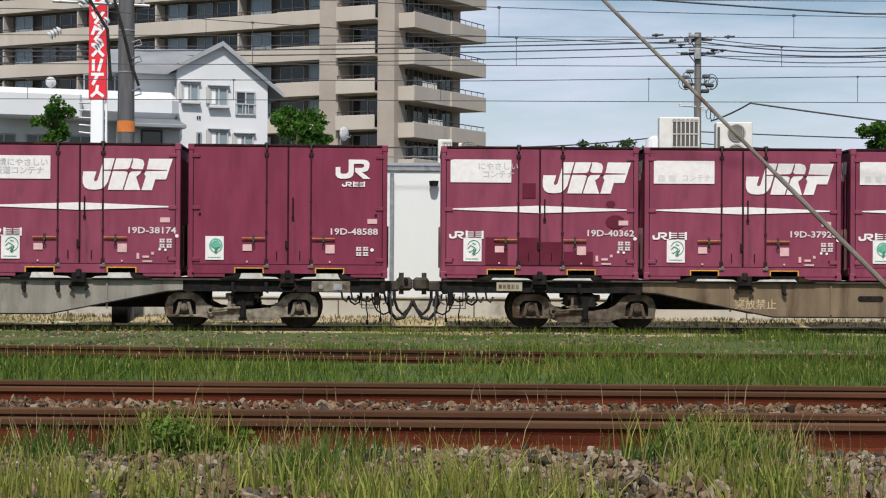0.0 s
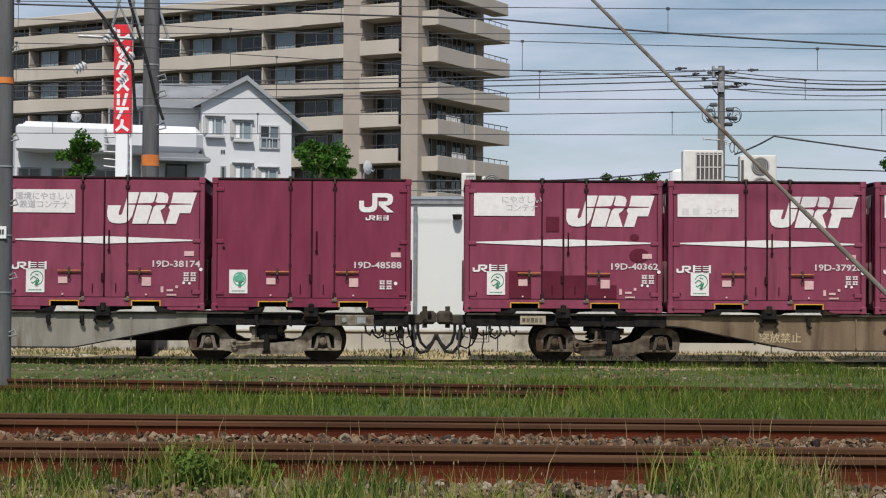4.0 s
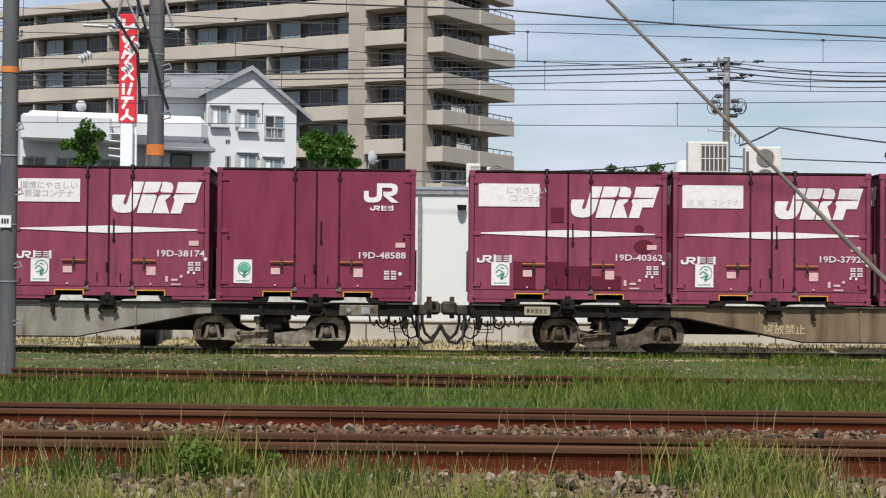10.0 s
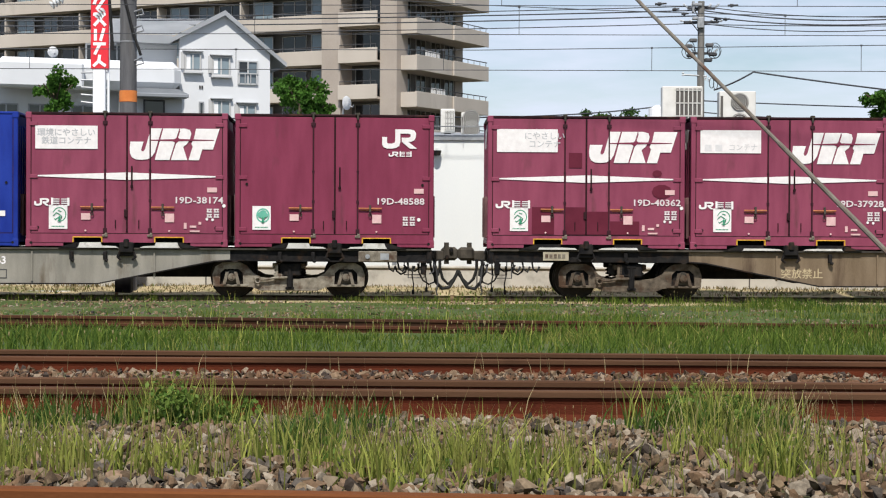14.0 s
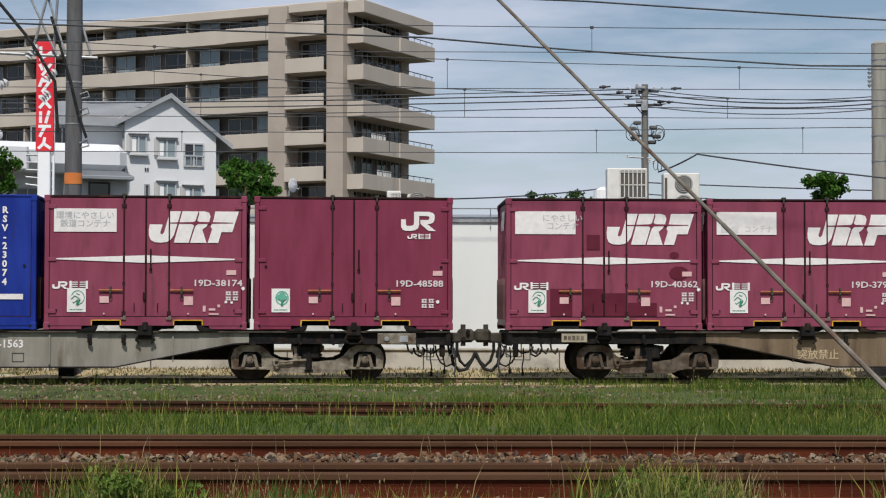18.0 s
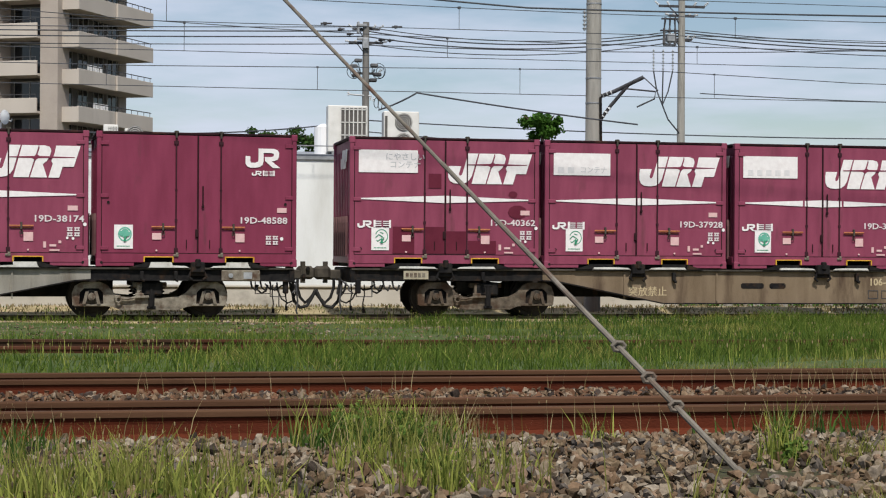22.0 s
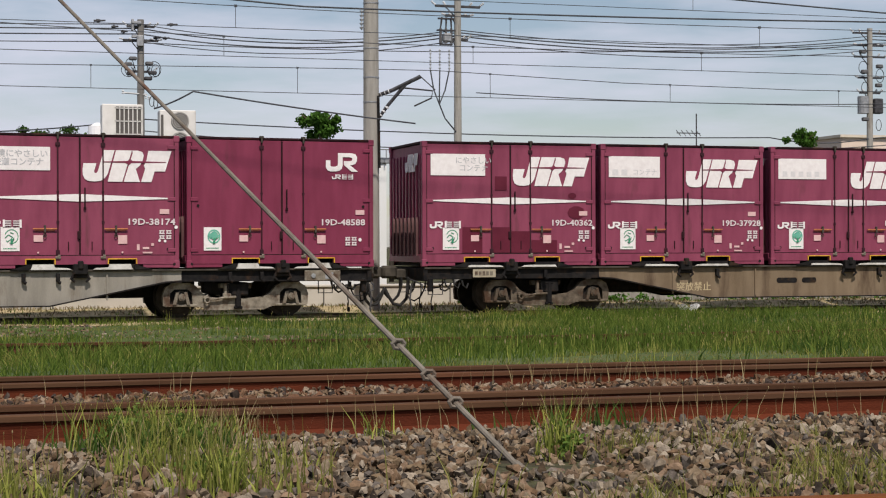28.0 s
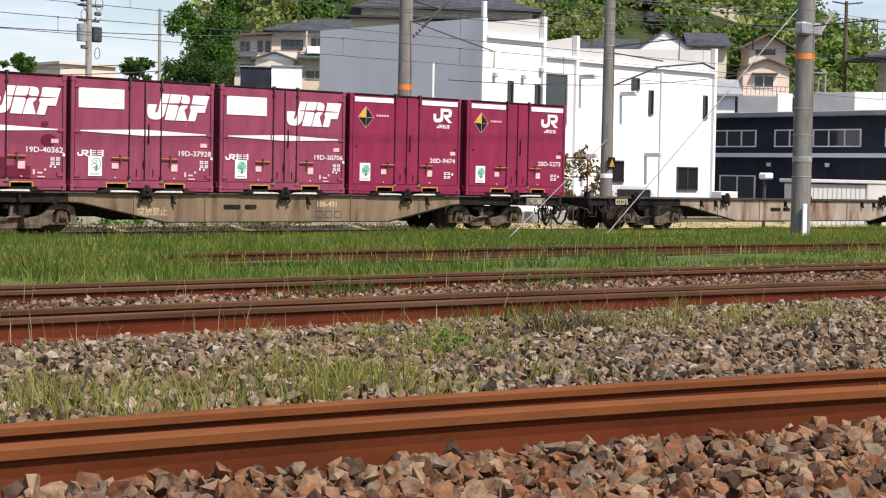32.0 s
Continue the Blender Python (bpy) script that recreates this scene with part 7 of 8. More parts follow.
part("switch_box", box(bmesh.new(), (0.4, -0.1, 8.9), (0.5, 0.4, 0.8), 0, 0.05), STEEL_DK, pd)
for dx, z in ((-0.5, 11.75), (0.5, 11.0), (-0.4, 10.7), (0.45, 10.0), (-0.35, 8.2)):
    part("junction", box(bmesh.new(), (dx, -0.14, z), (0.36, 0.24, 0.20), 15 * dx, 0.04), POLE_GREY, pd)
for dx, z, ra, rb in ((-0.5, 10.9, 0.26, 0.34), (0.5, 10.5, 0.24, 0.36), (0.42, 7.9, 0.16, 0.3), (-0.4, 9.85, 0.2, 0.3)):
    part("cable_loop", pipe(bmesh.new(), [(dx + ra * math.cos(0.4488 * k), -0.18, z + rb * math.sin(0.4488 * k)) for k in range(15)], 0.018, 5), RUBBER, pd)
pole(43.26, 47.17, -0.2, 5.67, 0.05, 0.05, PLASTER, "thin white vent pipe before the white building")
pole(53.0, 80, 0, 10.4, 0.10, 0.08, POLE_C, "thin grey pole beyond the train")
slim = pole(106.56, 72.02, -0.6, 14.8, 0.17, 0.12, BARK, "slim brown lamp pole below the hillside")
part("lamp_arm", pipe(bmesh.new(), [(-0.9, 0.6, 14.75 + 0.6), (0, 0, 14.6 + 0.6), (1.0, -0.7, 14.75 + 0.6)], 0.06), STEEL_DK, slim)
ant = thing("tv_antenna", "thin roof-top television antenna with short rods", "antenna", pose(38.5, 80, 5.2))
part("mast", rod(bmesh.new(), (0, 0, -5.4), (0, 0, 2.9), 0.035), STEEL_DK, ant)
part("boom", rod(bmesh.new(), (-1.1, 0, 1.9), (0.2, 0, 1.9), 0.025), STEEL_DK, ant)
for k in range(5):
    part("element", rod(bmesh.new(), (-1.0 + 0.28 * k, -0.25, 1.75), (-1.0 + 0.28 * k, 0.25, 2.05), 0.018), STEEL_DK, ant)


def wire(name, label, pts, r, sag=0.0, n=18, mat=WIRE):
    """A cable that hangs from point to point."""
    line = []
    for a, b in zip(pts[:-1], pts[1:]):
        a, b = Vector(a), Vector(b)
        for k in range(n):
            u = k / n
            line.append(a + (b - a) * u - Vector((0, 0, 4 * sag * u * (1 - u))))
    line.append(Vector(pts[-1]))
    cu = bpy.data.curves.new(name, "CURVE")
    cu.dimensions, cu.bevel_depth, cu.bevel_resolution = "3D", r, 1
    sp = cu.splines.new("POLY")
    sp.points.add(len(line) - 1)
    for q, w in zip(sp.points, line):
        q.co = (*w, 1)
    cu.materials.append(mat)
    return tagged(new(name, cu), label, "cable", "overhead cables")


def catenary(y, z_contact, z_mess, first, spacing, held):
    c = thing("overhead_line", "thin overhead contact line with messenger wire and droppers", "cable", group="overhead cables")
    for nm, f, r in (("contact_wire", lambda x: z_contact, 0.011), ("messenger_wire", lambda x: z_mess(x), 0.012)):
        bm = bmesh.new()
        pipe(bm, [(x, y, f(x)) for x in steps(-60, 150, 2.5)], 0.62 * r * y / 30, 5)
        part(nm, bm, WIRE, c)
    hx, hy = held
    part("support_arm", pipe(bmesh.new(), [(hx, hy, 6.9 if hy > 40 else z_contact + 0.5), (hx, y, z_mess(hx)), (hx, y, z_contact)], 0.02, 6), STEEL_DK, c)
    for k in range(22):
        x = first + spacing * k
        bm = rod(bmesh.new(), (x, y, z_contact), (x, y, z_mess(x)), 0.0055 * y / 30, None, 5)
        box(bm, (x, y, z_mess(x)), (0.05, 0.03, 0.04))
        part("dropper", bm, WIRE, c)
    return c


catenary(24.8, 5.08, lambda x: 5.42 + 0.0005 * (x - 9) ** 2 if x < 30 else 5.64, -30.6, 4.72, (38.1, 27.0))
catenary(28.7, 5.05, lambda x: 5.38 + (0.0017 if x < 10 else 0.0008) * (max(x, -8) - 10) ** 2 if x < 30 else 5.7, -29.0, 4.9, (38.1, 27.0))
catenary(33.2, 5.07, lambda x: 5.41 + (0.0023 if x < 10 else 0.0008) * (max(x, -8) - 10) ** 2 if x < 30 else 5.72, -29.8, 5.1, (40.45, 36.0))
catenary(40.6, 5.06, lambda x: float(np.interp(x, (0, 8.5, 12.2, 17.5, 23, 35), (5.53, 5.66, 5.71, 5.52, 5.46, 5.6))), -30.2, 4.9, (39.95, 45.0))
wire("feeder_cable", "thick grey feeder cable over the tracks", [(-40, 31, 7.6), (0.0, 31, 6.27), (7.0, 31, 5.78), (17.6, 31, 5.9), (60, 31, 7.0)], 0.017, 0.03)
wire("feeder_cable", "thick grey feeder cable over the tracks", [(-40, 30, 8.4), (2.84, 30, 6.76), (18.5, 30, 5.97), (70, 30, 6.6)], 0.016, 0.05)
for dz, r in ((0.0, 0.022), (-0.18, 0.03), (-0.42, 0.03), (-0.75, 0.022)):
    wire("power_line", "distant power line between concrete poles", [(-60, 80, 11.6 + dz), (9.7, 75, 11.0 + dz), (22.5, 70, 10.6 + dz * 0.6), (48.55, 80, 12.4 + dz), (120, 95, 16 + dz)], r, 0.55)
wire("power_line", "distant power line between concrete poles", [(9.7, 75, 10.2), (60, 70, 12.4)], 0.022, 0.9)
wire("telephone_cable", "black telephone cable drooping behind the train", [(5.0, 36.5, 4.28), (5.75, 36, 4.62), (10.6, 36, 4.04)], 0.018, 0.03)
wire("telephone_cable", "black telephone cable drooping behind the train", [(-40, 60, 5.5), (-2.0, 60, 5.2), (9.7, 75, 6.9), (40, 75, 6.6), (48.55, 80, 7.0), (70, 95, 10)], 0.03, 0.25)
wire("telephone_cable", "black telephone cable drooping behind the train", [(9.7, 75, 6.4), (30, 70, 5.6), (52, 78, 6.9)], 0.026, 0.3)
wire("service_cable", "thin grey service cable by the white building", [(33.6, 36, 4.2), (62, 47, 6.3)], 0.015, 0.3)
wire("service_cable", "thin grey service cable by the white building", [(20, 60, 7.0), (53, 64, 8.2), (110, 80, 12)], 0.02, 0.5)
for a, b in (((27.27, 27.37, -0.1), (40.3, 35.86, 2.7)), ((32.39, 28.94, -0.1), (37.9, 27.1, 6.05))):
    g = wire("guy_wire", "pale slack guy wire pegged in the grass", [a, b], 0.013, 0.0, 6, GALV)

# the red sign on its white post
sg = thing("shop_sign", "tall red shop sign with white lettering shapes on a white post", "sign", pose(-10.98, 50, -0.2))
part("board", block(-0.26, 0.26, -0.12, 0.12, 6.1, 9.30, 0.02), SIGN_RED, sg)
part("post", block(-0.20, 0.16, -0.1, 0.1, 0, 6.1, 0.02), PLASTER, sg)
part("side_pole", rod(bmesh.new(), (0.24, 0, 0), (0.24, 0, 9.2), 0.035), PLASTER, sg)
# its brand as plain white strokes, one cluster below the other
for z0, strokes in ((8.95, ((-0.13, 0.16, -0.13, -0.16), (-0.13, -0.16, 0.15, 0.02))), (8.50, ((-0.14, 0.10, -0.09, 0.0), (-0.02, 0.12, 0.02, 0.02), (0.15, 0.12, -0.06, -0.16))), (8.03, ((-0.08, 0.17, -0.15, -0.02), (-0.08, 0.12, 0.15, 0.12), (0.15, 0.12, -0.06, -0.17))),
                    (7.55, ((-0.14, 0.14, 0.13, 0.14), (0.13, 0.14, -0.13, -0.16), (0.02, -0.02, 0.15, -0.16))), (7.10, ((-0.12, 0.12, -0.12, -0.13), (0.12, 0.14, 0.04, -0.14))), (6.70, ((-0.14, 0.13, 0.14, 0.13), (0.0, 0.10, -0.12, -0.14))), (6.33, ((0.0, 0.14, -0.02, 0.0), (-0.02, 0.0, -0.15, -0.12), (-0.02, 0.0, 0.15, -0.12)))):
    for k, (x0, a, x1, c) in enumerate(strokes):
        d = Vector((x1 - x0, c - a)).normalized() * 0.044
        e = Vector((-d.y, d.x))
        part("sign_stroke", flat(bmesh.new(), [(x0 - d.x + e.x, z0 + a - d.y + e.y), (x0 - d.x - e.x, z0 + a - d.y - e.y), (x1 + d.x - e.x, z0 + c + d.y - e.y), (x1 + d.x + e.x, z0 + c + d.y + e.y)], -0.121 - 0.005 * k), PLASTER, sg)
# aerials and cables beside the sign
junk = thing("aerial_mast", "grey aerial mast with brackets and coiled cable", "antenna", pose(-11.6, 52, -0.2))
part("mast", rod(bmesh.new(), (0, 0, 0), (0, 0, 7.2), 0.05), POLE_GREY, junk)
for k in range(5):
    part("bracket", pipe(bmesh.new(), [(-0.4, 0, 5.3 + 0.22 * k), (0.4, 0, 5.2 + 0.25 * k), (0.45, 0, 5.05 + 0.25 * k)], 0.03), GALV, junk)

# the guy rod in the ballast
gr = thing("guy_rod", "long weathered steel guy rod anchored in the ballast", "guy wire")
A = Vector((2.317, 6.375, 0.47))
top = Vector((-6.05, 21.0, 12.14))  # the head of the grey pole
bm = rod(bmesh.new(), A, A + (top - A) * 0.11, 0.013, 0.011, 8)
part("anchor_rod", bm, GUY, gr)
bm = rod(bmesh.new(), A + (top - A) * 0.03, top, 0.009, 0.013, 8)
part("strand", bm, GUY, gr)
bend = [(-0.02, 0.035, 0.028), (0.03, -0.052, -0.03), (0.05, -0.085, -0.02), (0.085, -0.10, 0.01), (0.12, -0.10, 0.005), (0.145, -0.10, -0.04), (0.15, -0.10, -0.15)]
part("hook", pipe(bmesh.new(), [A + Vector(q) for q in bend], 0.020, 8), GUY, gr)
for u in (0.0217, 0.0307, 0.041):
    c = A + (top - A) * u
    bm = bmesh.new()
    pipe(bm, [c + Vector((0.028 * math.cos(q), -0.012, 0.020 * math.sin(q))) for q in (0, 1, 2, 3, 4, 5, 6.28)], 0.010, 6)
    part("clamp", bm, GUY, gr)
# slatted enclosure, post and parked car beyond the empty wagon
pen = thing("utility_cabinet_row", "pale grey slatted enclosure with white cabinet", "enclosure", pose(55.0, 36.8, -0.45))
part("cabinet", block(1.2, 3.1, 0, 1.2, 0.0, 2.0, 0.04), PALE_CLAD, pen)
part("screen", block(-2.6, 1.2, 0.1, 1.1, 0.0, 1.9, 0.03), GREY_CLAD, pen)
for k in range(12):
    part("slat", block(-2.5 + 0.3 * k, -2.46 + 0.3 * k, 0.08, 0.1, 0.1, 1.8), ALU, pen)
part("top_rail", block(-2.7, 3.2, -0.05, 1.25, 1.95, 2.08, 0.02), GREY_CLAD, pen)
cp = thing("camera_post", "rusty post with a white camera head", "post", pose(47.7, 35.3, -0.2))
part("post", rod(bmesh.new(), (0, 0, 0), (0, 0, 1.75), 0.06, 0.055, 10), STEEL_DK, cp)
part("head", box(bmesh.new(), (0, -0.05, 1.88), (0.42, 0.35, 0.22), 0, 0.05), PLASTER, cp)
car = thing("car", "pale silver parked car, only its roof visible", "car", pose(49.6, 43.5, -0.2))
bm = bmesh.new()
prism(bm, [(-2.0, 0.35), (2.0, 0.35), (2.05, 0.8), (1.5, 0.92), (0.8, 1.42), (-0.9, 1.45), (-1.6, 0.95), (-2.05, 0.85)], -0.8, 0.8)
bmesh.ops.bevel(bm, geom=bm.edges[:], offset=0.05, segments=2, affect="EDGES")
part("body", bm, ROOF_PALE, car)
for s in (-1.25, 1.25):
    part("wheel", rod(bmesh.new(), (s, -0.82, 0.32), (s, -0.62, 0.32), 0.32, None, 16), RUBBER, car)
    part("wheel", rod(bmesh.new(), (s, 0.82, 0.32), (s, 0.62, 0.32), 0.32, None, 16), RUBBER, car)
part("windows", block(-1.0, 0.9, -0.825, -0.79, 0.95, 1.32), GLASS_DK, car)


bag = thing("plastic_bag", "crumpled white plastic sheet lying folded in the grass", "litter", pose(15.3, 32.15, -0.06, 0, 0, 12))
for side in (-1, 1):
    bm = bmesh.new()
    g = [[bm.verts.new((side * (0.02 + 0.15 * u), -0.16 + 0.08 * k + 0.02 * math.sin(3 * u + k), 0.02 + 0.20 * u ** 1.3 + 0.018 * math.sin(5 * k + 4 * u))) for k in range(5)] for u in (0, 0.35, 0.7, 1.0)]
    for p, q in zip(g[:-1], g[1:]):
        for k in range(4):
            bm.faces.new((p[k], p[k + 1], q[k + 1], q[k]))
    bmesh.ops.solidify(bm, geom=bm.faces[:], thickness=0.008)
    part("fold", bm, PLASTER, bag)


# ---- plants and stones ----
RNG = np.random.default_rng(7)


def fast_mesh(name, v, tris, material):
    """A mesh from arrays of points and triangles."""
    me = bpy.data.meshes.new(name)
    me.vertices.add(len(v))
    me.vertices.foreach_set("co", np.ascontiguousarray(v, dtype=np.float32).ravel())
    me.loops.add(len(tris) * 3)
    me.loops.foreach_set("vertex_index", np.ascontiguousarray(tris, dtype=np.int32).ravel())
    me.polygons.add(len(tris))
    me.polygons.foreach_set("loop_start", np.arange(0, len(tris) * 3, 3, dtype=np.int32))
    me.polygons.foreach_set("use_smooth", np.zeros(len(tris), dtype=bool))
    me.update(calc_edges=True)
    me.materials.append(material)
    return me


def turns(n):
    q = RNG.normal(size=(n, 4))
    q /= np.linalg.norm(q, axis=1, keepdims=True)
    w, x, y, z = q.T
    return np.stack([np.stack([1 - 2 * (y * y + z * z), 2 * (x * y - z * w), 2 * (x * z + y * w)], -1), np.stack([2 * (x * y + z * w), 1 - 2 * (x * x + z * z), 2 * (y * z - x * w)], -1),
                     np.stack([2 * (x * z - y * w), 2 * (y * z + x * w), 1 - 2 * (x * x + y * y)], -1)], 1)


def ico():
    bm = bmesh.new()
    bmesh.ops.create_icosphere(bm, subdivisions=1, radius=1)
    bm.verts.ensure_lookup_table()
    v = np.array([x.co[:] for x in bm.verts])
    f = np.array([[x.index for x in p.verts] for p in bm.faces])
    bm.free()
    return v, f


ICO_V, ICO_F = ico()

def rocks(count, points):
    """Angular broken rocks: hulls of a few points on a squashed ball."""
    out = []
    for k in range(count):
        bm = bmesh.new()
        for p in RNG.normal(size=(points, 3)):
            p = p / np.linalg.norm(p) * RNG.uniform(0.75, 1.1)
            bm.verts.new(p * np.array([1.12, 0.90, 0.72]))
        got = bmesh.ops.convex_hull(bm, input=bm.verts[:])
        loose = [v for v in bm.verts if not v.link_faces]
        bmesh.ops.delete(bm, geom=loose, context="VERTS")
        bmesh.ops.triangulate(bm, faces=bm.faces[:])
        bm.verts.index_update()
        out.append((np.array([v.co[:] for v in bm.verts]), np.array([[v.index for v in f.verts] for f in bm.faces])))
        bm.free()
    return out


ROCKS = rocks(20, 12)
MID_ROCKS = rocks(20, 10)
SMALL_ROCKS = rocks(12, 8)


def lying(n):
    """Turns of stones that mostly lie on their flat side, some tipped up."""
    a, b, c = RNG.uniform(0, 2 * np.pi, n), RNG.normal(0, 0.9, n), RNG.normal(0, 0.9, n)
    o, e = np.zeros(n), np.ones(n)

    def turn(rows):
        return np.stack([np.stack(r, -1) for r in rows], 1)
    rz = turn([[np.cos(a), -np.sin(a), o], [np.sin(a), np.cos(a), o], [o, o, e]])
    rx = turn([[e, o, o], [o, np.cos(b), -np.sin(b)], [o, np.sin(b), np.cos(b)]])
    ry = turn([[np.cos(c), o, np.sin(c)], [o, e, o], [-np.sin(c), o, np.cos(c)]])
    return rx @ ry @ rz


def stones(name, label, xy, size, material, lift=0.25, shapes=ROCKS, wide=False):
    """Broken stones scattered at the given places, resting in the ground."""
    vs, fs, base = [], [], 0
    if not wide:
        xy = xy[(xy[:, 0] > -0.32 * xy[:, 1] - 0.3) & (xy[:, 0] < 1.6 * xy[:, 1] + 0.6)]
    kind = RNG.integers(0, len(shapes), len(xy))
    for k, (rv, rf) in enumerate(shapes):
        p = xy[kind == k]
        n = len(p)
        if not n:
            continue
        s = size * np.minimum(RNG.lognormal(0, 0.36, size=(n, 1, 1)), 1.75) * 0.56
        v = np.einsum("nij,nkj->nki", lying(n), rv[None] * s)
        z = np.array([ground_z(x, y) for x, y in p]) + RNG.uniform(-0.2, 1.0, n) * lift * size
        v += np.stack([p[:, 0], p[:, 1], z], -1)[:, None, :]
        vs.append(v.reshape(-1, 3))
        fs.append((rf[None] + len(rv) * np.arange(n)[:, None, None]).reshape(-1, 3) + base)
        base += n * len(rv)
    return solo(name, fast_mesh(name, np.concatenate(vs), np.concatenate(fs), material), None, label, "gravel", kind="stuff")


def scatter(x0, x1, y0, y1, per):
    n = int((x1 - x0) * (y1 - y0) * per)
    return np.stack([RNG.uniform(x0, x1, n), RNG.uniform(y0, y1, n)], -1)


def field(xy, s, seed):
    return np.array([noise.noise((x * s, y * s, seed)) for x, y in xy])


def off_rails(xy, lines, gap=0.05):
    keep = np.ones(len(xy), bool)
    for f in lines:
        keep &= np.abs(xy[:, 1] - np.array([f(x) for x in xy[:, 0]])) > gap
    return xy[keep]


near_xy = scatter(-0.5, 7.0, 1.7, 4.6, 1550)
near_xy = near_xy[near_xy[:, 1] > 2.0 + 0.5 * field(near_xy, 1.5, 2.0)]
front = np.array([bow(x) for x in near_xy[:, 0]])
near_a = near_xy[near_xy[:, 1] < front - 0.05]
near_b = near_xy[(near_xy[:, 1] > front + 0.05)]
near_b = off_rails(near_b, [lambda x: bow_far(x)])
near_b = near_b[near_b[:, 1] < np.array([bow_far(x) for x in near_b[:, 0]])]
stones("ballast_stones", "rust-stained broken ballast stones beside the near rail", near_a, 0.041, STONES_RUST, 1.0)
stones("ballast_stones", "rust-stained ballast stones between the near rails", near_b, 0.041, STONES_RUST, 0.4)
mid_xy = scatter(-3.2, 13.5, 4.2, 8.30, 940)
mid_xy = mid_xy[mid_xy[:, 1] > np.array([bow_far(x) for x in mid_xy[:, 0]]) + 0.05]
mid_xy = off_rails(mid_xy, [lambda x: 8.42 + mid(x)], 0.06)
stones("ballast_stones", "grey and brown broken ballast stones on the slope", mid_xy, 0.040, STONES, 1.3, MID_ROCKS)
rest_xy = off_rails(np.concatenate([scatter(-11, -0.6, 2.4, 8.2, 60), scatter(4.5, 9, 1.2, 3.2, 90), scatter(-1.5, 5, 1.3, 2.1, 70)]), [bow, bow_far], 0.09)
rest_xy = rest_xy[(rest_xy[:, 0] < -0.32 * rest_xy[:, 1] - 0.3) | (rest_xy[:, 1] < 2.1) | (rest_xy[:, 0] > 1.6 * rest_xy[:, 1] + 0.6)]
stones("ballast_stones", "loose ballast stones along the near line", rest_xy, 0.075, STONES_RUST, 0.4, SMALL_ROCKS, True)
gap_xy = off_rails(scatter(-4.5, 22, 8.45, 12.15, 365), [lambda x: 8.42 + mid(x), lambda x: 9.53 + mid(x), lambda x: 12.25 + 0.5 * mid(x)], 0.06)
stones("ballast_stones", "brown broken ballast stones between the sidings", gap_xy, 0.050, STONES_DARK, 0.8, SMALL_ROCKS)
bed_xy = off_rails(scatter(-6, 26, 12.3, 13.9, 110), [lambda x: 12.25 + 0.5 * mid(x), lambda x: 13.36 + 0.5 * mid(x)], 0.06)
stones("ballast_stones", "grey ballast stones around the far siding", bed_xy, 0.060, STONES, 0.8, SMALL_ROCKS)
far_xy = scatter(-11, 14, 20.8, 31.9, 64)
far_xy = far_xy[field(far_xy, 0.35, 2.0) + 0.05 * (3 - far_xy[:, 0]) > -0.05]
stones("ballast_stones", "thin grey-brown gravel showing through the turf", far_xy, 0.055, STONES, 0.5, SMALL_ROCKS)
train_xy = scatter(-14, 60, 32.6, 34.6, 9)
stones("ballast_stones", "dark ballast stones under the train", train_xy, 0.085, STONES_DARK, 0.4, SMALL_ROCKS)
perch = [((1.303, 3.04, 0.715), 5, 0.032), ((1.447, 3.04, 0.715), 8, 0.036), ((1.60, 3.03, 0.69), 2, 0.034), ((1.696, 3.04, 0.70), 4, 0.036), ((1.836, 3.03, 0.705), 9, 0.034), ((2.148, 3.0, 0.70), 3, 0.034)]
off = np.cumsum([0] + [len(ROCKS[k][0]) for _, k, _ in perch])
solo("ballast_stones", fast_mesh("ballast_stones", np.concatenate([ROCKS[k][0] * s + np.array(p) for p, k, s in perch]), np.concatenate([ROCKS[k][1] + o for (_, k, _), o in zip(perch, off)]), STONES_RUST), None,
     "small heap of rust-stained stones against the near rail", "gravel", kind="stuff")
solo("pale_stone", fast_mesh("pale_stone", ROCKS[5][0] * 0.034 + np.array((1.563, 3.03, 0.735)), ROCKS[5][1], PALE_STONE), None, "single pale stone lying on the ballast by the rail", "stone")


def blades(name, label, xy, h, w, material, lean=0.35, lift=0.0):
    """Grass blades: bent tapered strips, one at each place."""
    n = len(xy)
    h = np.broadcast_to(h, n) * RNG.uniform(0.55, 1.15, n)
    a, b = RNG.uniform(0, 2 * np.pi, n), RNG.uniform(0, 2 * np.pi, n)
    d = lean * h * RNG.uniform(0.1, 1.0, n)
    side = np.stack([np.cos(a), np.sin(a), 0 * a], -1) * (np.broadcast_to(w, n) / 2)[:, None]
    tip = np.stack([d * np.cos(b), d * np.sin(b), h], -1)
    z = np.array([ground_z(x, y) for x, y in xy]) + lift - 0.01
    p = np.stack([xy[:, 0], xy[:, 1], z], -1)
    m = p + tip * np.array([0.38, 0.38, 0.60])
    v = np.stack([p - side, p + side, m - 0.75 * side, m + 0.75 * side, p + tip], 1)
    f = (np.array([[0, 1, 3], [0, 3, 2], [2, 3, 4]])[None] + 5 * np.arange(n)[:, None, None]).reshape(-1, 3)
    return solo(name, fast_mesh(name, v.reshape(-1, 3), f, material), None, label, "grass", kind="stuff"), p + tip


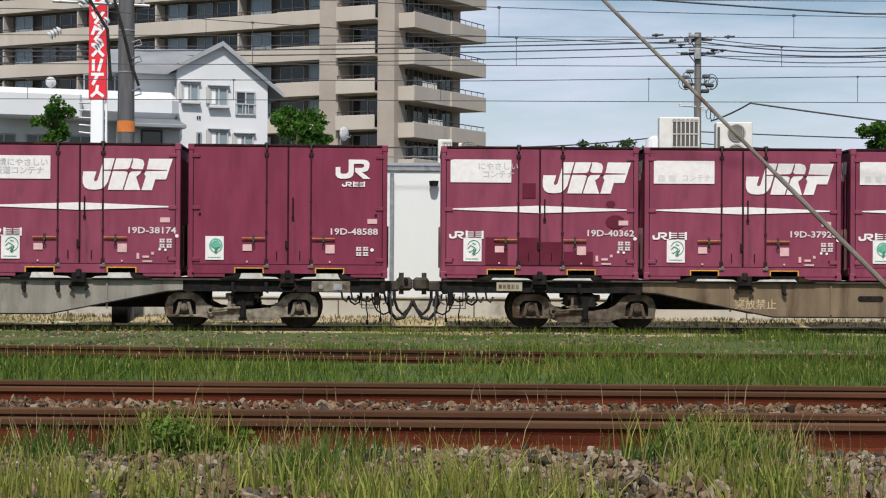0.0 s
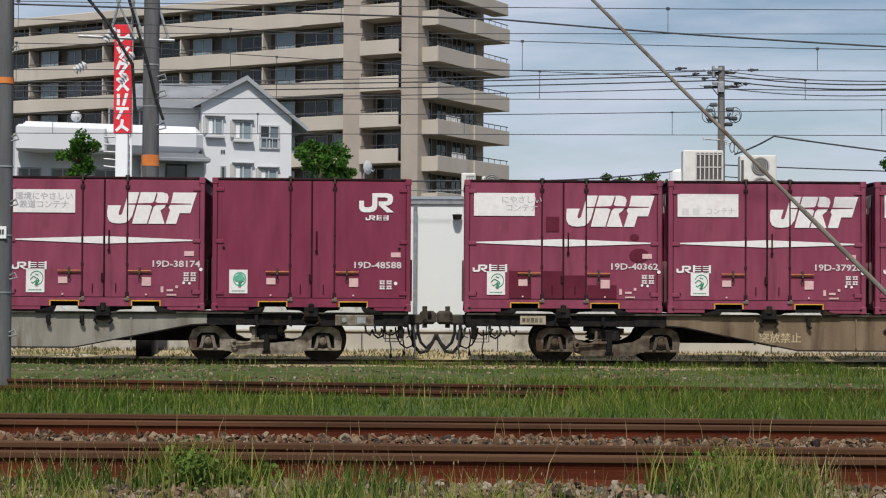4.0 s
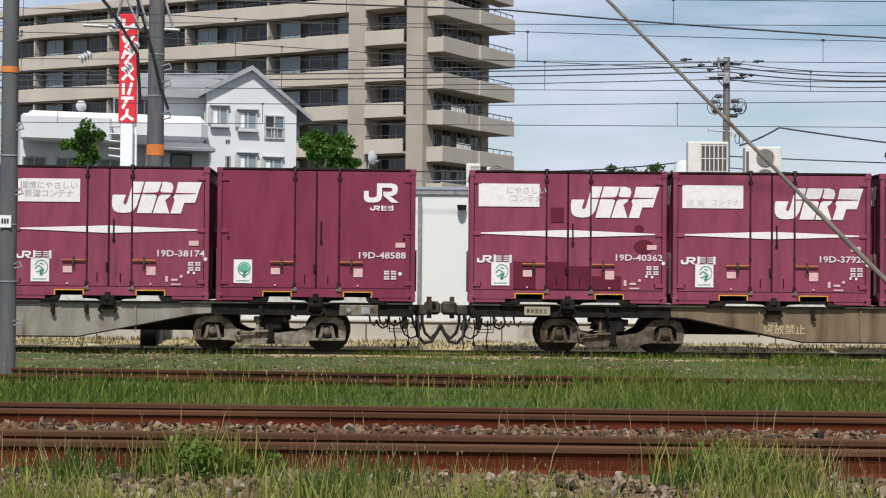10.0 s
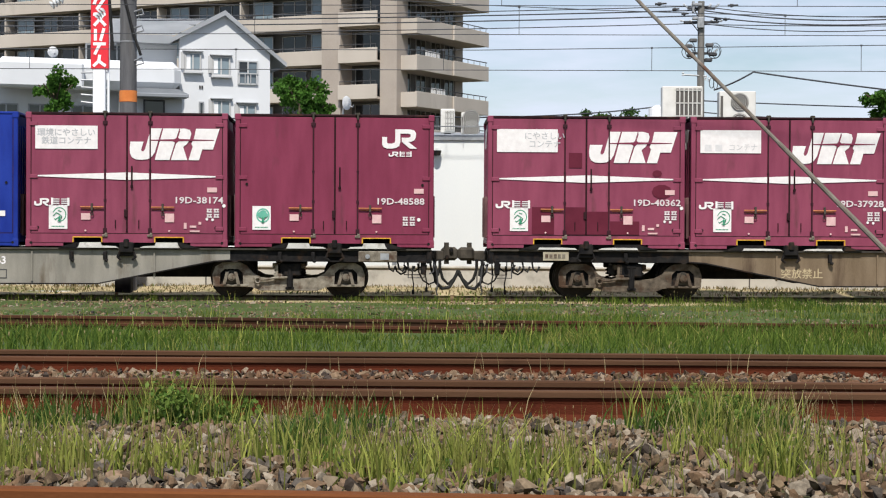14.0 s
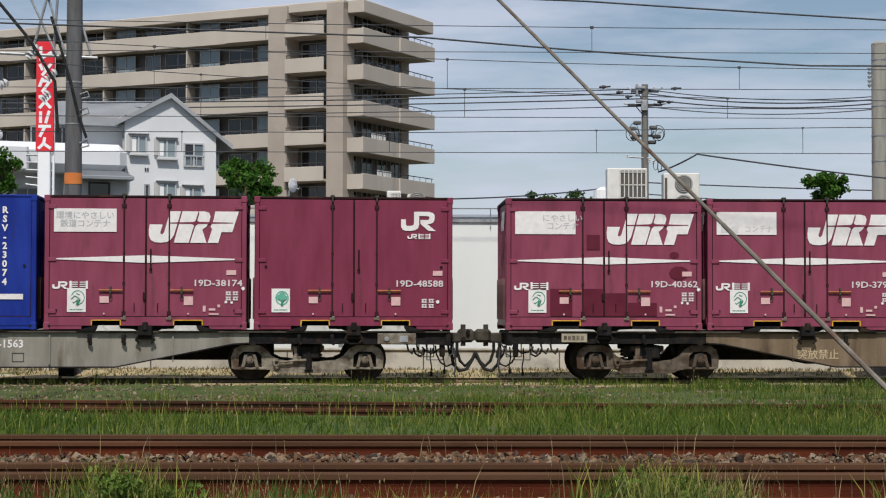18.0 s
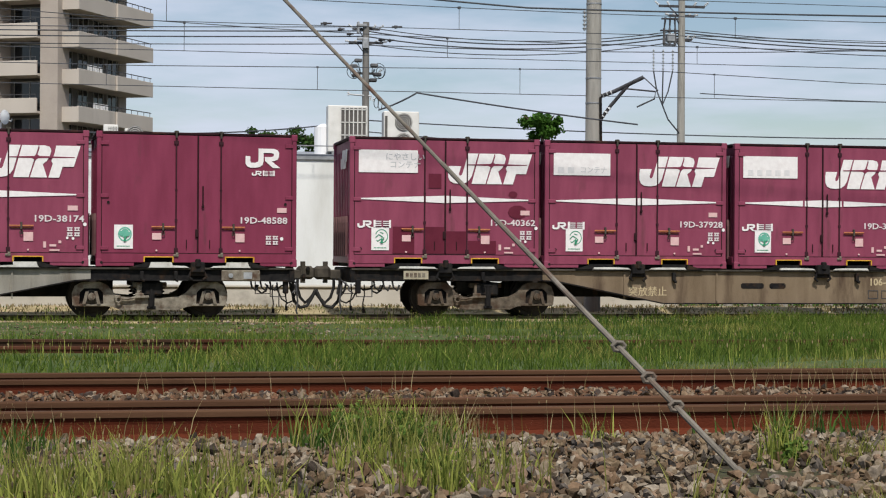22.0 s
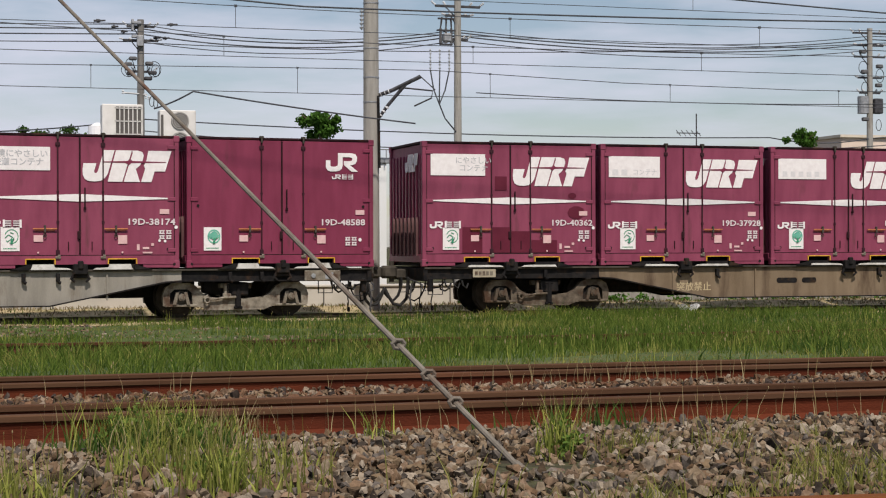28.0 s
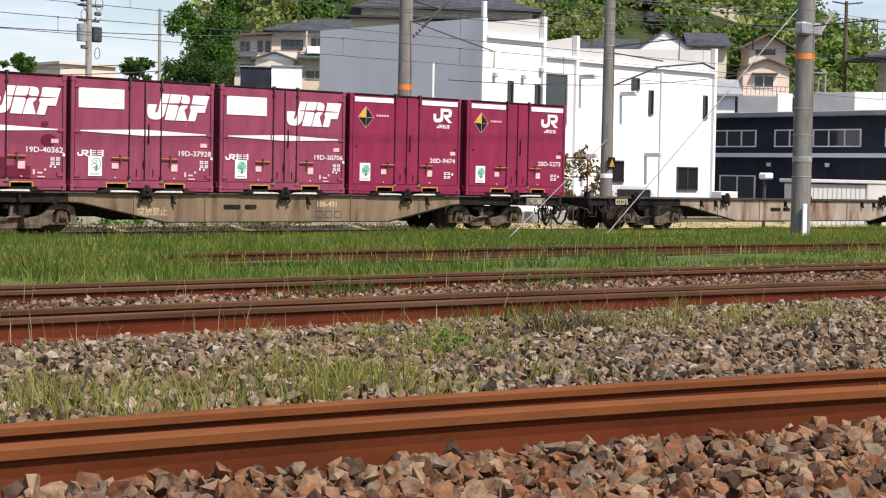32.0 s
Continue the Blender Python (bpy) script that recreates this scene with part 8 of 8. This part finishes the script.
def seeds(name, label, tips, r, material):
    """Seed heads at the tips of stalks."""
    n = len(tips)
    v = ICO_V[None] * np.array([0.45, 0.45, 1.6]) * r * RNG.uniform(0.6, 1.2, (n, 1, 1)) + tips[:, None, :]
    f = (ICO_F[None] + 12 * np.arange(n)[:, None, None]).reshape(-1, 3)
    return solo(name, fast_mesh(name, v.reshape(-1, 3), f, material), None, label, "grass", kind="stuff")


def clump(x, y, rx, ry, n):
    return np.stack([x + RNG.normal(0, rx, n), y + RNG.normal(0, ry, n)], -1)


t_xy = scatter(-9.5, 62, 13.5, 32.2, 168)
t_xy = t_xy[(t_xy[:, 0] > -0.36 * t_xy[:, 1]) & (t_xy[:, 0] < 1.75 * t_xy[:, 1] + 2)]
hh = field(t_xy, 0.22, 5.0) + 0.55 * field(t_xy, 0.9, 8.0)
bare = (t_xy[:, 1] > 20.9) & (field(t_xy, 0.35, 2.0) + 0.4 * field(t_xy, 1.4, 7.0) + 0.05 * (3 - t_xy[:, 0]) > -0.02) & (RNG.random(len(t_xy)) < 0.9)
t_xy, hh = t_xy[~bare], hh[~bare]
rail_gap = np.abs(t_xy[:, 1] - (19.35 - 0.085 * t_xy[:, 0])) > 0.14
near_strip = (t_xy[:, 1] < 18.4) & (t_xy[:, 0] < 11)
t_xy, hh, near_strip = t_xy[rail_gap], hh[rail_gap], near_strip[rail_gap]
tall = np.where(t_xy[:, 1] < 17.5, 0.17, np.where(t_xy[:, 0] > 5, 0.20, 0.13))
open_rail = (t_xy[:, 0] > 11.8) & (t_xy[:, 1] < 20.4 - 0.085 * t_xy[:, 0])
tall = np.where(open_rail & (t_xy[:, 1] > 15.2), 0.09, tall)
tall = np.where(open_rail & (t_xy[:, 1] > 16.8), 0.06, tall)
tall = np.where((t_xy[:, 0] > 4.5) & (t_xy[:, 0] < 11.8) & (t_xy[:, 1] > 16.3) & (t_xy[:, 1] < 19.2), 0.28, tall)
worn = field(t_xy, 0.5, 9.0) + 0.5 * field(t_xy, 1.7, 4.0) > 0.22
blades("green_grass", "lush green grass between the sidings", t_xy[~worn], (tall * np.maximum(0.6, 0.9 + 0.9 * hh))[~worn], 0.013, BLADE, 0.9)
blades("pale_grass", "paler yellowing grass in patches between the sidings", t_xy[worn], (tall * np.maximum(0.55, 0.7 + 0.9 * hh))[worn], 0.012, BLADE_PALE, 1.0)
p_xy = t_xy[RNG.random(len(t_xy)) < 0.05]
_, tips = blades("grass_stalks", "pale grass stalks standing out of the turf", p_xy, 0.27, 0.009, BLADE_LT, 0.25)
seeds("grass_seed_heads", "pale seed heads over the turf", tips[::3], 0.012, STRAW)

v_xy = scatter(-15, 40, 36.6, 38.0, 90)
blades("dry_grass", "dry straw grass along the wall behind the train", v_xy, 0.10, 0.03, DRY_BLADE, 1.0)
c_xy = scatter(0.8, 11.8, 17.6, 19.6, 420)
c_xy = c_xy[(np.abs(c_xy[:, 1] - (18.98 - 0.085 * c_xy[:, 0])) < 0.30) | (np.abs(c_xy[:, 1] - (20.1 - 0.085 * c_xy[:, 0])) < 0.3)]
blades("rail_side_grass", "tall green grass hiding the old rails", c_xy, 0.24, 0.016, BLADE, 0.6)
h_xy = scatter(-7, 34, 14.3, 31.8, 60)
h_xy = h_xy[(field(h_xy, 0.35, 3.0) + 0.5 * field(h_xy, 1.3, 6.0) + 0.012 * h_xy[:, 0] > 0.22) & ((h_xy[:, 1] < 20.5) | (h_xy[:, 0] > 4)) & (np.abs(h_xy[:, 1] - 19.9 + 0.085 * h_xy[:, 0]) > 1.0)]
blades("tall_grass", "taller dark green grass in patches before the train", h_xy, 0.20, 0.02, TUFT, 0.7)
f_xy = scatter(-13, 62, 31.9, 32.72, 100)
f_xy = f_xy[field(f_xy, 0.30, 7.0) + 0.012 * f_xy[:, 0] > -0.12]
blades("rail_side_grass", "short green grass along the train's rail", f_xy, 0.15, 0.02, BLADE, 0.8)
v_xy = scatter(-15, 70, 36.4, 37.6, 16)
blades("verge_weeds", "green weeds behind the train", v_xy, 0.10, 0.03, BLADE, 0.9)

# weeds rooted in the near ballast
spots = [(-2.5, 6.0, 0.35, 0.3, 1200), (-2.3, 7.0, 0.2, 0.3, 300), (-1.75, 5.9, 0.25, 0.25, 2100), (-1.4, 5.8, 0.2, 0.25, 1400), (-1.0, 5.75, 0.2, 0.2, 800), (-0.68, 6.45, 0.10, 0.22, 900), (-0.45, 5.95, 0.2, 0.28, 1700),
         (-0.12, 5.75, 0.2, 0.22, 1600), (0.12, 5.75, 0.16, 0.2, 1100), (0.45, 5.5, 0.15, 0.15, 600), (0.98, 6.4, 0.12, 0.40, 1500), (1.18, 6.0, 0.12, 0.3, 1200), (2.62, 6.75, 0.09, 0.1, 260), (1.35, 8.1, 0.10, 0.06, 150), (2.2, 7.9, 0.08, 0.08, 160)]
thin_spots = [(3.4, 5.4, 0.28, 0.25, 420), (4.4, 5.3, 0.22, 0.2, 420), (3.0, 6.4, 0.2, 0.3, 180), (5.6, 6.2, 0.5, 0.5, 420), (3.9, 6.9, 0.5, 0.5, 200), (7.4, 6.9, 0.7, 0.6, 800), (9.3, 6.6, 0.6, 0.6, 800), (4.2, 4.75, 0.7, 0.15, 500), (2.9, 4.85, 0.7, 0.15, 400)]


def tufts(spots, per, blades_in):
    """Places and heights of blades that grow in tufts, some low and some tall."""
    xy, hs = [], []
    for sx, sy, rx, ry, n in spots:
        for k in range(max(2, int(n / per))):
            xy.append(clump(sx + RNG.normal(0, rx), sy + RNG.normal(0, ry), 0.055, 0.055, blades_in))
            hs.append(np.full(blades_in, RNG.uniform(0.45, 1.3)))
    xy, hs = np.concatenate(xy), np.concatenate(hs)
    keep = (xy[:, 1] > np.array([bow_far(x) for x in xy[:, 0]]) + 0.12) & (xy[:, 1] < 8.3)
    return xy[keep], hs[keep]


w_xy, w_h = tufts(spots, 120, 20)
blades("weeds", "tufts of light green weeds growing in the ballast", w_xy, 0.18 * w_h, 0.0095, BLADE_LT, 0.7)
w_xy, w_h = tufts(thin_spots, 20, 26)
blades("weeds", "pale yellowish weeds thinly growing in the ballast", w_xy, 0.16 * w_h, 0.006, BLADE_PALE, 0.75)
tall_xy = np.concatenate([clump(*s[:4], max(12, s[4] // 14)) for s in spots[:12]])
tall_xy = tall_xy[tall_xy[:, 1] < 8.3]
_, tips = blades("weed_stalks", "tall thin weed stalks with seed heads", tall_xy, 0.27, 0.0055, BLADE_PALE, 0.35)
seeds("weed_seed_heads", "pale brown seed heads on tall stalks", tips[::4], 0.005, STRAW)
d_xy = np.concatenate([scatter(-3, 13, 7.8, 8.32, 16), scatter(-3.5, 16, 11.6, 12.15, 10), clump(-1.9, 7.8, 0.2, 0.2, 60), clump(1.4, 7.9, 0.12, 0.2, 70), clump(-0.7, 7.7, 0.2, 0.2, 40), clump(1.15, 7.6, 0.22, 0.3, 90), clump(3.6, 8.1, 0.5, 0.1, 60), clump(5.1, 11.9, 0.6, 0.2, 60)])
_, tips = blades("dry_stalks", "dry brown stalks in front of the rails", d_xy, 0.24, 0.0055, STRAW, 0.4)
seeds("dry_seed_heads", "dry seed heads on thin stalks", tips[::4], 0.005, STRAW)
l_xy = np.concatenate([clump(1.05, 7.72, 0.13, 0.16, 420), clump(-1.38, 7.88, 0.13, 0.12, 300), clump(2.62, 6.75, 0.05, 0.06, 60)])
blades("tall_weeds", "tall light green weeds standing against the siding rail", l_xy[l_xy[:, 1] < 8.3], 0.27, 0.007, BLADE_LT, 0.5)
g_xy = np.concatenate([clump(1.05, 7.7, 0.17, 0.2, 1100), clump(-1.38, 7.9, 0.17, 0.13, 800), clump(-1.9, 7.6, 0.12, 0.15, 400), clump(-0.68, 6.6, 0.07, 0.2, 300), clump(-0.55, 7.4, 0.12, 0.3, 300), clump(3.3, 8.1, 0.25, 0.06, 160), clump(8.2, 8.0, 0.4, 0.1, 200), clump(9.6, 11.6, 0.3, 0.15, 300), clump(12.5, 11.8, 0.5, 0.2, 300)])
g_xy = g_xy[g_xy[:, 1] < 12.15]
g_xy = g_xy[::2]
blades("green_tufts", "deep green grass tufts against the siding rail", g_xy, 0.19, 0.011, TUFT, 0.7)


b_xy = np.concatenate([clump(7.1, 6.75, 0.12, 0.05, 140), clump(7.42, 6.78, 0.10, 0.05, 120)])
blades("brush_pile", "heap of dark dead twigs against the siding rail", b_xy, 0.17, 0.010, BARK, 1.3)


def leaf_cards(c, n, r, size, flatten=1.0, clumps=14, reach=(0.35, 0.95), core=0.42):
    """Leaves in clumps about a centre: small folded quads, uneven at the rim, with gaps."""
    cc = RNG.normal(size=(clumps, 3))
    cc /= np.linalg.norm(cc, axis=1, keepdims=True)
    cc *= RNG.uniform(*reach, (clumps, 1)) * np.array(r)
    girth = core * RNG.uniform(0.6, 1.25, (clumps, 1))
    pick = RNG.integers(0, clumps, n)
    d = RNG.normal(size=(n, 3))
    d /= np.linalg.norm(d, axis=1, keepdims=True)
    p = np.array(c) + cc[pick] + d * np.array(r) * girth[pick] * RNG.uniform(0.25, 1.15, (n, 1))
    m = turns(n)
    s = size * RNG.uniform(0.6, 1.3, (n, 1, 1))
    q = np.array([[-0.5, 0, 0], [0, -0.32, 0.08], [0.5, 0, 0], [0, 0.32, 0.08]])[None] * s
    return np.einsum("nij,nkj->nki", m, q) + p[:, None, :]


def cards_mesh(name, v, material):
    n = len(v)
    f = (np.array([[0, 1, 2], [0, 2, 3]])[None] + 4 * np.arange(n)[:, None, None]).reshape(-1, 3)
    return fast_mesh(name, v.reshape(-1, 3), f, material)


def tree(x, y, base, top, r, material, label, leaf=0.16, n=2600):
    t = thing("tree", label, "tree", pose(x, y, base), "trees behind the yard")
    h = top - base
    cz = h - r[2]
    bm = rod(bmesh.new(), (0, 0, 0), (0.05, 0, cz), 0.045 * h ** 0.5 + 0.04, 0.05, 10)
    part("trunk", bm, BARK, t)
    for k in range(6):
        a = k * 1.05
        bm = pipe(bmesh.new(), [(0.04, 0, cz - 0.4 * r[2]), (0.4 * r[0] * math.cos(a), 0.4 * r[1] * math.sin(a), cz), (0.75 * r[0] * math.cos(a), 0.75 * r[1] * math.sin(a), cz + 0.35 * r[2])], 0.025, 5)
        part("limb", bm, BARK, t)
    part("crown", cards_mesh("crown", leaf_cards((0, 0, cz), n, r, leaf, 1, 20, (0.2, 1.08), 0.31), material), None, t)
    return t


tree(-14.75, 60, -0.2, 6.75, (0.80, 0.8, 0.75), LEAF, "small bright green garden tree in front of the house")
tree(-5.70, 55, -0.2, 6.35, (0.85, 0.8, 0.80), LEAF, "leafy bright green garden tree behind the shed")
tree(-5.1, 55.5, -0.2, 5.6, (0.55, 0.6, 0.45), LEAF, "low leafy garden tree behind the shed", 0.14, 1400)
tree(14.1, 60, -0.2, 6.45, (0.86, 0.8, 0.62), LEAF, "small round green tree behind the mast")
tree(6.0, 78, -0.2, 6.9, (1.3, 1.0, 0.8), LEAF_DK, "dark green tree top behind the shed roof")
tree(7.6, 78, -0.2, 6.6, (0.9, 0.9, 0.5), LEAF_DK, "dark ragged tree top behind the shed roof", 0.2, 900)
tree(39.0, 70, -0.2, 6.75, (0.75, 0.7, 0.55), LEAF, "small green tree beyond the train")
tree(51.4, 80, -0.2, 7.7, (0.9, 0.9, 0.7), LEAF_DK, "small dark tree beyond the train", 0.18)
tree(58.5, 84, -0.2, 9.3, (2.2, 2.0, 2.2), LEAF_DK, "dark pine beside the cream house", 0.17, 9000)
tree(64.5, 92, 0.5, 14.0, (3.0, 2.5, 3.6), LEAF, "tall dark tree behind the cream house", 0.22, 12000)

# leafy weeds in the near ballast and against the siding rail
lw = [leaf_cards((x, y, ground_z(x, y) + 0.55 * h), n, (r, r, h), 0.030, 1, 9, (0.2, 0.9), 0.5) for x, y, r, h, n in ((-1.32, 7.75, 0.20, 0.17, 700), (-1.1, 7.9, 0.12, 0.12, 260), (0.95, 7.75, 0.18, 0.16, 600), (1.15, 7.5, 0.14, 0.15, 420), (2.66, 6.75, 0.09, 0.11, 260), (-1.7, 6.1, 0.2, 0.09, 320), (-0.5, 6.0, 0.18, 0.08, 260), (0.0, 5.8, 0.2, 0.08, 260), (1.05, 6.3, 0.14, 0.09, 260), (5.7, 6.1, 0.16, 0.10, 260), (4.4, 5.3, 0.15, 0.08, 200))]
solo("leafy_weeds", cards_mesh("leafy_weeds", np.concatenate(lw), LEAF_LT), None, "bushy light green leafy weeds in the ballast", "weeds", kind="stuff")

# shrubs behind the track
sh = [leaf_cards((x, 38.6 + RNG.uniform(-0.3, 0.3), RNG.uniform(-0.1, 0.15)), 220, (0.55, 0.35, RNG.uniform(0.25, 0.55)), 0.11, 1, 8) for x in np.arange(12.4, 31, 0.75)]
solo("hedge", cards_mesh("hedge", np.concatenate(sh), LEAF), None, "low ragged green shrubs along the track", "shrubs", kind="stuff")
iv = [leaf_cards((RNG.uniform(42.0, 45.0), 40 + RNG.uniform(-0.5, 0.5), RNG.uniform(0.2, 2.4)), 160, (0.5, 0.4, 0.5), 0.14, 1, 8) for k in range(14)]
solo("shrub", cards_mesh("shrub", np.concatenate(iv), LEAF_DRY), None, "tall dry brownish shrub behind the wagon", "shrub", kind="stuff")

# the wood on the hill
wood, wood_lt, wood_dk = [], [], []
HOMES = [(89.85, 113.25, 8, 8.6), (122.9, 93, 3.0, 8.3), (128.2, 109, 1.9, 15.4), (116.5, 99.5, 5.5, 12.4), (140.1, 110, 2.2, 17.0), (93, 104, 7, 12.4)]
for k in range(2500):
    x, y = (RNG.uniform(54, 250), RNG.uniform(88, 235)) if k < 1500 else (RNG.uniform(54, 135), RNG.uniform(86, 135))
    z = hill_z(x, y)
    if z < 3.0 or x < 0.675 * y or x > 1.66 * y:
        continue
    far = math.hypot(x, y)
    r = RNG.uniform(2.2, 4.2) if far > 165 else RNG.uniform(1.1, 2.4)
    high = (z - 1.36) / far > 0.13  # sparser, coarser growth on slopes above the camera's view
    if any(math.hypot(x - a, y - b) < w or (far < math.hypot(a, b) and abs(a * y - b * x) / math.hypot(a, b) < w + 0.6 and (z + 1.9 * r - 1.4) / far > (c - 1.4) / math.hypot(a, b)) for a, b, w, c in HOMES):
        continue
    if (z + 1.9 * r - 1.36) / far > skyline(x / y) + 0.004 * noise.noise((40 * x / y, 0.5, 0.2)):
        continue
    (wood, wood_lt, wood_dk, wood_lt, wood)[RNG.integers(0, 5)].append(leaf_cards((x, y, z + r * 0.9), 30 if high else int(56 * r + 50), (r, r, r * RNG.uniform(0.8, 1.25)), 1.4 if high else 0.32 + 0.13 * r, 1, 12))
for k in range(1700):
    x, y = RNG.uniform(92, 165), RNG.uniform(87, 150)
    z, far, r = hill_z(x, y), math.hypot(x, y), RNG.uniform(0.6, 1.2)
    if z < 3.0 or x > 1.66 * y or any(math.hypot(x - a, y - b) < w or (far < math.hypot(a, b) and abs(a * y - b * x) / math.hypot(a, b) < w + 0.5 and (z + 1.9 * r - 1.4) / far > (c + 1.2 - 1.4) / math.hypot(a, b)) for a, b, w, c in HOMES):
        continue
    if (z + 1.9 * r - 1.36) / far > skyline(x / y):
        continue
    (wood, wood_dk, wood_lt)[RNG.integers(0, 3)].append(leaf_cards((x, y, z + r * 0.8), int(52 * r + 42), (r, r, r), 0.42, 1, 9))
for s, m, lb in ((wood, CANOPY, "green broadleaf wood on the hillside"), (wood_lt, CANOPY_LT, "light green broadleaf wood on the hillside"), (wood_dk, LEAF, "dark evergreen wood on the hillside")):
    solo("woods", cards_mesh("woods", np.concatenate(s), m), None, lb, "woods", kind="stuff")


def rolled(t):
    """Metres that the train has rolled at t seconds, smoothly."""
    ts, ss = zip(*RUN)
    return float(np.interp(t, ts, ss))


def motions():
    """The freight train starts and rolls away to +x; its wheels turn with it."""
    for ob, x, m in ROLLING:
        walk(ob, [(t, seat(x + s) @ m) for t, s in RUN])
    ticks = [0.0, 5.0, 10.0] + [10.25 + 0.25 * k for k in range(88)]
    for ob in WHEELS:
        at = ob.matrix_basis.translation.copy()
        walk(ob, [(t, Matrix.Translation(at) @ Matrix.Rotation(rolled(t) / 0.405, 4, "Y")) for t in ticks])


motions()
